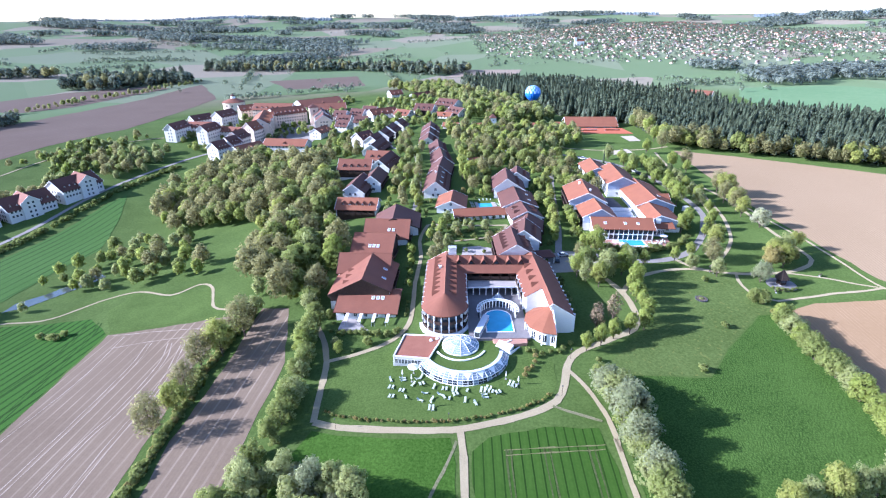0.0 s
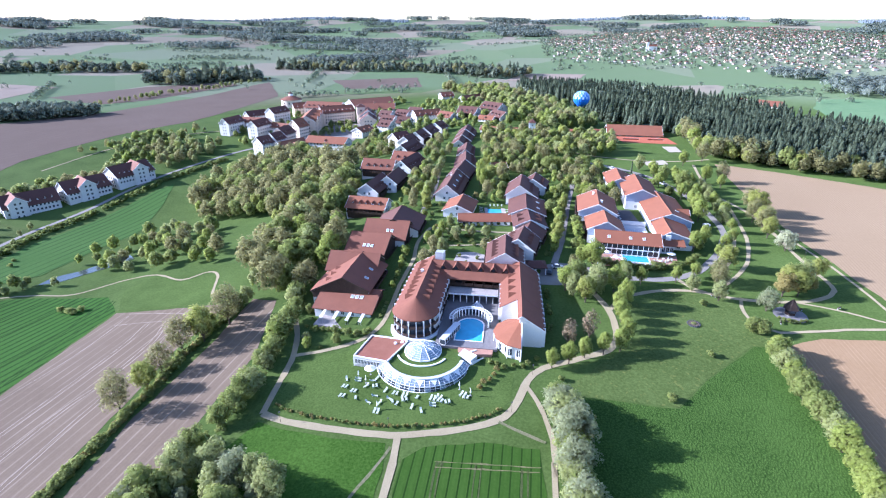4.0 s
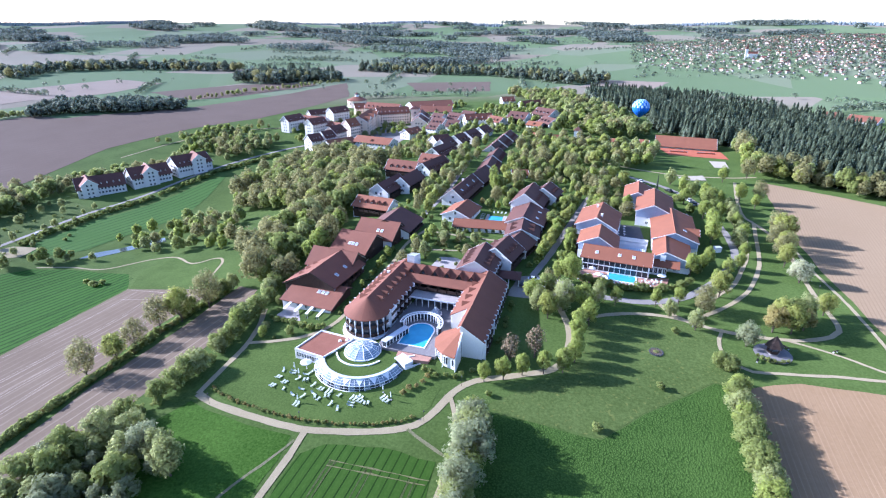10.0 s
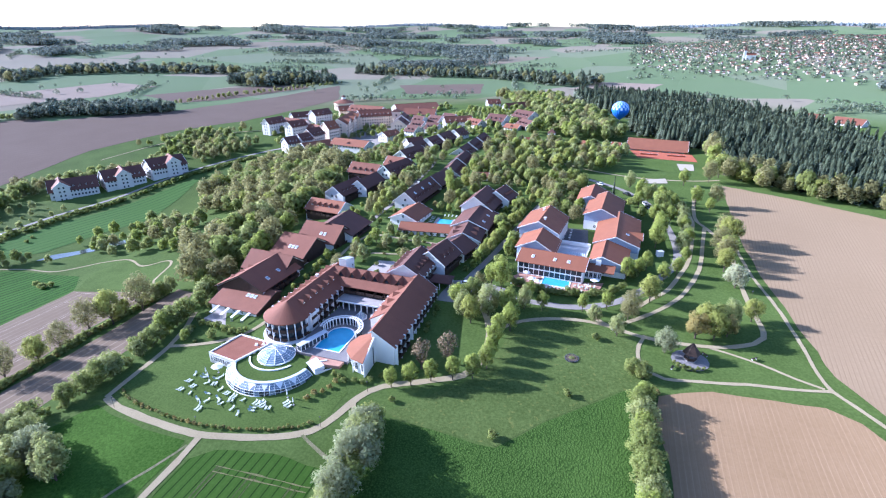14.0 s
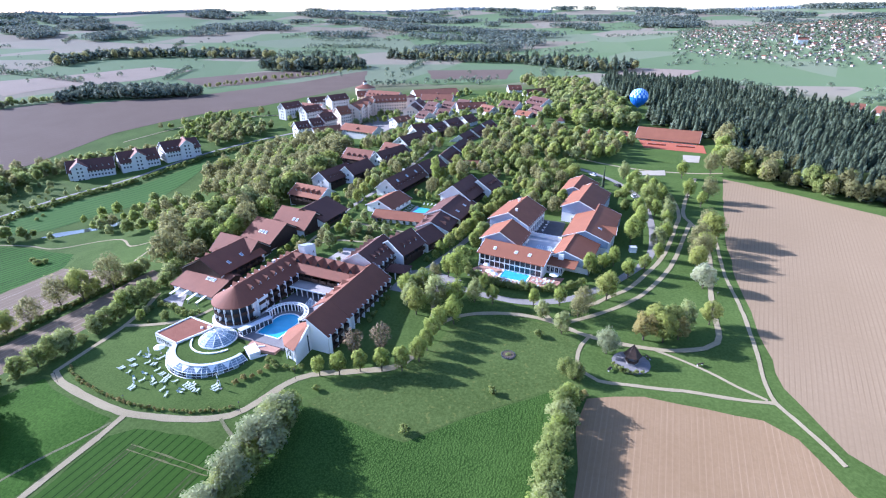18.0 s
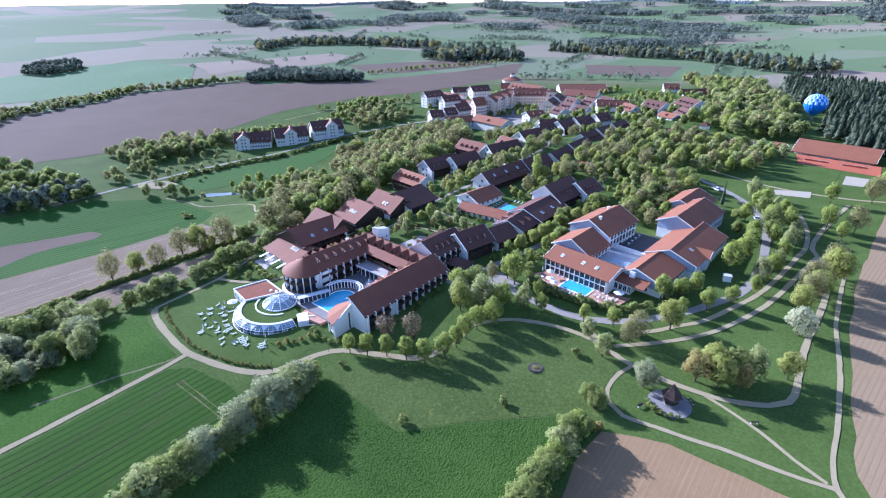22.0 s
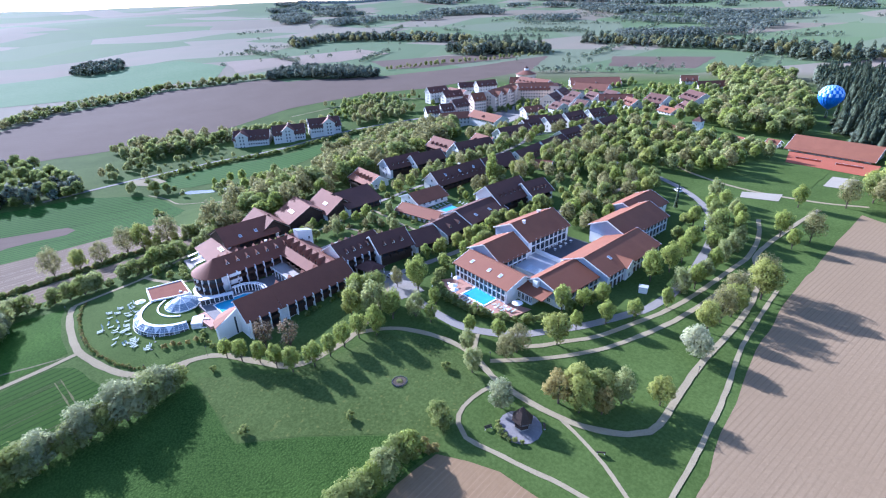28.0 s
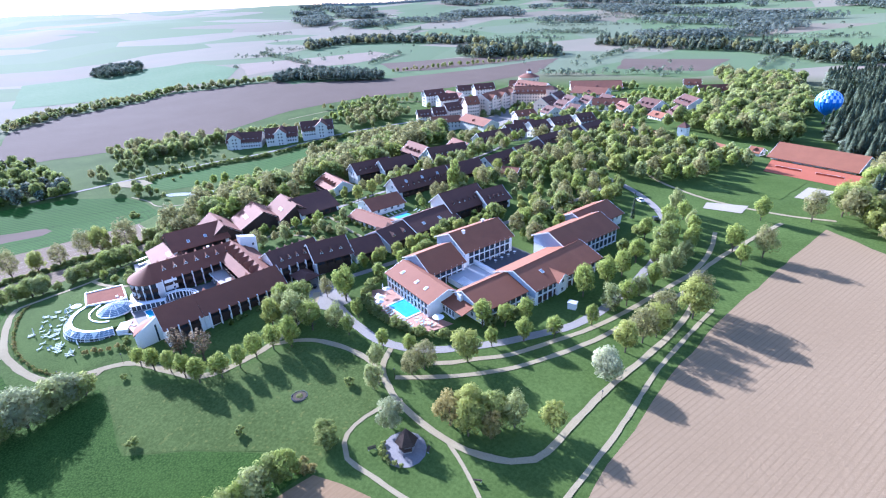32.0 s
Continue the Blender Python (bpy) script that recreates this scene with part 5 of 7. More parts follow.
# ---- glass pavilion with dome on the lawn ----
def glass_pavilion():
    cx, cy, zg = 5.4, 126.6, -4.4
    e = thing("glass_pavilion", "semicircular glass pavilion with green roof and glass dome", "building", pose(cx, cy, zg))
    A0, A1, N = 172, 352, 30
    part("drum", ring_wall(arc(0, 0, 10.0, A0, A1, N, 0), arc(0, 0, 13.1, A0, A1, N, 0), -0.6, 0.45), M_WHITE, e, "low white base wall")
    low, mid, top = arc(0, 0, 13.6, A0, A1, N, 0.45), arc(0, 0, 13.2, A0, A1, N, 1.9), arc(0, 0, 11.4, A0, A1, N, 3.1)
    for i in range(N):
        for k, (p, q) in enumerate(((low, mid), (mid, top))):
            a, b, c, d = (Vector(v) for v in (p[i], p[i + 1], q[i + 1], q[i]))
            n = (b - a).cross(d - a).normalized() * 0.05
            part("pane", Mesh().prism([a - n, b - n, c - n, d - n], [a, b, c, d]), M_GLASS_MID if k else (M_PANE if i % 3 else M_GLASS_MID), e)
    for i in range(0, N + 1):
        r = 0.09 if i % 3 == 0 else 0.05
        part("rib", Mesh().limb(low[i], mid[i], r, r, 4).limb(mid[i], top[i], r, r, 4), M_WHITE, e)
    for ring, r in ((low, 0.14), (mid, 0.10), ([tuple(Vector(a).lerp(Vector(b), 0.5)) for a, b in zip(low, mid)], 0.05), ([tuple(Vector(a).lerp(Vector(b), 0.35)) for a, b in zip(mid, top)], 0.05), ([tuple(Vector(a).lerp(Vector(b), 0.68)) for a, b in zip(mid, top)], 0.05)):
        m = Mesh()
        for a, b in zip(ring, ring[1:]):
            m.limb(a, b, r, r, 4)
        part("ring_beam", m, M_WHITE, e)
    for i in range(1, N - 2, 3):
        a, b, c = Vector(top[i]), Vector(top[i + 2]), Vector(mid[i + 1])
        n = (b - a).cross(c - a).normalized()
        n = n if n.z > 0 else -n
        tri = [a + n * 0.03, c + n * 0.03, b + n * 0.03]
        part("blind", Mesh().prism(tri, [q + n * 0.03 for q in tri]), M_WHITE, e, "white triangular sun blind")
    part("roof_edge", ring_wall(arc(0, 0, 10.6, A0, A1, N, 0), arc(0, 0, 11.6, A0, A1, N, 0), 2.8, 3.25), M_EDGE, e, "pale sheet-metal roof edge")
    part("roof", Mesh().prism(arc(0, 0, 10.55, A0 - 20, A1 + 20, N, 2.5), arc(0, 0, 10.55, A0 - 20, A1 + 20, N, 3.0)), M_LAWN, e, "planted green roof")
    part("bench_ring", ring_wall(arc(-0.6, 1.6, 7.2, 205, 335, 14, 0), arc(-0.6, 1.6, 7.65, 205, 335, 14, 0), 2.9, 3.3), M_WHITE, e, "curved white roof bench")
    part("dome_kerb", ring_wall(arc(-0.6, 1.6, 5.0, 0, 360, 24, 0), arc(-0.6, 1.6, 5.4, 0, 360, 24, 0), 2.9, 3.4), M_WHITE, e)
    n = 12
    r0, r1, r2 = arc(-0.6, 1.6, 5.3, 0, 360, n, 3.4), arc(-0.6, 1.6, 3.0, 0, 360, n, 4.7), arc(-0.6, 1.6, 0.25, 0, 360, n, 5.35)
    for i in range(n):
        for p, q in ((r0, r1), (r1, r2)):
            a, b, c, d = (Vector(v) for v in (p[i], p[i + 1], q[i + 1], q[i]))
            k = (b - a).cross(d - a).normalized() * 0.05
            part("dome_pane", Mesh().prism([a - k, b - k, c - k, d - k], [a, b, c, d]), M_GLASS_DOME, e)
        part("dome_rib", Mesh().limb(r0[i], r1[i], 0.08, 0.08, 4).limb(r1[i], r2[i], 0.08, 0.07, 4), M_WHITE, e)
    for f in (0.25, 0.5, 0.75, 1.0, 1.45):
        m = Mesh()
        for i in range(n):
            pa = [Vector(v) for v in (r0[i], r1[i], r2[i])]
            pb = [Vector(v) for v in (r0[i + 1], r1[i + 1], r2[i + 1])]
            a, b = (u[0].lerp(u[1], f) if f <= 1 else u[1].lerp(u[2], f - 1) for u in (pa, pb))
            m.limb(a, b, 0.045, 0.045, 4)
        part("dome_ring", m, M_WHITE, e)
    foot = [(-19.8, -3.9), (-9.6, -5.4), (-5.4, 6.2), (-17.3, 7.2)]
    part("block_wall", Mesh().prism([(x, y, -1) for x, y in foot], [(x, y, 3.3) for x, y in foot]), M_PLASTER, e, "flat-roofed white side block")
    inn = [(-19.3, -3.5), (-9.9, -4.9), (-5.9, 5.8), (-17.0, 6.8)]
    part("block_roof", Mesh().prism([(x, y, 3.2) for x, y in inn], [(x, y, 3.315) for x, y in inn]), M_GRAVELROOF, e, "reddish gravel roof")
    for i, (a, b) in enumerate(zip(foot, foot[1:] + foot[:1])):
        p, q = Vector((*a, 0)), Vector((*b, 0))
        n2 = Vector((q - p).normalized().cross(Vector((0, 0, 1)))) * 0.28
        part("parapet", Mesh().prism([p, q, q - n2, p - n2], [v + Vector((0, 0, 3.62)) for v in (p, q, q - n2, p - n2)]), M_WHITE, e)
    turn = math.degrees(math.atan2(-1.5, 10.2))
    for i in range(10):
        k = (i + 1.0) / 11.0
        m = pose(-19.8 + 10.2 * k, -3.9 - 1.5 * k, 1.9, 0, 0, turn)
        window(e, m @ pose(0, -0.02, 0), 0.75, 1.6, False)
    for x, y in ((-9.2, 3.9), (-7.4, 4.8), (-6.2, 5.6)):
        part("roof_light", Mesh().column(x, y, 3.3, 3.75, 0.55, 0.35, 10), M_WHITE, e)
    part("stair_wall", Mesh().prism([(9.5, 1.0, -0.5), (13.5, -1.2, -0.5), (15.0, 1.6, -0.5), (11.0, 4.0, -0.5)], [(9.5, 1.0, 3.2), (13.5, -1.2, 3.2), (15.0, 1.6, 3.0), (11.0, 4.0, 3.3)]), M_PLASTER, e, "angular white stair block")
    for i in range(8):
        part("step", Mesh().box(0, 0, 0, 2.6, 0.4, 0.25), M_WHITE, e, at=pose(12.5 + 0.45 * i, 2.4 + 0.35 * i, 2.6 - 0.3 * i + 0.35, 0, 0, 35))
    part("wing_wall", Mesh().prism([(13.5, -1.2, -0.5), (13.9, -1.2, -0.5), (19.0, 4.2, -0.5), (18.6, 4.4, -0.5)], [(13.5, -1.2, 2.6), (13.9, -1.2, 2.6), (19.0, 4.2, 1.6), (18.6, 4.4, 1.6)]), M_PLASTER, e)
    return e


glass_pavilion()
slab("pool_terrace", [(15, 128.2), (24.5, 129.2), (25.0, 133.5), (14.2, 133.5)], -3.2, -1.45, M_TERRACE, "reddish tiled terrace by the pool", "terrace", "structure")
slab("restaurant_terrace", [(-33.5, 141.5), (-15.5, 139.5), (-14.8, 147.5), (-32.8, 149)], -5.5, -3.7, M_PAVING, "pale paved restaurant terrace", "terrace", "structure")
for i in range(4):
    aw = thing("awning", "rolled-out pale terrace awning", "awning", pose(-31 + 4.4 * i, 146.4 - 0.4 * i, -3.7, 0, 0, -5), "awnings on the terrace")
    part("cloth", Mesh().prism([(-0.5, -3.6, 2.0), (0.5, -3.6, 2.0), (0.5, 1.6, 2.9), (-0.5, 1.6, 2.9)], [(-0.5, -3.6, 2.08), (0.5, -3.6, 2.08), (0.5, 1.6, 2.98), (-0.5, 1.6, 2.98)]), M_WHITE, aw)
    for x in (-0.4, 0.4):
        part("post", Mesh().column(x, -3.4, 0, 2.05, 0.05, 0.05, 6), M_METAL, aw)

# ---- sports hotel: flat links, pool terrace ----
links = thing("flat_link", "flat grey-roofed link building with white parapet", "building", pose(78, 217.5, 3.2))
foot = [(-5.0, -5.6), (6.2, -6.4), (7.2, 6.2), (-5.6, 7.4)]
part("wall", Mesh().prism([(x, y, -1) for x, y in foot], [(x, y, 1.9) for x, y in foot]), M_PLASTER, links)
part("roof", Mesh().prism([(x * 0.97, y * 0.97, 1.9) for x, y in foot], [(x * 0.97, y * 0.97, 2.0) for x, y in foot]), M_METAL, links, "pale grey flat roof")
part("parapet", Mesh().prism([(-5.8, 6.6, 1), (7.4, 5.4, 1), (7.4, 6.4, 1), (-5.8, 7.6, 1)], [(-5.8, 6.6, 3.3), (7.4, 5.4, 3.3), (7.4, 6.4, 3.3), (-5.8, 7.6, 3.3)]), M_PLASTER, links)
part("roof_glazing", Mesh().prism([(0.0, -6.0, 1.9), (6.2, -6.6, 1.9), (6.2, -3.4, 1.9), (0.0, -3.0, 1.9)], [(0.0, -6.0, 2.2), (6.2, -6.6, 2.2), (6.2, -3.4, 2.9), (0.0, -3.0, 2.9)]), M_CONSERVATORY, links, "blue-tinted glass roof")
for i in range(8):
    part("glazing_bar", Mesh().limb((0.4 + 0.78 * i, -6.1 - 0.07 * i, 2.25), (0.4 + 0.78 * i, -3.1 - 0.05 * i, 2.95), 0.07, 0.07, 4), M_WHITE, links)
canopy = thing("entrance_canopy", "low entrance canopy with brown tiled roof on posts", "canopy", pose(37.6, 179.6, 1.6, 0, 0, 6))
part("roof", Mesh().prism([(-4.2, -3.4, 2.7), (4.2, -3.4, 2.7), (4.2, 3.4, 2.7), (-4.2, 3.4, 2.7)], [(-2.2, -0.3, 4.1), (2.2, -0.3, 4.1), (2.2, 0.3, 4.1), (-2.2, 0.3, 4.1)]), M_ROOF_DARK, canopy)
part("fascia", Mesh().box(-4.1, -3.3, 2.45, 4.1, 3.3, 2.7), M_WOOD, canopy)
for x in (-3.6, 0, 3.6):
    for y in (-2.9, 2.9):
        part("post", Mesh().column(x, y, -1.0, 2.5, 0.16, 0.16, 8), M_WHITE, canopy)
slab("inner_court", [(70, 226.5), (84.5, 225), (82.5, 251), (72.5, 253)], 2.0, 4.6, M_DECK, "dark decked inner court", "paving", "structure")
for i in range(2):
    for j in range(4):
        tb = thing("court_table", "small pale round table in the inner court", "table", pose(74 + 2.4 * i, 231 + 3.2 * j, 4.6), "tables in the inner court")
        part("top", Mesh().column(0, 0, 0.7, 0.76, 0.55, 0.55, 10), M_WHITE, tb)
        part("stem", Mesh().column(0, 0, 0, 0.7, 0.06, 0.06, 6), M_METAL, tb)
        part("foot", Mesh().column(0, 0, 0, 0.05, 0.3, 0.3, 8), M_METAL, tb)
porch = thing("entrance_link", "low tiled entrance link with white skylight box", "building", pose(88, 203.5, 2.8, 0, 0, -5))
part("wall", Mesh().box(-2.4, -4.2, -1, 3.0, 4, 3.4), M_PLASTER, porch)
part("roof", Mesh().prism([(-2.8, -4.8, 3.3), (7.5, -4.8, 3.3), (7.5, 2.4, 5.0), (-2.8, 2.4, 5.0)], [(-2.8, -4.8, 3.55), (7.5, -4.8, 3.55), (7.5, 2.4, 5.25), (-2.8, 2.4, 5.25)]), M_ROOF_ORANGE, porch)
part("skylight_box", Mesh().box(0.6, -1.2, 4.2, 2.4, 1.0, 6.4), M_WHITE, porch)
for i in range(5):
    window(porch, pose(-1.8 + 1.5 * i if i < 4 else 2.6, -4.2, 1.6), 1.2, 2.2, False)
slab("spa_terrace", [(58.6, 190), (63, 186.8), (72, 185.6), (84, 186.6), (90.6, 190.5), (92, 197.5), (85, 195.8), (62.6, 196.8)], 0.6, 2.66, M_TERRACE, "reddish tiled sun terrace", "terrace", "structure")
spool = thing("swimming_pool", "bright turquoise rectangular pool on a tiled terrace", "pool", pose(75.9, 193.0, 2.66, 0, 0, -2))
part("water", Mesh().box(-4.6, -3.2, 0, 4.6, 3.0, 0.06), M_POOL, spool)
for x0, y0, x1, y1 in ((-5.1, -3.7, 5.1, -3.2), (-5.1, 3.0, 5.1, 3.5), (-5.1, -3.2, -4.6, 3.0), (4.6, -3.2, 5.1, 3.0)):
    part("coping", Mesh().box(x0, y0, 0, x1, y1, 0.16), M_WHITE, spool)
ipool = thing("swimming_pool", "turquoise pool between the spa houses", "pool", pose(20.3, 236.2, 4.3, 0, 0, 5))
part("water", Mesh().box(-3.2, -4.6, -0.6, 3.2, 4.6, 0.06), M_POOL, ipool)
for x0, y0, x1, y1 in ((-4.6, -6.4, 5.0, -4.6), (-4.6, 4.6, 5.0, 6.4), (-4.6, -4.6, -3.2, 4.6), (3.2, -4.6, 5.0, 4.6)):
    part("coping", Mesh().box(x0, y0, -1.2, x1, y1, 0.12), M_PAVING, ipool)

# ---- church-like tower, tennis courts, hut ----
tw = thing("small_tower", "small white square tower with pointed dark roof", "tower", pose(41.6, 431, ground_z(41.6, 431)))
part("wall", Mesh().box(-2.6, -2.6, -1, 2.6, 2.6, 5.6), M_PLASTER, tw)
part("roof", Mesh().prism([(-3.1, -3.1, 5.5), (3.1, -3.1, 5.5), (3.1, 3.1, 5.5), (-3.1, 3.1, 5.5)], [(-0.15, -0.15, 8.2), (0.15, -0.15, 8.2), (0.15, 0.15, 8.2), (-0.15, 0.15, 8.2)]), M_ROOF_DARK, tw)
part("finial", Mesh().column(0, 0, 8.1, 9.2, 0.08, 0.03, 6), M_METAL, tw)
for t_ in (0, 90, 270):
    window(tw, pose(0, 0, 3.6, 0, 0, t_) @ pose(0, -2.6, 0), 0.9, 1.4, False)
mk = thing("clock_tower", "pale village tower with a low tiled roof", "tower", pose(-123, 514, -8, 0, 0, 20))
part("wall", Mesh().box(-4, -4, -2, 4, 4, 16), M_PEACH, mk)
part("cornice", Mesh().box(-4.4, -4.4, 16, 4.4, 4.4, 16.6), M_PEACH, mk)
part("roof", Mesh().prism([(-4.7, -4.7, 16.6), (4.7, -4.7, 16.6), (4.7, 4.7, 16.6), (-4.7, 4.7, 16.6)], [(-0.3, -0.3, 19.4), (0.3, -0.3, 19.4), (0.3, 0.3, 19.4), (-0.3, 0.3, 19.4)]), M_ROOF_DARK, mk)
for j in range(4):
    window(mk, pose(0, -4, 2.5 + 3.6 * j), 1.6, 2.0)
    window(mk, pose(4, 0, 2.5 + 3.6 * j, 0, 0, 90), 1.6, 2.0)
rt = thing("round_hall", "round village hall with shallow conical roof and lantern", "building", pose(-238, 617, -9))
part("wall", Mesh().column(0, 0, -2, 9, 12, 12, 24), M_PEACH, rt)
part("roof", Mesh().column(0, 0, 9, 13, 12.8, 3.0, 24), M_ROOF, rt)
part("lantern", Mesh().column(0, 0, 13, 15.4, 2.6, 2.4, 12), M_WHITE, rt)
part("lantern_roof", Mesh().column(0, 0, 15.4, 18, 3.0, 0.1, 12), M_ROOF_DARK, rt)
for k in range(12):
    window(rt, polar_pose(0, 0, 12, 30 * k + 10, 5.5), 1.6, 2.2)
sheet("clay_courts", [(99, 408.5), (138.5, 405.5), (139.5, 381), (104, 384)], M_CLAY, "red clay tennis courts", "court", 0.14, 6, 0.0)
sheet("sand_court", [(126.5, 371), (136, 372.5), (135, 354), (127, 352.5)], M_SAND, "pale sand court", "court", 0.16, 6, 0.0)
sheet("gravel_square", [(104.5, 324.5), (118, 331), (119, 322), (106, 318)], M_SAND, "pale gravel square in the park", "paving", 0.14, 5, 0.0)
sheet("sports_lawn", [(98, 350), (124, 346), (124, 378), (103, 381)], M_LAWN, "mown sports lawn", "lawn", 0.1, 6)
for i in range(2):
    net = thing("tennis_net", "dark tennis net across a clay court", "net", pose(111 + 17 * i, 394.5, ground_z(111 + 17 * i, 394.5) + 0.14))
    part("mesh_band", Mesh().box(-5.5, -0.02, 0.1, 5.5, 0.02, 0.95), M_CLAY, net)
    part("tape", Mesh().box(-5.5, -0.04, 0.95, 5.5, 0.04, 1.03), M_WHITE, net)
    for x in (-5.5, 5.5):
        part("post", Mesh().column(x, 0, 0, 1.07, 0.06, 0.06, 6), M_METAL, net)
hut = thing("park_hut", "dark timber park hut with pointed shingle roof", "hut", pose(117.4, 161.2, ground_z(117.4, 161.2)))
part("roof", Mesh().column(0, 0, 2.2, 5.4, 2.5, 0.08, 6), M_WOOD, hut)
part("floor", Mesh().column(0, 0, -0.3, 0.18, 1.8, 1.8, 6), M_STONE, hut)
part("rail", ring_wall(arc(0, 0, 1.55, 60, 360, 5, 0), arc(0, 0, 1.65, 60, 360, 5, 0), 0.18, 1.0), M_WOOD, hut)
for k in range(6):
    part("post", Mesh().column(1.6 * math.cos(k * math.pi / 3), 1.6 * math.sin(k * math.pi / 3), 0.1, 3.0, 0.1, 0.1, 6), M_WOOD, hut)
bed = thing("flower_bed", "round flower bed edged with stones", "flower bed", pose(85.9, 152.3, ground_z(85.9, 152.3)))
part("soil", Mesh().column(0, 0, -0.2, 0.22, 1.7, 1.6, 18), M_BARK, bed)
for k in range(22):
    a = 2 * math.pi * k / 22
    part("stone", Mesh().column(1.85 * math.cos(a), 1.85 * math.sin(a), -0.1, 0.26 + 0.06 * (k % 3), 0.22, 0.15, 6), M_DECK, bed)
part("shrub", Mesh().column(0, 0, 0.2, 0.55, 0.9, 0.5, 9), M_LEAF_DEEP, bed)


# ---- hot-air balloon moored by the woods ----
def balloon():
    x, y = 88.8, 525.0
    zg = ground_z(x, y)
    e = thing("hot_air_balloon", "blue hot-air balloon with white checks moored by the wood", "balloon", pose(x, y, zg))
    prof = [(0.5, 4.4), (3.0, 6.2), (6.2, 8.6), (9.2, 11.8), (11.0, 15.2), (11.6, 18.6), (11.0, 22.0), (9.2, 25.2), (6.4, 27.6), (3.2, 28.9), (0.1, 29.3)]
    blue, _, bb = material("blue_balloon_fabric", 0.6)
    bb.inputs["Base Color"].default_value = (0.03, 0.16, 0.62, 1)
    pale, _, pb = material("white_balloon_fabric", 0.6)
    pb.inputs["Base Color"].default_value = (0.45, 0.62, 0.85, 1)
    prof = [(r * 0.64, 14.6 + (z - 18.6) * 0.64) for r, z in prof]
    n = 24
    for k in range(n):
        m, idx = Mesh(), []
        a0, a1 = 2 * math.pi * k / n, 2 * math.pi * (k + 1) / n
        am = (a0 + a1) / 2
        for i, ((r0, z0), (r1, z1)) in enumerate(zip(prof, prof[1:])):
            for b0, b1, f in ((a0, am, 1.0), (am, a1, 1.0)):
                f0, f1 = (1.03 if b0 == am else 1.0), (1.03 if b1 == am else 1.0)
                m.face((r0 * f0 * math.cos(b0), r0 * f0 * math.sin(b0), z0), (r0 * f1 * math.cos(b1), r0 * f1 * math.sin(b1), z0), (r1 * f1 * math.cos(b1), r1 * f1 * math.sin(b1), z1), (r1 * f0 * math.cos(b0), r1 * f0 * math.sin(b0), z1))
                idx.append(1 if i >= 5 and (i + k) % 2 else 0)
        me = m.data("gore", blue)
        me.materials.append(pale)
        me.polygons.foreach_set("material_index", idx)
        part("gore", me, blue, e)
    part("basket", Mesh().box(-0.8, -0.8, -0.1, 0.8, 0.8, 1.2), M_BARK, e)
    for sx in (-1, 1):
        for sy in (-1, 1):
            part("rope", Mesh().limb((0.75 * sx, 0.75 * sy, 1.1), (0.32 * sx, 0.32 * sy, 5.6), 0.05, 0.05, 4), M_METAL, e)
    return e


balloon()


# ---- trees and shrubs ----
def crown_mesh(rng, rx, rz, z0, clumps, leaf, lobes):
    """Leaves scattered through many overlapping boughs of several sizes, so that the outline is uneven and has gaps."""
    m = Mesh()
    cores = [(0, 0, z0 + rz, 0.66, 1.6)]
    for i in range(lobes * 2):
        z = 1 - 1.8 * (i + 0.5) / (lobes * 2)
        a, k = 2.4 * i + rng.random() * 1.4, rng.uniform(0.42, 0.82) * math.sqrt(max(0.05, 1 - z * z))
        r = rng.uniform(0.16, 0.40)
        cores.append((math.cos(a) * k * rx, math.sin(a) * k * rx, z0 + rz * (1 + 0.72 * z * rng.uniform(0.85, 1.12)), r, r * 2.2))
    picks = rng.choices(cores, weights=[c[4] for c in cores], k=int(clumps * 1.05))
    for cx, cy, cz, cr, _ in picks:
        d = Vector((rng.gauss(0, 1), rng.gauss(0, 1), rng.gauss(0.15, 1))).normalized()
        k = cr * (0.5 + 0.62 * rng.random() ** 0.7)
        p = Vector((cx + d.x * k * rx, cy + d.y * k * rx, max(z0 * 0.7 + 0.1, cz + d.z * k * rz)))
        n = (d * 1.2 + Vector((rng.uniform(-0.9, 0.9), rng.uniform(-0.9, 0.9), rng.uniform(-0.3, 1.0)))).normalized()
        u = n.orthogonal().normalized()
        u.rotate(Matrix.Rotation(rng.uniform(0, 6.3), 3, n))
        w, s = n.cross(u), leaf * rng.uniform(0.6, 1.4)
        m.face(p + u * s, p - u * s * 0.55 + w * s * 0.8 + n * s * 0.2, p - u * s * 0.45 - w * s * 0.85 - n * s * 0.15)
    return m


def tree_trunk(rng, h, z0, r, spread):
    m = Mesh()
    m.limb((0, 0, -0.4), (0, 0, z0 + 0.2 * (h - z0)), r, r * 0.65, 7)
    m.limb((0, 0, z0 + 0.2 * (h - z0)), (rng.uniform(-0.2, 0.2), rng.uniform(-0.2, 0.2), h * 0.85), r * 0.65, r * 0.12, 6)
    for i in range(6):
        a, z = 2.4 * i + rng.random(), z0 * (0.85 + 0.12 * i)
        m.limb((0, 0, z), (math.cos(a) * spread * 0.7, math.sin(a) * spread * 0.7, z + (h - z0) * rng.uniform(0.3, 0.5)), r * 0.4, r * 0.08, 5)
    return m


def tree(name, label, h, rx, z0, clumps, leaf, mat, lobes=6, seed=1, trunk=0.22):
    rng = random.Random(seed)
    e = thing(name, label, "tree" if h > 3 else "shrub", pose(0, 0, -500))
    part("trunk", tree_trunk(rng, h, z0, trunk, rx), M_BARK, e)
    crown = crown_mesh(rng, rx, (h - z0) / 2, z0, clumps, leaf, lobes)
    soften(part("crown", crown, mat, e).data, leafy_normals(crown.v, crown.f))
    return e


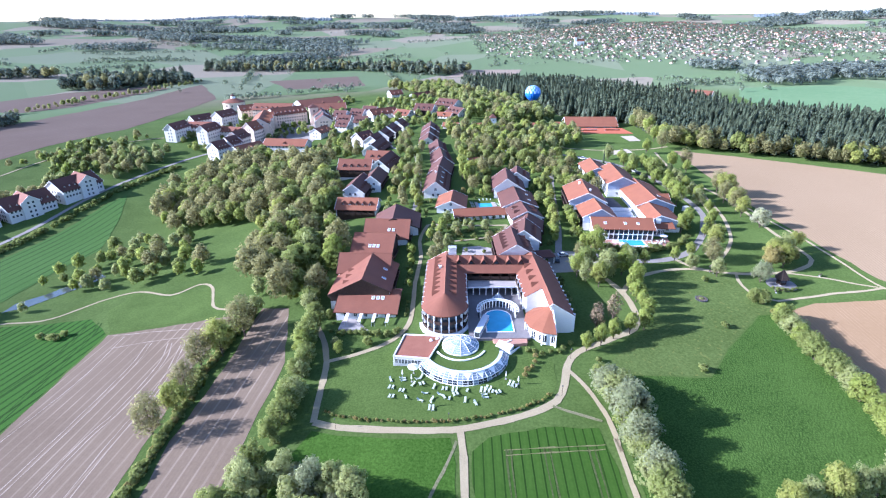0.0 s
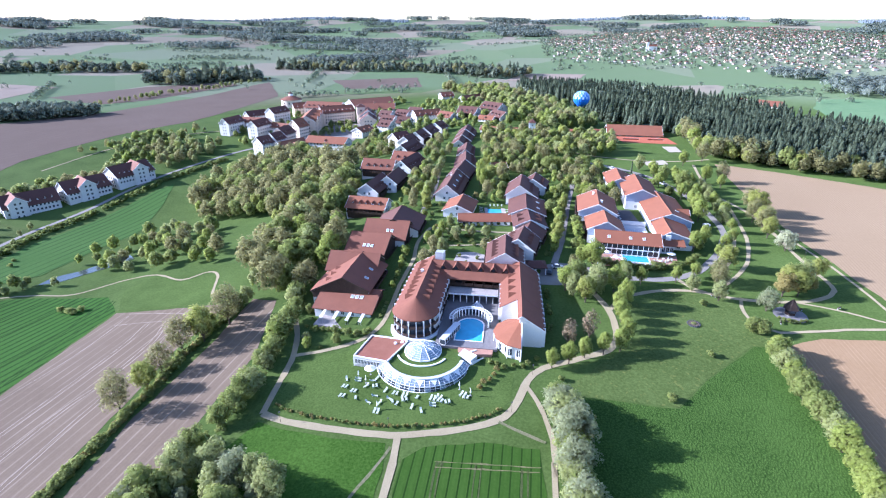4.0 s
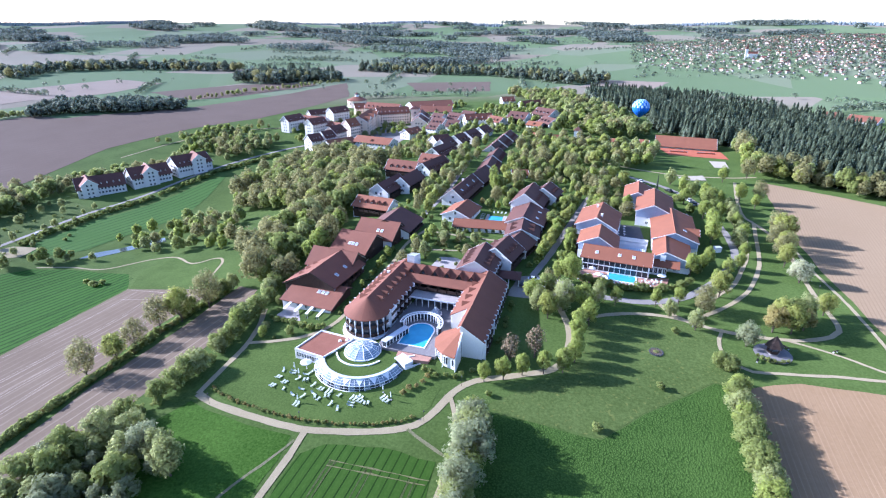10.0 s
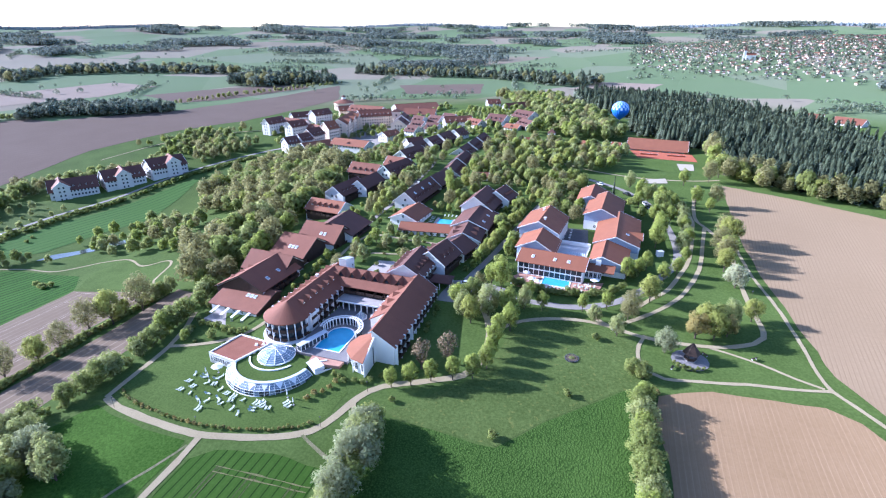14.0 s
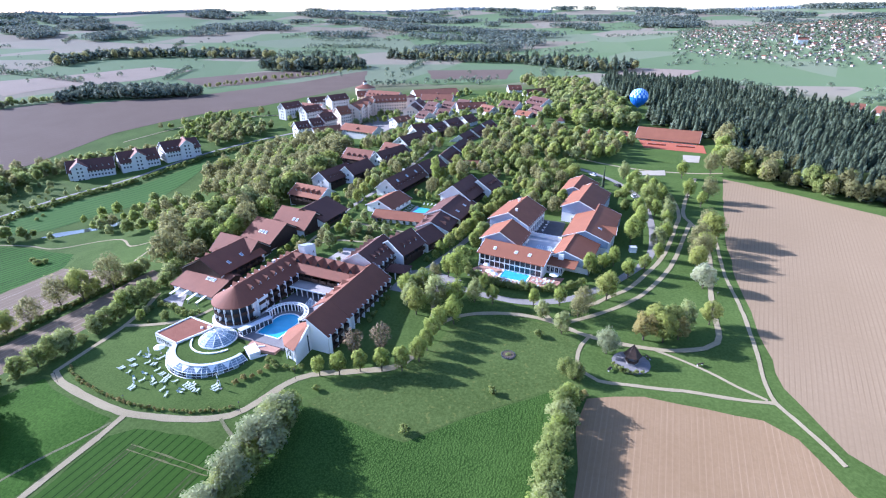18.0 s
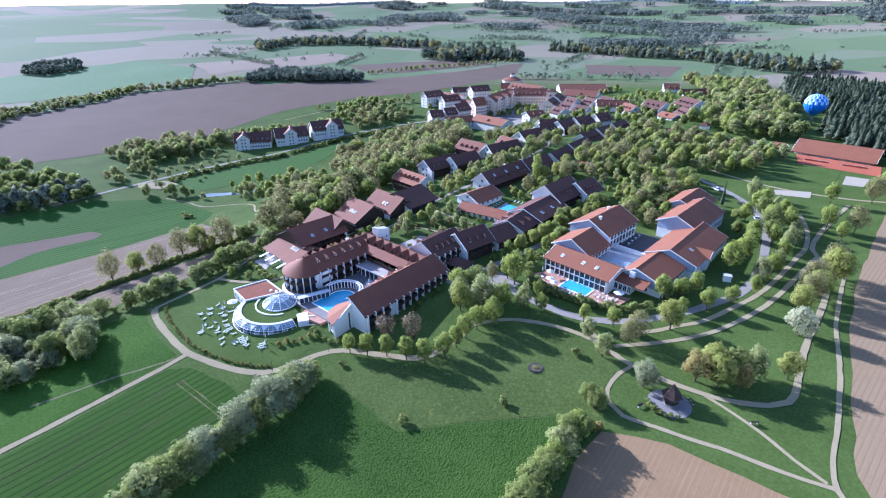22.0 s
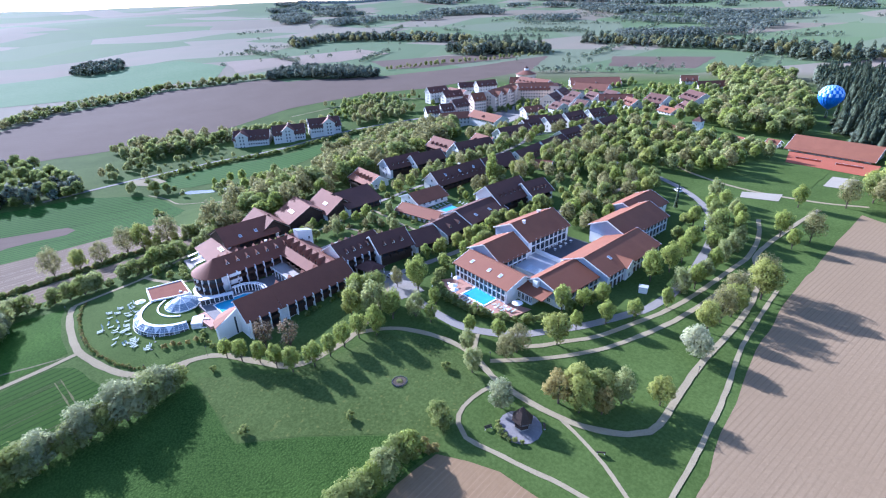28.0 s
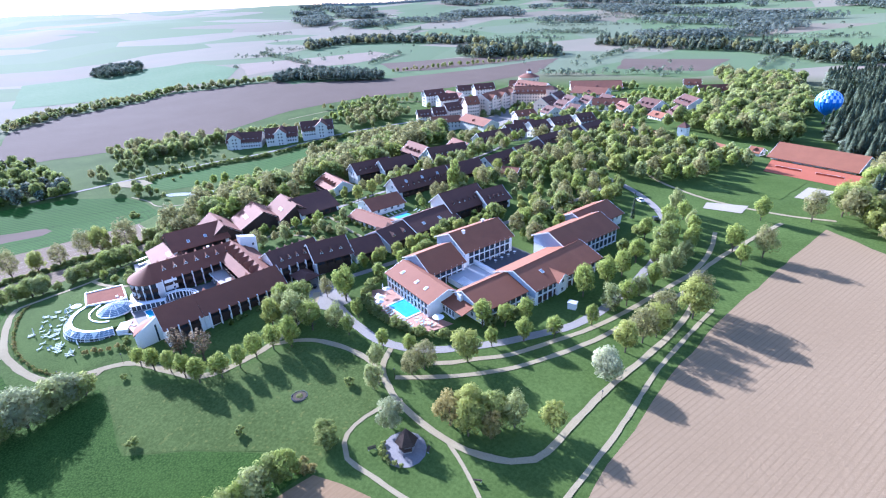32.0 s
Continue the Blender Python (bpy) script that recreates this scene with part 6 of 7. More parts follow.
def conifer(name, label, h, r, seed):
    rng, m = random.Random(seed), Mesh()
    for i in range(15):
        z, k = 1.0 + (h - 1.6) * i / 15, 1 - i / 15.5
        for j in range(10):
            a = 2 * math.pi * (j + rng.random()) / 10
            l, w = r * k * rng.uniform(0.75, 1.15), r * 0.34 * (0.35 + k)
            d, s = Vector((math.cos(a), math.sin(a), 0)), Vector((-math.sin(a), math.cos(a), 0))
            t = Vector((0, 0, z + h * 0.09))
            m.face(t, t + d * l * 0.6 - s * w - Vector((0, 0, h * 0.05)), t + d * l - Vector((0, 0, h * 0.10)), t + d * l * 0.6 + s * w - Vector((0, 0, h * 0.05)))
    e = thing(name, label, "tree", pose(0, 0, -500))
    part("trunk", Mesh().limb((0, 0, -0.4), (0, 0, h), 0.22, 0.03, 6), M_BARK, e)
    soften(part("crown", m, M_NEEDLE, e).data, leafy_normals(m.v, m.f, 0.45))
    return e


KINDS = {
    "round": [tree("round_tree", "round park tree in fresh green leaf", 9.2, 2.9, 1.3, 2700, 0.27, M_LEAF, 13, s) for s in (1, 2, 3)],
    "yellow": [tree("maple_tree", "broad tree in yellow-green spring leaf", 9.6, 3.7, 1.2, 3200, 0.29, M_LEAF_YELLOW, 15, s) for s in (4, 5)],
    "deep": [tree("leafy_tree", "broad leafy tree in mid green", 10, 3.9, 1.1, 3200, 0.31, M_LEAF_DEEP, 15, s) for s in (6, 7, 8)],
    "pale": [tree("willow_tree", "pale green feathery willow", 9.4, 3.4, 0.4, 3200, 0.26, M_LEAF_PALE, 15, s) for s in (9, 10)],
    "bud": [tree("budding_tree", "budding olive-brown tree with bare twigs showing", 11, 4.1, 1.4, 2900, 0.25, M_LEAF_BUD, 16, s) for s in (11, 12)],
    "red": [tree("copper_tree", "small tree with reddish young leaves", 6.4, 2.6, 0.8, 2200, 0.23, M_LEAF_RED, 11, 13)],
    "white": [tree("blossom_tree", "round tree covered in white blossom", 7, 3.6, 0.5, 3200, 0.25, M_LEAF_WHITE, 13, 14)],
    "grey": [tree("grey_tree", "dense silvery grey-green tree", 8, 3.7, 0.4, 3300, 0.26, M_LEAF_GREY, 14, 15)],
    "bare": [tree("bare_tree", "leafless brown tree of fine twigs", 7.4, 2.1, 1.0, 1000, 0.17, M_TWIG, 12, 16)],
    "slim": [tree("poplar_tree", "slim upright tree in fresh green leaf", 11, 2.1, 0.6, 2300, 0.27, M_LEAF, 12, 17)],
    "bush": [tree("bush", "rounded green garden bush", 2.4, 1.5, 0.1, 620, 0.22, M_LEAF_DEEP, 5, s, 0.08) for s in (18, 19)],
    "brownbush": [tree("bush", "reddish brown budding bush", 2.0, 1.2, 0.1, 480, 0.2, M_LEAF_RED, 5, 20, 0.07)],
    "hedge": [tree("bush", "dense green hedge bush", 3.0, 2.0, 0.1, 820, 0.25, M_LEAF_DEEP, 5, s, 0.08) for s in (21, 22)],
    "thicket": [tree("thicket_tree", "bushy field-edge tree leafy to the ground", 6.4, 3.1, 0.1, 2600, 0.26, M_LEAF_DEEP, 14, s) for s in (31, 32)] + [tree("thicket_tree", "bushy yellow-green field-edge tree leafy to the ground", 6.8, 2.9, 0.1, 2600, 0.25, M_LEAF, 14, 33), tree("thicket_tree", "bushy pale field-edge willow leafy to the ground", 6.6, 3.2, 0.1, 2700, 0.25, M_LEAF_PALE, 15, 34)],
    "dark": [tree("dark_tree", "dense dark green tree", 11, 4.4, 0.4, 2100, 0.40, M_LEAF_DARK, 13, s) for s in (25, 26)],
    "spruce": [conifer("spruce_tree", "tall dark green spruce tree", 15, 3.0, s) for s in (23, 24)],
}
PLANT = random.Random(7)


def free(x, y, margin):
    """Whether a spot lies clear of every house."""
    for mid, u, half, wl, wr in HOUSES:
        dx, dy = x - mid.x, y - mid.y
        v = dy * u.x - dx * u.y
        if abs(dx * u.x + dy * u.y) < half + margin and -wr - margin < v < wl + margin:
            return False
    return True


def plant(kind, x, y, scale=1.0, sx=None):
    scale *= 1.0 if kind in ("bush", "brownbush", "hedge") else 1.16
    src = PLANT.choice(KINDS[kind])
    k = scale * PLANT.uniform(0.9, 1.1)
    w = k * (sx or 1.0) * PLANT.uniform(0.92, 1.08)
    return copy_thing(src, pose(x, y, ground_z(x, y), 0, 0, PLANT.uniform(0, 360)) @ Matrix.Diagonal((w, w, k, 1)))


def line_of(kinds, points, gap, scale, jitter=0.8, sx=None):
    for i, p in enumerate(spline(points, gap)):
        plant(PLANT.choice(kinds), p.x + PLANT.uniform(-jitter, jitter), p.y + PLANT.uniform(-jitter, jitter), scale * PLANT.uniform(0.85, 1.15), sx)


def grove(kinds, poly, gap, scale, keep=()):
    """Trees scattered inside an outline, no two too close; keep: circles left free."""
    xs, ys = [p[0] for p in poly], [p[1] for p in poly]
    y = min(ys)
    while y < max(ys):
        x = min(xs)
        while x < max(xs):
            px, py = x + PLANT.uniform(-0.4, 0.4) * gap, y + PLANT.uniform(-0.4, 0.4) * gap
            if inside(px, py, poly) and free(px, py, 2.0) and all(math.hypot(px - a, py - b) > r for a, b, r in keep):
                plant(PLANT.choice(kinds), px, py, scale * PLANT.uniform(0.75, 1.2))
            x += gap
        y += gap * 0.87


def arrays(ob):
    me = ob.data
    v = np.empty(len(me.vertices) * 3)
    me.vertices.foreach_get("co", v)
    return v.reshape(-1, 3), [tuple(p.vertices) for p in me.polygons]


def thin(ob, keep):
    """A light version of a crown for woods far off: fewer, larger leaf clumps."""
    v, f = arrays(ob)
    rng, vs, fs = random.Random(5), [], []
    for q in rng.sample(f, int(len(f) * keep)):
        p = v[list(q)]
        c = p.mean(0)
        fs.append(tuple(range(len(vs), len(vs) + len(q))))
        vs += (c + (p - c) * keep ** -0.5 * 1.15).tolist()
    return np.array(vs), np.array(fs), leafy_normals(vs, fs)


THIN = {}


def woodland(name, label, kinds, poly, gap, scale, keep=(), density=0.32, jitter=0.4, ratio=1.0):
    """A wood as one mesh: many trees of several kinds, each turned and sized by chance."""
    xs, ys = [p[0] for p in poly], [p[1] for p in poly]
    vs, fs, mi, ns, mats, count = [], [], [], [], [], 0
    y = min(ys)
    while y < max(ys):
        x = min(xs)
        while x < max(xs):
            px, py = x + PLANT.uniform(-jitter, jitter) * gap, y + PLANT.uniform(-jitter, jitter) * gap
            x += gap
            if not inside(px, py, poly) or not free(px, py, 2.0) or any(math.hypot(px - a, py - b) < r for a, b, r in keep):
                continue
            src = PLANT.choice(KINDS[PLANT.choice(kinds)])
            crown = next(c for c in src.children if c.name.startswith("crown"))
            share = 0.85 * density * (ratio if len(crown.data.polygons) > 1000 else 1.0)
            key = (src.name, share)
            if key not in THIN:
                THIN[key] = thin(crown, share)
            v, f, nv = THIN[key]
            mat = crown.data.materials[0]
            if mat not in mats:
                mats.append(mat)
            k, t = scale * PLANT.uniform(0.66, 1.28), PLANT.uniform(0, 6.28)
            w = k * PLANT.uniform(0.9, 1.15)
            c_, s_ = math.cos(t) * w, math.sin(t) * w
            q = np.stack([v[:, 0] * c_ - v[:, 1] * s_ + px, v[:, 0] * s_ + v[:, 1] * c_ + py, v[:, 2] * k + ground_z(px, py)], 1)
            vs.append(q)
            ns.append(np.stack([nv[:, 0] * math.cos(t) - nv[:, 1] * math.sin(t), nv[:, 0] * math.sin(t) + nv[:, 1] * math.cos(t), nv[:, 2]], 1))
            fs.append(f + count)
            mi.append(np.full(len(f), mats.index(mat)))
            count += len(v)
        y += gap * 0.87
    if not vs:
        return None
    V, F = np.concatenate(vs), [q for f in fs for q in f.tolist()]
    me = bpy.data.meshes.new(name)
    me.from_pydata(V.tolist(), [], F)
    for m in mats:
        me.materials.append(m)
    me.polygons.foreach_set("material_index", np.concatenate(mi).astype(np.int32))
    soften(me, np.concatenate(ns))
    return tagged(new(name, me), label, "woods", kind="stuff")


# park: the row beside the lawn, and single trees
for x, y in ((41.3, 126.9), (46.1, 129.1), (50.7, 132.2), (56.2, 134.3), (61.2, 136.3), (63.9, 141.3), (64.0, 146.2), (63.6, 151), (63.6, 156)):
    plant("round", x, y, 0.55 if x < 45 else 0.75)
for x, y in ((46.5, 136.2), (52.8, 140.5)):
    plant("bare", x, y, 1.2)
for k, x, y, s in (("round", 47.7, 167, 0.95), ("yellow", 53.8, 160.5, 0.95), ("pale", 58, 166, 1.05), ("round", 66.5, 160, 0.95), ("round", 64, 168, 0.95), ("pale", 68.4, 173.1, 0.8), ("round", 74, 174, 0.7), ("round", 86.5, 177, 0.6), ("round", 93.8, 180.6, 0.6), ("deep", 51.9, 171, 0.9), ("pale", 50.2, 164.2, 0.85),
                   ("pale", 97.5, 166.4, 0.7), ("yellow", 107, 188.8, 0.85), ("bud", 101, 179.5, 0.7), ("bud", 100.4, 176, 0.6), ("round", 58.5, 182.8, 1.05), ("round", 54.5, 184.5, 0.85), ("bud", 51.5, 180, 0.6), ("round", 69, 180.5, 0.6), ("pale", 90.5, 172, 0.6)):
    plant(k, x, y, s)
for k, x, y, s in (("yellow", 136.5, 186, 0.75), ("grey", 110.7, 162.2, 0.95), ("thicket", 102.2, 150.4, 0.8), ("thicket", 104.6, 149.2, 0.7), ("white", 135, 207.2, 1.0), ("red", 119.4, 171.8, 1.1), ("yellow", 124.5, 172.4, 0.8), ("red", 128.4, 175.3, 1.0), ("pale", 129.9, 181, 0.85), ("yellow", 121.5, 175.5, 0.8), ("deep", 126, 179, 0.7),
                   ("round", 110, 233.5, 0.95), ("round", 111.8, 242.6, 0.9), ("round", 112, 251, 0.85), ("round", 110.2, 262, 0.8), ("round", 103.5, 279, 0.9), ("round", 120.2, 223, 0.6), ("round", 116.6, 211.5, 0.6), ("round", 111.8, 204.8, 0.65), ("round", 107, 197.6, 0.6), ("round", 99.2, 202, 0.8), ("round", 103.5, 206.5, 0.75), ("round", 106.2, 212, 0.7)):
    plant(k, x, y, s)
line_of(["round", "pale"], [(120.5, 232), (121.5, 245), (121.8, 258), (121, 272), (117, 286), (110, 298), (100, 308)], 5.5, 0.75)
line_of(["round", "deep"], [(116, 262), (112, 280), (104, 294)], 5.5, 0.8)
for k, x, y, s in (("bud", 136.6, 249.5, 1.0), ("yellow", 138, 244, 1.05), ("bud", 134.0, 225.4, 0.95), ("yellow", 133, 219, 0.9), ("yellow", 135.2, 230, 0.95), ("bud", 133.5, 236, 0.9), ("round", 135, 282, 0.8), ("bud", 138, 291, 0.9), ("round", 129.4, 289, 0.9), ("round", 126.4, 320, 0.8), ("bud", 139.8, 330, 1.0), ("deep", 146, 342, 1.15), ("yellow", 150, 350, 1.1), ("round", 143, 352, 1.1)):
    plant(k, x, y, s)
for x, y, s in ((71.2, 118, 1.0), (86.4, 137, 1.0), (91.5, 163, 0.9), (43.5, 122, 0.8)):
    plant("bush", x, y, s)
# hedge rows and willows along the fields
line_of(["thicket", "thicket", "thicket", "thicket", "grey"], [(42.5, 113), (43.6, 107), (44.6, 100), (45, 92), (45.4, 84), (45.6, 74), (45.6, 62)], 2.5, 1.05, 0.8, 1.15)
line_of(["thicket", "thicket", "thicket"], [(104.2, 139.5), (104.6, 130), (105.2, 120), (105.8, 111), (105.8, 102), (104.5, 92), (103.5, 80), (103, 62)], 2.5, 0.9, 0.8, 1.15)
line_of(["pale", "pale", "yellow"], [(100, 84), (90, 78.5), (80, 77), (70, 76)], 3.6, 0.8, 1.0)
line_of(["yellow", "bud", "yellow", "bud"], [(-66.8, 147), (-68.5, 138), (-73.8, 130), (-72.2, 121), (-74, 113), (-73.4, 105)], 5.4, 1.1, 1.6)
woodland("field_hedge", "low unclipped hedge along the tilled strip", ["hedge", "bush", "hedge", "brownbush"], [(-65, 158), (-68, 146), (-70.5, 132), (-70.5, 118), (-71, 104), (-71.5, 86), (-73, 58), (-75, 58), (-73.8, 86), (-73.2, 104), (-72.8, 118), (-72.6, 132), (-70.4, 146), (-67, 159)], 1.15, 0.72, density=0.75)
line_of(["thicket", "thicket", "hedge"], [(-44.5, 158), (-43.6, 148), (-42.5, 138), (-42, 128), (-40.6, 118), (-40.3, 108), (-42.3, 98), (-44.3, 89), (-45.4, 80), (-46.5, 62)], 2.5, 0.92, 1.3)
line_of(["pale", "grey", "pale"], [(-20, 79), (-28, 82), (-36, 83.5), (-43, 82)], 3.4, 0.95, 1.0)
woodland("south_copse", "pale willow copse at the field edge", ["pale", "grey", "deep"], [(-20, 78), (-50, 80), (-52, 58), (-22, 58)], 5.0, 0.9, density=0.7)
# west woodland
woodland("west_wood", "mixed spring woodland of green and budding trees", ["deep", "bud", "bud", "yellow", "bud", "round", "pale", "bud", "deep"], [(-64, 162), (-52, 162), (-42, 158), (-40, 190), (-46, 206), (-52, 230), (-54, 262), (-66, 300), (-80, 335), (-110, 370), (-140, 396), (-160, 400), (-178, 360), (-180, 320), (-160, 270), (-120, 262), (-92, 244), (-84, 215), (-78, 190)], 7.6, 1.24, density=0.36,
         keep=((-100, 222, 19), (-88, 208, 10), (-112, 238, 15)))
woodland("valley_copse", "loose copse of fresh green trees by the pond", ["deep", "pale", "bud", "round"], [(-150, 196), (-128, 200), (-108, 192), (-98, 200), (-112, 220), (-125, 246), (-160, 260), (-178, 240), (-180, 205)], 9.0, 0.8, keep=((-166, 206, 4), (-160, 214, 4), (-174, 196, 4)))
woodland("field_copse", "small copse at the field corner", ["deep", "pale"], [(-205, 160), (-180, 178), (-170, 186), (-180, 196), (-206, 172)], 8.0, 0.7)
woodland("field_bushes", "clump of bushes in the crop field", ["hedge", "bush"], [(-150, 161), (-140, 161), (-139, 165), (-149, 165)], 2.4, 0.9)
# gardens between the hotel houses
grove(["round", "deep", "pale", "bud"], [(-16, 250), (-8, 250), (-8, 330), (-28, 345), (-28, 300), (-24, 270)], 7.0, 0.62)
grove(["round", "deep", "bud", "yellow"], [(13, 254), (24, 250), (26, 300), (60, 292), (62, 250), (78, 290), (76, 318), (40, 326), (20, 345), (10, 330)], 7.0, 0.68, keep=((36, 262, 15), (20, 302, 6)))
line_of(["round", "yellow"], [(46.5, 204), (48.5, 216), (50, 230), (52, 244), (54, 256)], 5.0, 0.62)
line_of(["round", "yellow"], [(-12, 232), (-14, 252)], 9.0, 0.7)
plant("slim", 11, 272, 1.1)
plant("slim", 13, 268, 0.9)
plant("spruce", 91.5, 291, 0.62, 0.5)
plant("red", 10.4, 251, 0.55)
line_of(["hedge", "bush", "bush"], [(56, 198), (60, 189), (68, 185.5), (80, 184.8), (92, 189), (98, 195)], 1.7, 1.05, 0.4)
line_of(["brownbush", "bush", "brownbush"], [(-30.5, 106.5), (-24, 103.6), (-12, 101.4), (2, 100.6), (12, 102.3), (21, 105), (28, 109.5)], 1.05, 0.42, 0.35)
line_of(["brownbush"], [(22, 116), (24.5, 120), (26.5, 124)], 1.6, 0.8, 0.6)
line_of(["bush", "hedge"], [(24, 127), (28, 125.5), (33, 126.5), (37, 130)], 1.8, 0.6, 0.4)
woodland("park_wood", "park trees in mixed spring green", ["round", "yellow", "deep", "pale", "bud", "yellow", "pale", "round"], [(14, 345), (40, 330), (76, 330), (92, 342), (98, 390), (82, 400), (40, 405), (20, 400), (12, 440), (4, 440), (5, 370)], 6.6, 0.82, keep=((29, 413, 9), (41, 431, 7), (72, 406, 9)), density=0.26)
woodland("village_trees", "garden trees between the village houses", ["round", "deep", "bud"], [(-58, 335), (-54, 345), (-56, 395), (-68, 410), (-62, 440), (-90, 440), (-110, 400), (-80, 345)], 9.0, 0.72)
woodland("valley_trees", "young trees on the valley slope", ["deep", "bud", "pale"], [(-245, 370), (-236, 350), (-212, 400), (-220, 430), (-262, 420), (-300, 390)], 9.0, 0.9)
woodland("valley_row", "band of trees behind the valley houses", ["deep", "bud", "pale"], [(-300, 262), (-276, 300), (-252, 352), (-268, 362), (-300, 320), (-345, 240), (-330, 180), (-290, 190), (-278, 230)], 8.0, 0.95, density=0.2, keep=((-285, 272, 9), (-272, 290, 10), (-262, 305, 10), (-252, 322, 10), (-245, 338, 10)))

for k in range(26):
    plant(PLANT.choice(("bush", "hedge", "brownbush", "bush")), PLANT.uniform(-5, 26), PLANT.uniform(193, 218), PLANT.uniform(0.4, 0.8))
for k, x, y, s_ in (("pale", 2, 190, 0.6), ("bud", 24, 194, 0.55), ("round", 0, 206, 0.6), ("bud", -3.5, 180, 0.5), ("pale", 18, 206, 0.5), ("round", -5, 198, 0.5), ("bush", 12, 181, 0.8), ("bush", 16, 186, 0.7), ("bush", 9, 187, 0.8)):
    plant(k, x, y, s_)
line_of(["bush", "hedge"], [(3, 216), (12, 217.5), (26, 219.5)], 2.4, 0.6, 0.4)
for x, y, s_ in ((106.5, 142.2, 1.5), (104.8, 143.4, 1.2), (107.8, 143.8, 1.1), (105.6, 141.4, 1.2)):
    plant("brownbush", x, y, s_)
line_of(["bush", "hedge"], [(113.2, 158.2), (115.2, 156.6), (118, 156.2), (120.4, 157.2)], 1.1, 0.5, 0.2)
line_of(["deep", "round", "bush", "pale"], [(-66.5, 160), (-68, 150), (-70, 140)], 3.0, 0.6, 1.2)
grove(["round", "deep", "bud"], [(-30, 332), (-18, 330), (-20, 420), (-32, 424), (-34, 380)], 8.0, 0.55)

# shrubs and small trees that fill the gardens between the hotel houses
def garden(label, kinds, poly, gap, scale, keep=()):
    woodland("garden_planting", label, kinds, poly, gap, scale, keep, density=0.5, ratio=0.5)


garden("mixed shrubs in the hotel garden", ["bush", "hedge", "brownbush", "round", "bush", "pale", "bud"], [(-7, 177), (6, 177), (8, 192), (21, 191), (23, 210), (24, 218), (-8, 219)], 5.4, 0.52)
garden("shrubs and young trees along the lane", ["bush", "hedge", "round", "bush", "deep"], [(42.6, 190), (45.4, 190), (54, 262), (45, 262), (43, 226)], 3.2, 0.6)
garden("shrubs beside the sports hotel", ["bush", "hedge", "round", "deep"], [(52.6, 196), (57.5, 199), (57.5, 262), (57.8, 246), (54.6, 228)], 3.0, 0.62)
garden("trees and shrubs round the spa garden", ["round", "bush", "deep", "pale"], [(-11.5, 217), (-4, 217), (-5, 246), (-11.5, 250)], 4.6, 0.4)
garden("leafy trees behind the sports hotel", ["deep", "round", "pale", "bud"], [(59, 247), (79, 250), (79, 292), (63, 290)], 6.0, 0.8)
garden("round trees beside the sports hotel", ["round", "deep", "bush"], [(100, 198), (105, 206), (110, 236), (109, 262), (102, 290), (97, 292), (104.5, 252), (105, 222)], 6.8, 0.6)
garden("shaded shrubs along the hotel wing", ["bush", "hedge", "bush", "round"], [(-13.6, 146), (-12.0, 146), (-11.4, 190), (-13.6, 200)], 1.6, 0.4)
garden("shrubs on the shady side of the hotel wing", ["bush", "hedge"], [(41.2, 140), (43, 140), (43, 166), (41.2, 166)], 2.0, 0.55)
garden("garden trees round the spa pool", ["round", "bush", "deep", "bush"], [(11, 226), (26, 228), (25.5, 250), (13, 250)], 4.2, 0.55, ((17.5, 235, 9),))
garden("leafy trees between the guest houses", ["round", "yellow", "pale", "bud", "round"], [(-26, 226), (-14, 228), (-14, 300), (-22, 330), (-27, 300), (-32, 262)], 6.0, 0.55)
garden("leafy trees east of the guest houses", ["round", "yellow", "pale", "bud", "deep"], [(14, 254), (24, 252), (26, 290), (40, 280), (58, 266), (60, 300), (30, 330), (14, 344)], 6.8, 0.6)
woodland("valley_hedge", "dark hedge along the valley road", ["hedge", "bush", "hedge"], [(-229, 190), (-236, 245), (-233, 290), (-224, 343), (-202, 391), (-198, 388), (-219, 340), (-228, 290), (-231, 245), (-224, 190)], 2.8, 0.9, density=0.4)
line_of(["thicket", "hedge", "bush"], [(-36.5, 150), (-33, 134), (-30.5, 131), (-24, 133)], 3.4, 0.5, 1.2)
line_of(["bush", "hedge"], [(-13.5, 138), (-15, 136.5), (-20, 137.4), (-27, 138.6), (-34, 139.8)], 2.0, 0.8, 0.6)


# ---- sun loungers, parasols, cars ----
def lounger_data():
    m = Mesh().box(-0.26, -0.9, 0.26, 0.26, 0.33, 0.34)
    back = Mesh().prism([(-0.26, 0.35, 0.26), (0.26, 0.35, 0.26), (0.26, 0.86, 0.62), (-0.26, 0.86, 0.62)], [(-0.26, 0.33, 0.34), (0.26, 0.33, 0.34), (0.26, 0.82, 0.70), (-0.26, 0.82, 0.70)])
    leg = Mesh().box(-0.03, -0.03, 0, 0.03, 0.03, 0.27).data("leg", M_WHITE)
    return m.data("mattress", M_WHITE), back.data("backrest", M_WHITE), leg


MATTRESS, BACKREST, LOUNGER_LEG = lounger_data()
M_CUSHION = speckled("pale_mint_cushion", (0.38, 0.43, 0.37), (0.52, 0.56, 0.50), 0.8, 4.0, 0.9, 0.01)
MATTRESS.materials[0] = BACKREST.materials[0] = M_CUSHION
lounger = thing("sun_lounger", "pale padded sun lounger on the lawn", "lounger", pose(-14.7, 116.8, ground_z(-14.7, 116.8) + 0.07, 0, 0, 20), "loungers on the lawn")
part("mattress", MATTRESS, None, lounger)
part("backrest", BACKREST, None, lounger)
for x in (-0.25, 0.25):
    for y in (-0.8, 0.45):
        part("leg", LOUNGER_LEG, None, lounger, at=pose(x, y, 0))
spots = random.Random(12)
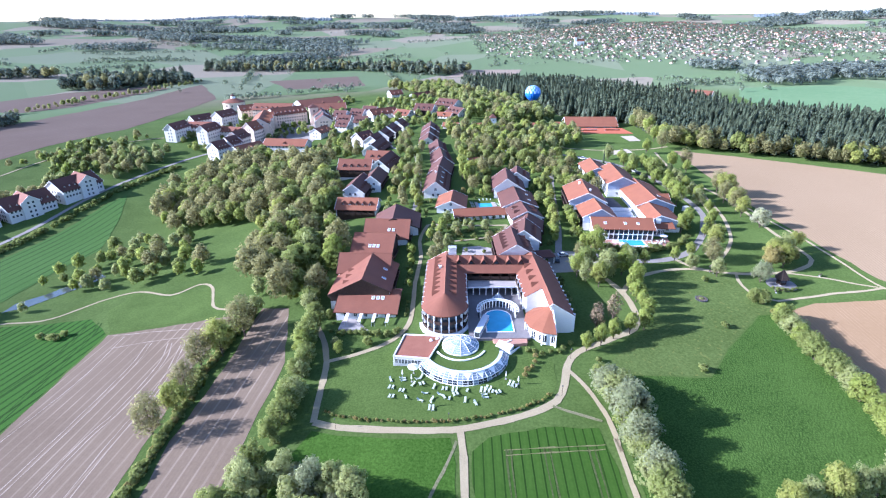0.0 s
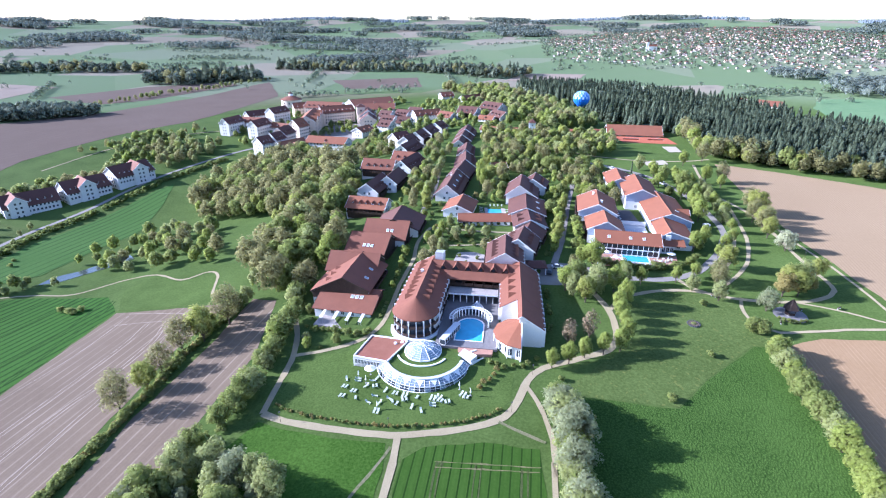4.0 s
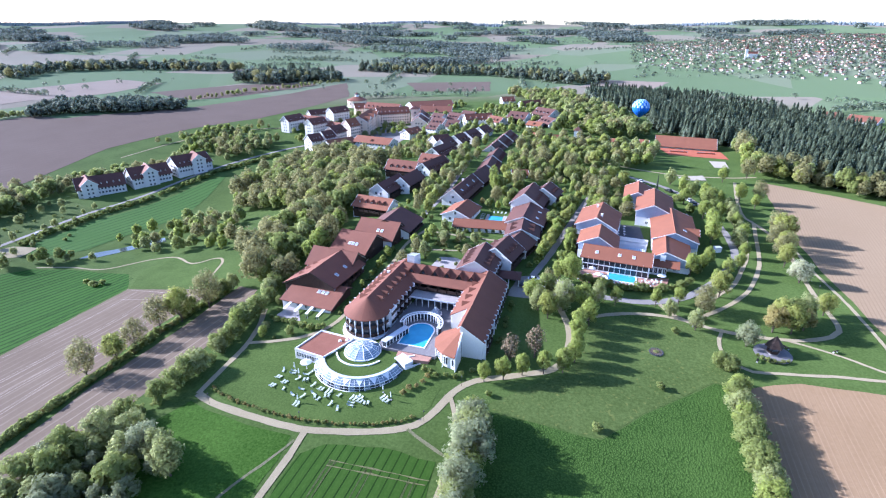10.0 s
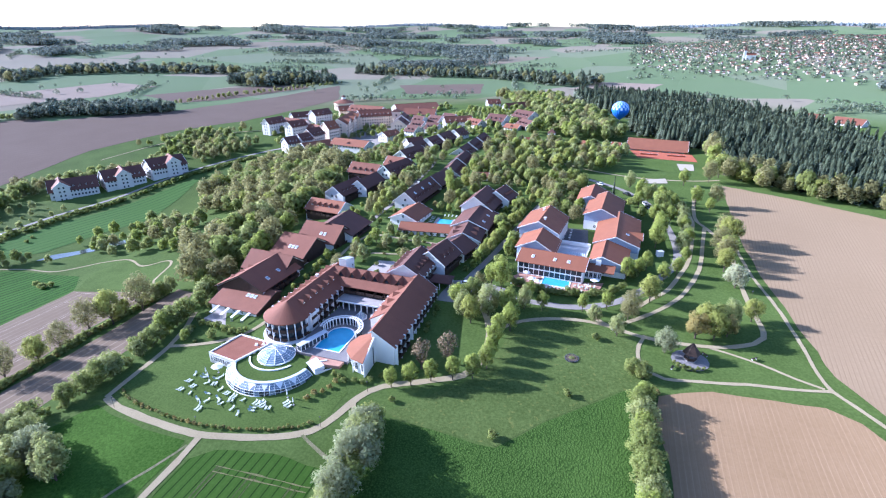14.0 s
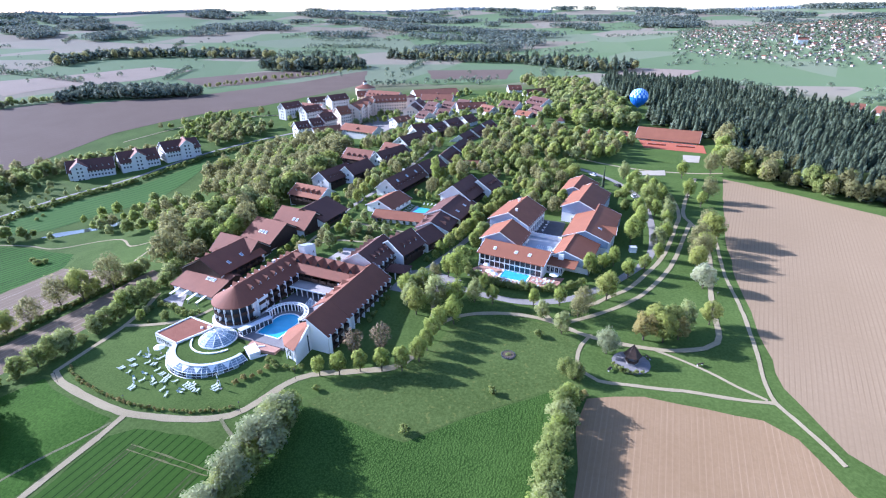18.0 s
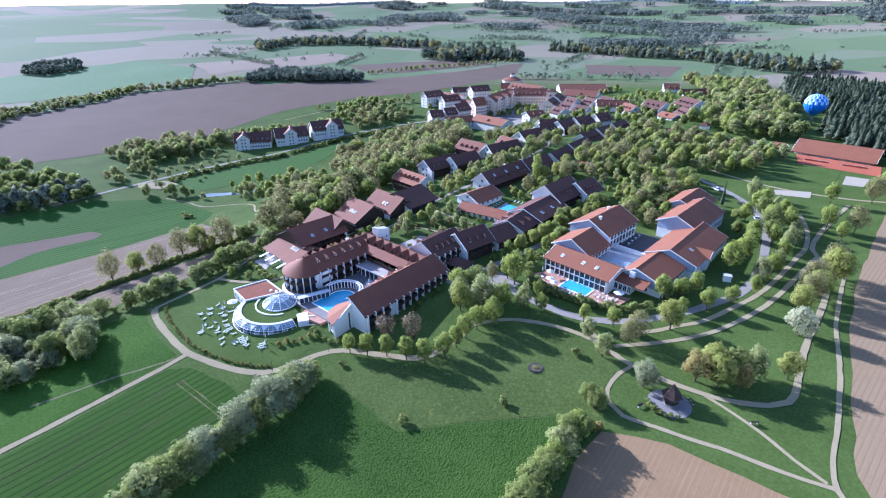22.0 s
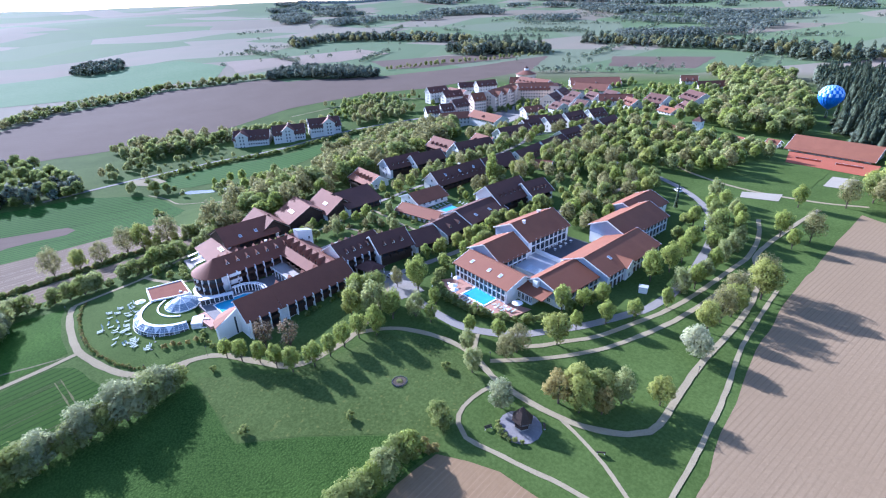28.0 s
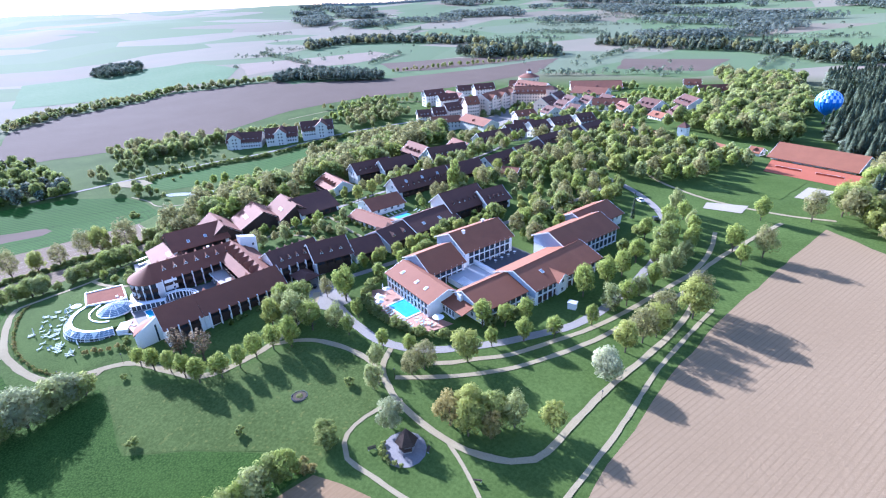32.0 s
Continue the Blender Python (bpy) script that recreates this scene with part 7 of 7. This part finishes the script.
for x, y in ((-13.9, 113.7), (-13.6, 110.2), (-11.3, 116.1), (-8.4, 114.4), (-11, 112.1), (-10.1, 109.6), (-6.4, 108.3), (-5.2, 110.7), (-3.3, 108.4), (-3.9, 105.4), (-2.8, 113.0), (-5.6, 114.5), (-1.2, 110), (0, 108.9), (1.2, 108.3),
             (3.4, 110.1), (5.3, 107.6), (7.9, 106.5), (6, 111), (9.7, 111.2), (10.5, 108.4), (12.6, 110.4), (11.2, 111.8), (14.6, 110.4), (19.1, 112.4), (17.4, 113.6), (0.5, 111.9), (2.2, 111.6), (-7.2, 116.4), (-6.2, 117.6)):
    a = spots.choice((-25, -10, 15, 170, 200, 60, 100))
    for k in range(2 if spots.random() < 0.6 else 1):
        px, py = x + 0.95 * k * math.cos(radians(a)), y + 0.95 * k * math.sin(radians(a))
        copy_thing(lounger, pose(px, py, ground_z(px, py) + 0.07, 0, 0, a + spots.uniform(-6, 6)))


def parasol(x, y, z, r, label, closed=False):
    e = thing("parasol", label, "parasol", pose(x, y, z))
    part("pole", Mesh().column(0, 0, 0, 2.6, 0.04, 0.04, 6), M_METAL, e)
    part("foot", Mesh().column(0, 0, 0, 0.12, 0.3, 0.28, 8), M_STONE, e)
    part("canopy", Mesh().column(0, 0, 1.1, 2.6, 0.22, 0.06, 8) if closed else Mesh().column(0, 0, 2.2, 2.75, r, 0.05, 8), M_WHITE, e)
    return e


parasol(-8.5, 119.0, ground_z(-8.5, 119) + 0.07, 1.7, "open white parasol on the lawn")
for x, y in ((-11.5, 117.6), (16.7, 115.4), (-3.4, 106.2), (-8.9, 115.6), (19.8, 113.4)):
    parasol(x, y, ground_z(x, y) + 0.07, 0.3, "closed white parasol beside loungers", True)
for x, y, r in ((89.0, 194.6, 1.7), (68.0, 189.0, 1.5), (65.4, 193.5, 1.3), (70.2, 187.6, 1.3)):
    parasol(x, y, 2.66, r, "open white parasol on the terrace")
for x, y in ((62.2, 194.2), (87, 190.8)):
    parasol(x, y, 2.66, 0.3, "closed pale parasol on the terrace", True)
row = random.Random(4)
for i in range(26):
    x, y = (61 + 1.25 * i, 187.4 + 0.4 * math.sin(i)) if i < 9 else (72 + 1.3 * (i - 9), 188.0 + row.uniform(-0.3, 0.3)) if i < 20 else (82.5 + 1.3 * (i - 20), 192 + row.uniform(-1.0, 1.0))
    lo = copy_thing(lounger, pose(x, y, 2.66, 0, 0, row.choice((0, 10, 180, 170, -15))))
    tagged(lo, "white sun lounger on the tiled terrace", group="loungers on the terrace")
for x, y, a in ((14.6, 230.4, 90), (14.4, 232.6, 95), (14.2, 234.8, 90), (14.0, 237, 88), (13.8, 239.2, 92), (18.0, 242.6, 10), (19.8, 242.8, 5), (21.6, 243, 0), (23.4, 243.1, -8), (26.2, 232.6, 85), (26.0, 235, 95), (25.8, 237.4, 90)):
    lo = copy_thing(lounger, pose(x, y, 4.42, 0, 0, a))
    tagged(lo, "white sun lounger beside the spa pool", group="loungers by the spa pool")
for x, y in ((64, 191), (66.5, 191.6), (63.2, 188.6), (84.2, 190.4), (86, 193), (87.5, 192)):
    tb = thing("terrace_table", "round white terrace table", "table", pose(x, y, 2.66), "tables on the terrace")
    part("top", Mesh().column(0, 0, 0.7, 0.75, 0.5, 0.5, 10), M_WHITE, tb)
    part("stem", Mesh().column(0, 0, 0.05, 0.7, 0.05, 0.05, 6), M_METAL, tb)
    part("foot", Mesh().column(0, 0, 0, 0.05, 0.28, 0.25, 8), M_METAL, tb)


def paint(name, colour):
    m, nt, b = material(name, 0.3)
    nt.links.new(ramp(nt, noise_of(nt, coords(nt), 2.0, 3), [(0.3, tuple(k * 0.85 for k in colour)), (0.7, colour)]), b.inputs["Base Color"])
    b.inputs["Coat Weight"].default_value = 0.5
    return m


M_CARS = [paint("silver_car_paint", (0.50, 0.51, 0.52)), paint("dark_blue_car_paint", (0.04, 0.06, 0.12)), paint("white_car_paint", (0.75, 0.75, 0.74)), paint("black_car_paint", (0.02, 0.02, 0.02))]
M_RUBBER = speckled("tyre_rubber", (0.015, 0.015, 0.015), (0.03, 0.03, 0.03), 1.0, 5.0, 0.9, 0.01)


def car(x, y, turn, mat, label):
    e = thing("car", label, "car", pose(x, y, ground_z(x, y) + 0.15, 0, 0, turn))
    side = [(-2.1, 0.35), (2.1, 0.35), (2.15, 0.7), (1.2, 0.92), (-2.0, 0.95), (-2.15, 0.7)]
    part("body", Mesh().prism([(a, -0.86, z) for a, z in side], [(a, 0.86, z) for a, z in side]), mat, e)
    cab = [(-1.6, 0.93), (1.0, 0.93), (0.35, 1.42), (-1.2, 1.45)]
    part("cabin", Mesh().prism([(a, -0.74, z) for a, z in cab], [(a, 0.74, z) for a, z in cab]), M_PANE, e, "dark glazed cabin")
    part("roof", Mesh().box(-1.15, -0.7, 1.43, 0.3, 0.7, 1.49), mat, e)
    for a in (-1.35, 1.35):
        for b in (-0.8, 0.8):
            part("wheel", Mesh().limb((a, b - 0.1, 0.32), (a, b + 0.1, 0.32), 0.32, 0.32, 12), M_RUBBER, e)
    return e


for x, y, t_, k, l in ((108.2, 279, 110, 1, "dark blue car parked by the park road"), (106.6, 284, 112, 0, "silver car parked by the park road"), (84, 309.2, 150, 2, "white car on the park road"), (98, 296.5, 130, 3, "black car parked by the park road"), (46, 182.5, 10, 0, "silver car on the hotel forecourt"), (43, 178.5, 80, 3, "black car on the hotel forecourt"), (-234, 205, 80, 2, "white car on the valley road")):
    car(x, y, t_, M_CARS[k], l)
box = thing("service_box", "small white service hut beside the road", "hut", pose(111.4, 226.4, ground_z(111.4, 226.4), 0, 0, 20))
part("body", Mesh().box(-1.2, -0.9, -0.2, 1.2, 0.9, 1.9), M_WHITE, box)
part("roof", Mesh().box(-1.35, -1.05, 1.9, 1.35, 1.05, 2.05), M_METAL, box)
for x, y in ((36, 123.5), (30.5, 108.8), (-27, 100.5), (60.2, 141), (1, 100), (98.5, 172), (138.8, 200), (126.6, 243)):
    lp = thing("path_lamp", "slim dark path lamp with a round head", "lamp post", pose(x, y, ground_z(x, y)))
    part("pole", Mesh().column(0, 0, -0.2, 3.2, 0.05, 0.04, 6), M_WOOD, lp)
    part("head", Mesh().column(0, 0, 3.2, 3.45, 0.2, 0.12, 8), M_DECK, lp)
for x, y in ((112.5, 155.6), (134, 165.8), (96.6, 168.6), (121.4, 163.9)):
    bn = thing("bench", "brown wooden park bench", "bench", pose(x, y, ground_z(x, y) + 0.12, 0, 0, x * 7))
    part("seat", Mesh().box(-0.9, -0.22, 0.42, 0.9, 0.22, 0.47), M_BARK, bn)
    part("back", Mesh().box(-0.9, 0.22, 0.5, 0.9, 0.27, 0.9), M_BARK, bn)
    for k in (-0.7, 0.7):
        part("leg", Mesh().box(k - 0.05, -0.2, 0, k + 0.05, 0.24, 0.42), M_METAL, bn)


# ---- woods ----
FOREST = ["spruce"] * 13 + ["dark"]
woodland("spruce_forest", "dense dark spruce forest", FOREST, [(150, 345), (176, 326), (208, 309), (262, 282), (330, 300), (330, 420), (262, 460), (118, 460), (118, 440), (150, 425)], 4.3, 0.86, density=0.6, jitter=0.75, ratio=0.32)
woodland("far_spruce_forest", "farther dark spruce forest", FOREST, [(118, 460.5), (262, 460.5), (256, 540), (236, 600), (170, 735), (60, 812), (20, 780), (60, 640), (100, 560), (98, 480)], 5.6, 0.95, keep=((89, 525, 9),), density=0.4, jitter=0.75, ratio=0.2)
woodland("forest_edge", "budding broadleaf edge of the forest", ["bud", "yellow", "deep", "bud"], [(146, 333), (176, 317), (208, 302), (262, 274), (270, 290), (213, 318), (181, 333), (154, 351)], 6.0, 1.02)
woodland("east_edge", "tall yellow-green broadleaf trees by the courts", ["yellow", "deep", "round", "bud"], [(141, 342), (150, 338), (153, 352), (158, 420), (148, 424), (143, 380)], 7.0, 1.12)
woodland("north_wood", "light green broadleaf wood behind the village", ["round", "pale", "deep", "bud", "deep"], [(20, 448), (80, 432), (96, 450), (84, 500), (74, 560), (40, 650), (5, 760), (-70, 730), (-30, 660), (0, 600), (24, 540)], 8.5, 1.1, keep=((41, 431, 8), (89, 525, 8)), density=0.14)
woodland("village_green_trees", "trees in the village gardens", ["round", "deep", "pale"], [(-100, 444), (-40, 430), (0, 445), (10, 490), (30, 520), (-10, 620), (-60, 620), (-80, 560), (-110, 500), (-108, 470), (-160, 440), (-192, 415), (-250, 470), (-230, 545), (-170, 600), (-100, 640)], 9.5, 0.66, density=0.13)
woodland("knoll_wood", "dark wooded knoll on the tilled hillside", ["dark"], [(-556, 436), (-523, 460), (-470, 490), (-432, 518), (-424, 532), (-434, 546), (-490, 548), (-550, 530), (-585, 500), (-580, 460)], 7.0, 1.1, density=0.2)
woodland("hill_wood", "wooded hill behind the tilled slope", ["dark", "bud", "dark", "spruce"], [(-548, 785), (-467, 788), (-430, 848), (-395, 866), (-420, 920), (-520, 960), (-600, 900)], 13.0, 1.5, density=0.1)
woodland("north_band", "dark band of woods beyond the village", ["dark", "dark", "bud", "spruce"], [(-480, 1090), (-347, 1065), (-155, 1049), (3, 925), (60, 1000), (-60, 1110), (-330, 1160), (-480, 1150)], 14.0, 1.3, density=0.1)
woodland("field_hedge", "long hedge between far fields", ["deep", "bud", "pale"], [(-478, 592), (-463, 682), (-420, 762), (-394, 883), (-380, 880), (-406, 755), (-448, 676), (-464, 588)], 9.0, 0.6, density=0.14)
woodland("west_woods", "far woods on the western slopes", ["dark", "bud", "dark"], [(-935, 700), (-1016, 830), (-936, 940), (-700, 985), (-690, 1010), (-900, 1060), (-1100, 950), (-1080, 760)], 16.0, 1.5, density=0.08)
woodland("upper_hedge", "belt of trees along the far side of the hillside", ["pale", "deep", "bud", "grey"], [(-512, 129), (-581, 189), (-625, 258), (-652, 323), (-597, 398), (-560, 449), (-575, 455), (-625, 400), (-680, 329), (-655, 240), (-600, 170), (-530, 115)], 7.6, 0.85, density=0.1)
woodland("lower_wood", "dense bluish wood at the foot of the hillside", ["deep", "dark", "deep"], [(-342, 111), (-322, 130), (-271, 142), (-219, 146), (-214, 140), (-221, 115), (-221, 98), (-330, 60)], 8.5, 0.95, density=0.18)
woodland("valley_belt", "belt of trees along the valley scrub", ["deep", "pale", "bud"], [(-254, 154), (-260, 168), (-285, 198), (-301, 234), (-309, 283), (-300, 280), (-290, 240), (-275, 205), (-248, 175), (-236, 158)], 8.0, 0.8, density=0.25)
woodland("scrub_bushes", "loose bushes on the valley scrub", ["hedge", "pale", "bush"], [(-282, 189), (-291, 231), (-283, 261), (-244, 251), (-207, 200), (-209, 172)], 11.0, 0.6, density=0.4)
woodland("far_knoll_wood", "far dark wood on the green hill", ["dark"], [(-1066, 286), (-1135, 345), (-1082, 390), (-978, 369), (-969, 308)], 13.0, 1.3, density=0.15)
woodland("village_slope_wood", "young trees on the meadow below the village", ["round", "pale", "deep"], [(-287, 367), (-320, 430), (-300, 450), (-262, 445), (-225, 405), (-266, 366)], 9.5, 0.8, density=0.25)
woodland("slope_trees", "young trees on the village slope", ["round", "pale", "bud"], [(-330, 392), (-318, 386), (-290, 425), (-262, 452), (-250, 470), (-262, 474), (-300, 440)], 9.0, 0.7, density=0.3)


def tuft(m, rng, x, y, w, h):
    """A far tree: a dozen leaf masses spread over an uneven crown."""
    z = ground_z(x, y) - 0.5
    for _ in range(11):
        a, e = rng.uniform(0, 6.28), rng.uniform(-0.5, 1.5)
        r = w * rng.uniform(0.55, 1.0)
        c = Vector((x + r * math.cos(a) * math.cos(e), y + r * math.sin(a) * math.cos(e), z + h * (0.52 + 0.42 * math.sin(e) * rng.uniform(0.8, 1.1))))
        n = Vector((math.cos(a) * math.cos(e), math.sin(a) * math.cos(e), math.sin(e) + 0.3)).normalized()
        u = n.orthogonal().normalized()
        u.rotate(Matrix.Rotation(rng.uniform(0, 6.3), 3, n))
        k, v = w * rng.uniform(0.5, 0.85), n.cross(u)
        m.face(c + u * k, c - u * k * 0.5 + v * k * 0.9 + n * k * 0.2, c - u * k * 0.5 - v * k * 0.9)


def far_woods():
    """Woods out to the skyline: patches of several overlapping blots, hedges, and single trees."""
    rng, woods, hedges = random.Random(21), Mesh(), Mesh()
    town_side = lambda x, y: 60 < x < 1250 and 960 < y < 2150
    for _ in range(95):
        a, r = radians(rng.uniform(-60, 42)), 1000 + 3200 * rng.random() ** 0.75
        cx, cy, size = r * math.sin(a), r * math.cos(a), 7 + r / 420
        if town_side(cx, cy):
            continue
        for _b in range(rng.randint(1, 5)):
            bx, by = cx + rng.gauss(0, 110), cy + rng.gauss(0, 60)
            lx, ly, turn = rng.uniform(30, 150), rng.uniform(18, 60), rng.uniform(-0.8, 0.8)
            for _k in range(min(130, int(lx * ly * 3.1 / (size * size * 0.8)) + 3)):
                q, t = math.sqrt(rng.random()), rng.uniform(0, 6.28)
                u, v = q * lx * math.cos(t), q * ly * math.sin(t)
                x, y = bx + u * math.cos(turn) - v * math.sin(turn), by + u * math.sin(turn) + v * math.cos(turn)
                tuft(woods, rng, x, y, size * rng.uniform(0.45, 0.75), size * rng.uniform(1.2, 1.9))
    for _ in range(110):
        a, r = radians(rng.uniform(-60, 45)), 720 + 2300 * rng.random()
        cx, cy, turn, ln = r * math.sin(a), r * math.cos(a), rng.uniform(0, 3.14), rng.uniform(60, 330)
        if town_side(cx, cy) or (cx < -250 and math.hypot(cx + 480, cy - 350) < 330):
            continue
        for k in range(int(ln / 7)):
            if rng.random() < 0.06:
                continue
            u = k * 7 - ln / 2
            tuft(hedges, rng, cx + u * math.cos(turn) + rng.gauss(0, 1.5), cy + u * math.sin(turn) + rng.gauss(0, 1.5), rng.uniform(2.5, 5.5), rng.uniform(5, 11))
    for _ in range(260):
        a, r = radians(rng.uniform(-60, 45)), 720 + 2200 * rng.random()
        x, y = r * math.sin(a), r * math.cos(a)
        if not (x < -250 and math.hypot(x + 480, y - 350) < 330):
            tuft(hedges, rng, x, y, rng.uniform(2.5, 5), rng.uniform(5, 10))
    # Pale greyish leaves, with the haze over the far woods in their colour.
    far = leaves("haze_paled_woodland", (0.155, 0.185, 0.15), (0.225, 0.255, 0.20), 0.3)
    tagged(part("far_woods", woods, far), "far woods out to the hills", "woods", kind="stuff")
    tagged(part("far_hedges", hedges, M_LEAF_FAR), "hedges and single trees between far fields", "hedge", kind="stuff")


far_woods()


def ridge_woods():
    """The wooded skyline of the hills."""
    rng, m = random.Random(31), Mesh()
    for k in range(2600):
        a = radians(-58 + 106 * k / 2600)
        r = 4150 + 260 * math.sin(a * 9) + rng.uniform(-60, 60)
        if math.sin(a * 23 + 1.0) + math.sin(a * 11) < -0.7:
            continue
        x, y = r * math.sin(a), r * math.cos(a)
        z, h, w = ground_z(x, y) - 2, rng.uniform(14, 26), rng.uniform(7, 12)
        i = len(m.v)
        m.v += [(x - w, y, z), (x + w, y, z), (x, y - w, z + 2), (x, y + w, z), (x + rng.uniform(-4, 4), y, z + h)]
        m.f += [(i, i + 2, i + 4), (i + 2, i + 1, i + 4), (i + 1, i + 3, i + 4), (i + 3, i, i + 4)]
    # More blue than green: skyline haze painted into the leaves.
    far = leaves("haze_blue_skyline_leaves", (0.16, 0.20, 0.22), (0.22, 0.26, 0.28), 0.1)
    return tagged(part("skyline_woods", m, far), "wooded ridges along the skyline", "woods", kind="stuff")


ridge_woods()


# ---- far town on the hill ----
def town():
    rng, walls, roofs, trees = random.Random(41), Mesh(), Mesh(), Mesh()
    n = 0
    while n < 5000:
        x, y = rng.gauss(590, 290), rng.gauss(1600, 270)
        k = (x - 110) / 440 * -330 + 1260
        if not (110 < x < 1500 and y > max(1010, k) and y < 2200):
            continue
        n += 1
        t, l, w, h = rng.uniform(0, 3.14), rng.uniform(1.5, 2.5), rng.uniform(1.2, 1.8), rng.uniform(1.7, 2.8)
        if rng.random() < 0.05:
            l, w, h = l * 2.2, w * 1.6, h * 1.4
        c, s, z = math.cos(t), math.sin(t), ground_z(x, y)
        at = lambda a, b, e: (x + a * c - b * s, y + a * s + b * c, z + e)
        walls.prism([at(-l, -w, -3), at(l, -w, -3), at(l, w, -3), at(-l, w, -3)], [at(-l, -w, h), at(l, -w, h), at(l, w, h), at(-l, w, h)])
        p = h + w * 0.75
        roofs.prism([at(-l * 1.05, -w * 1.1, h), at(-l * 1.05, w * 1.1, h), at(-l * 1.05, 0, p)][::-1], [at(l * 1.05, -w * 1.1, h), at(l * 1.05, w * 1.1, h), at(l * 1.05, 0, p)][::-1])
    m = Mesh()
    k = len(walls.v)
    m.v, m.f = walls.v + roofs.v, walls.f + [tuple(k + i for i in q) for q in roofs.f]
    me = m.data("far_town", M_TOWN)
    for other in (M_PEACH, M_ROOF_DARK, M_ROOF):
        me.materials.append(other)
    shade = [rng.random() < 0.4 for _ in range(n)]
    me.polygons.foreach_set("material_index", [int(shade[i // 6]) for i in range(len(walls.f))] + [2 + int(shade[i // 5]) for i in range(len(roofs.f))])
    tagged(part("far_town", me, M_TOWN), "far white town with red roofs on a hillside", "town", kind="stuff")
    for _ in range(9500):
        x, y = rng.gauss(600, 350), rng.gauss(1640, 330)
        if x > 90 and y > 1060:
            tuft(trees, rng, x, y, rng.uniform(2.0, 4.6), rng.uniform(3.2, 6.2))
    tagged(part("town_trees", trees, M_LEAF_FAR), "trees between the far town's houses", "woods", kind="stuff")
    church = thing("far_church", "far white church with a pointed spire", "church", pose(330, 1330, ground_z(330, 1330)))
    part("nave", Mesh().box(-9, -4, -3, 9, 4, 9), M_PLASTER, church)
    part("tower", Mesh().box(-14, -2.4, -3, -9.1, 2.4, 18), M_PLASTER, church)
    part("spire", Mesh().prism([(-14.3, -2.7, 18), (-8.8, -2.7, 18), (-8.8, 2.7, 18), (-14.3, 2.7, 18)], [(-11.6, -0.1, 30), (-11.5, -0.1, 30), (-11.5, 0.1, 30), (-11.6, 0.1, 30)]), M_ROOF_DARK, church)
    part("roof", Mesh().prism([(-9, -4.5, 9), (-9, 4.5, 9), (-9, 0, 13.5)][::-1], [(9.4, -4.5, 9), (9.4, 4.5, 9), (9.4, 0, 13.5)][::-1]), M_ROOF, church)


town()

# the patterns from which the plants were copied are not part of the place
for group_ in KINDS.values():
    for src in group_:
        for ob in list(src.children):
            bpy.data.objects.remove(ob)
        bpy.data.objects.remove(src)
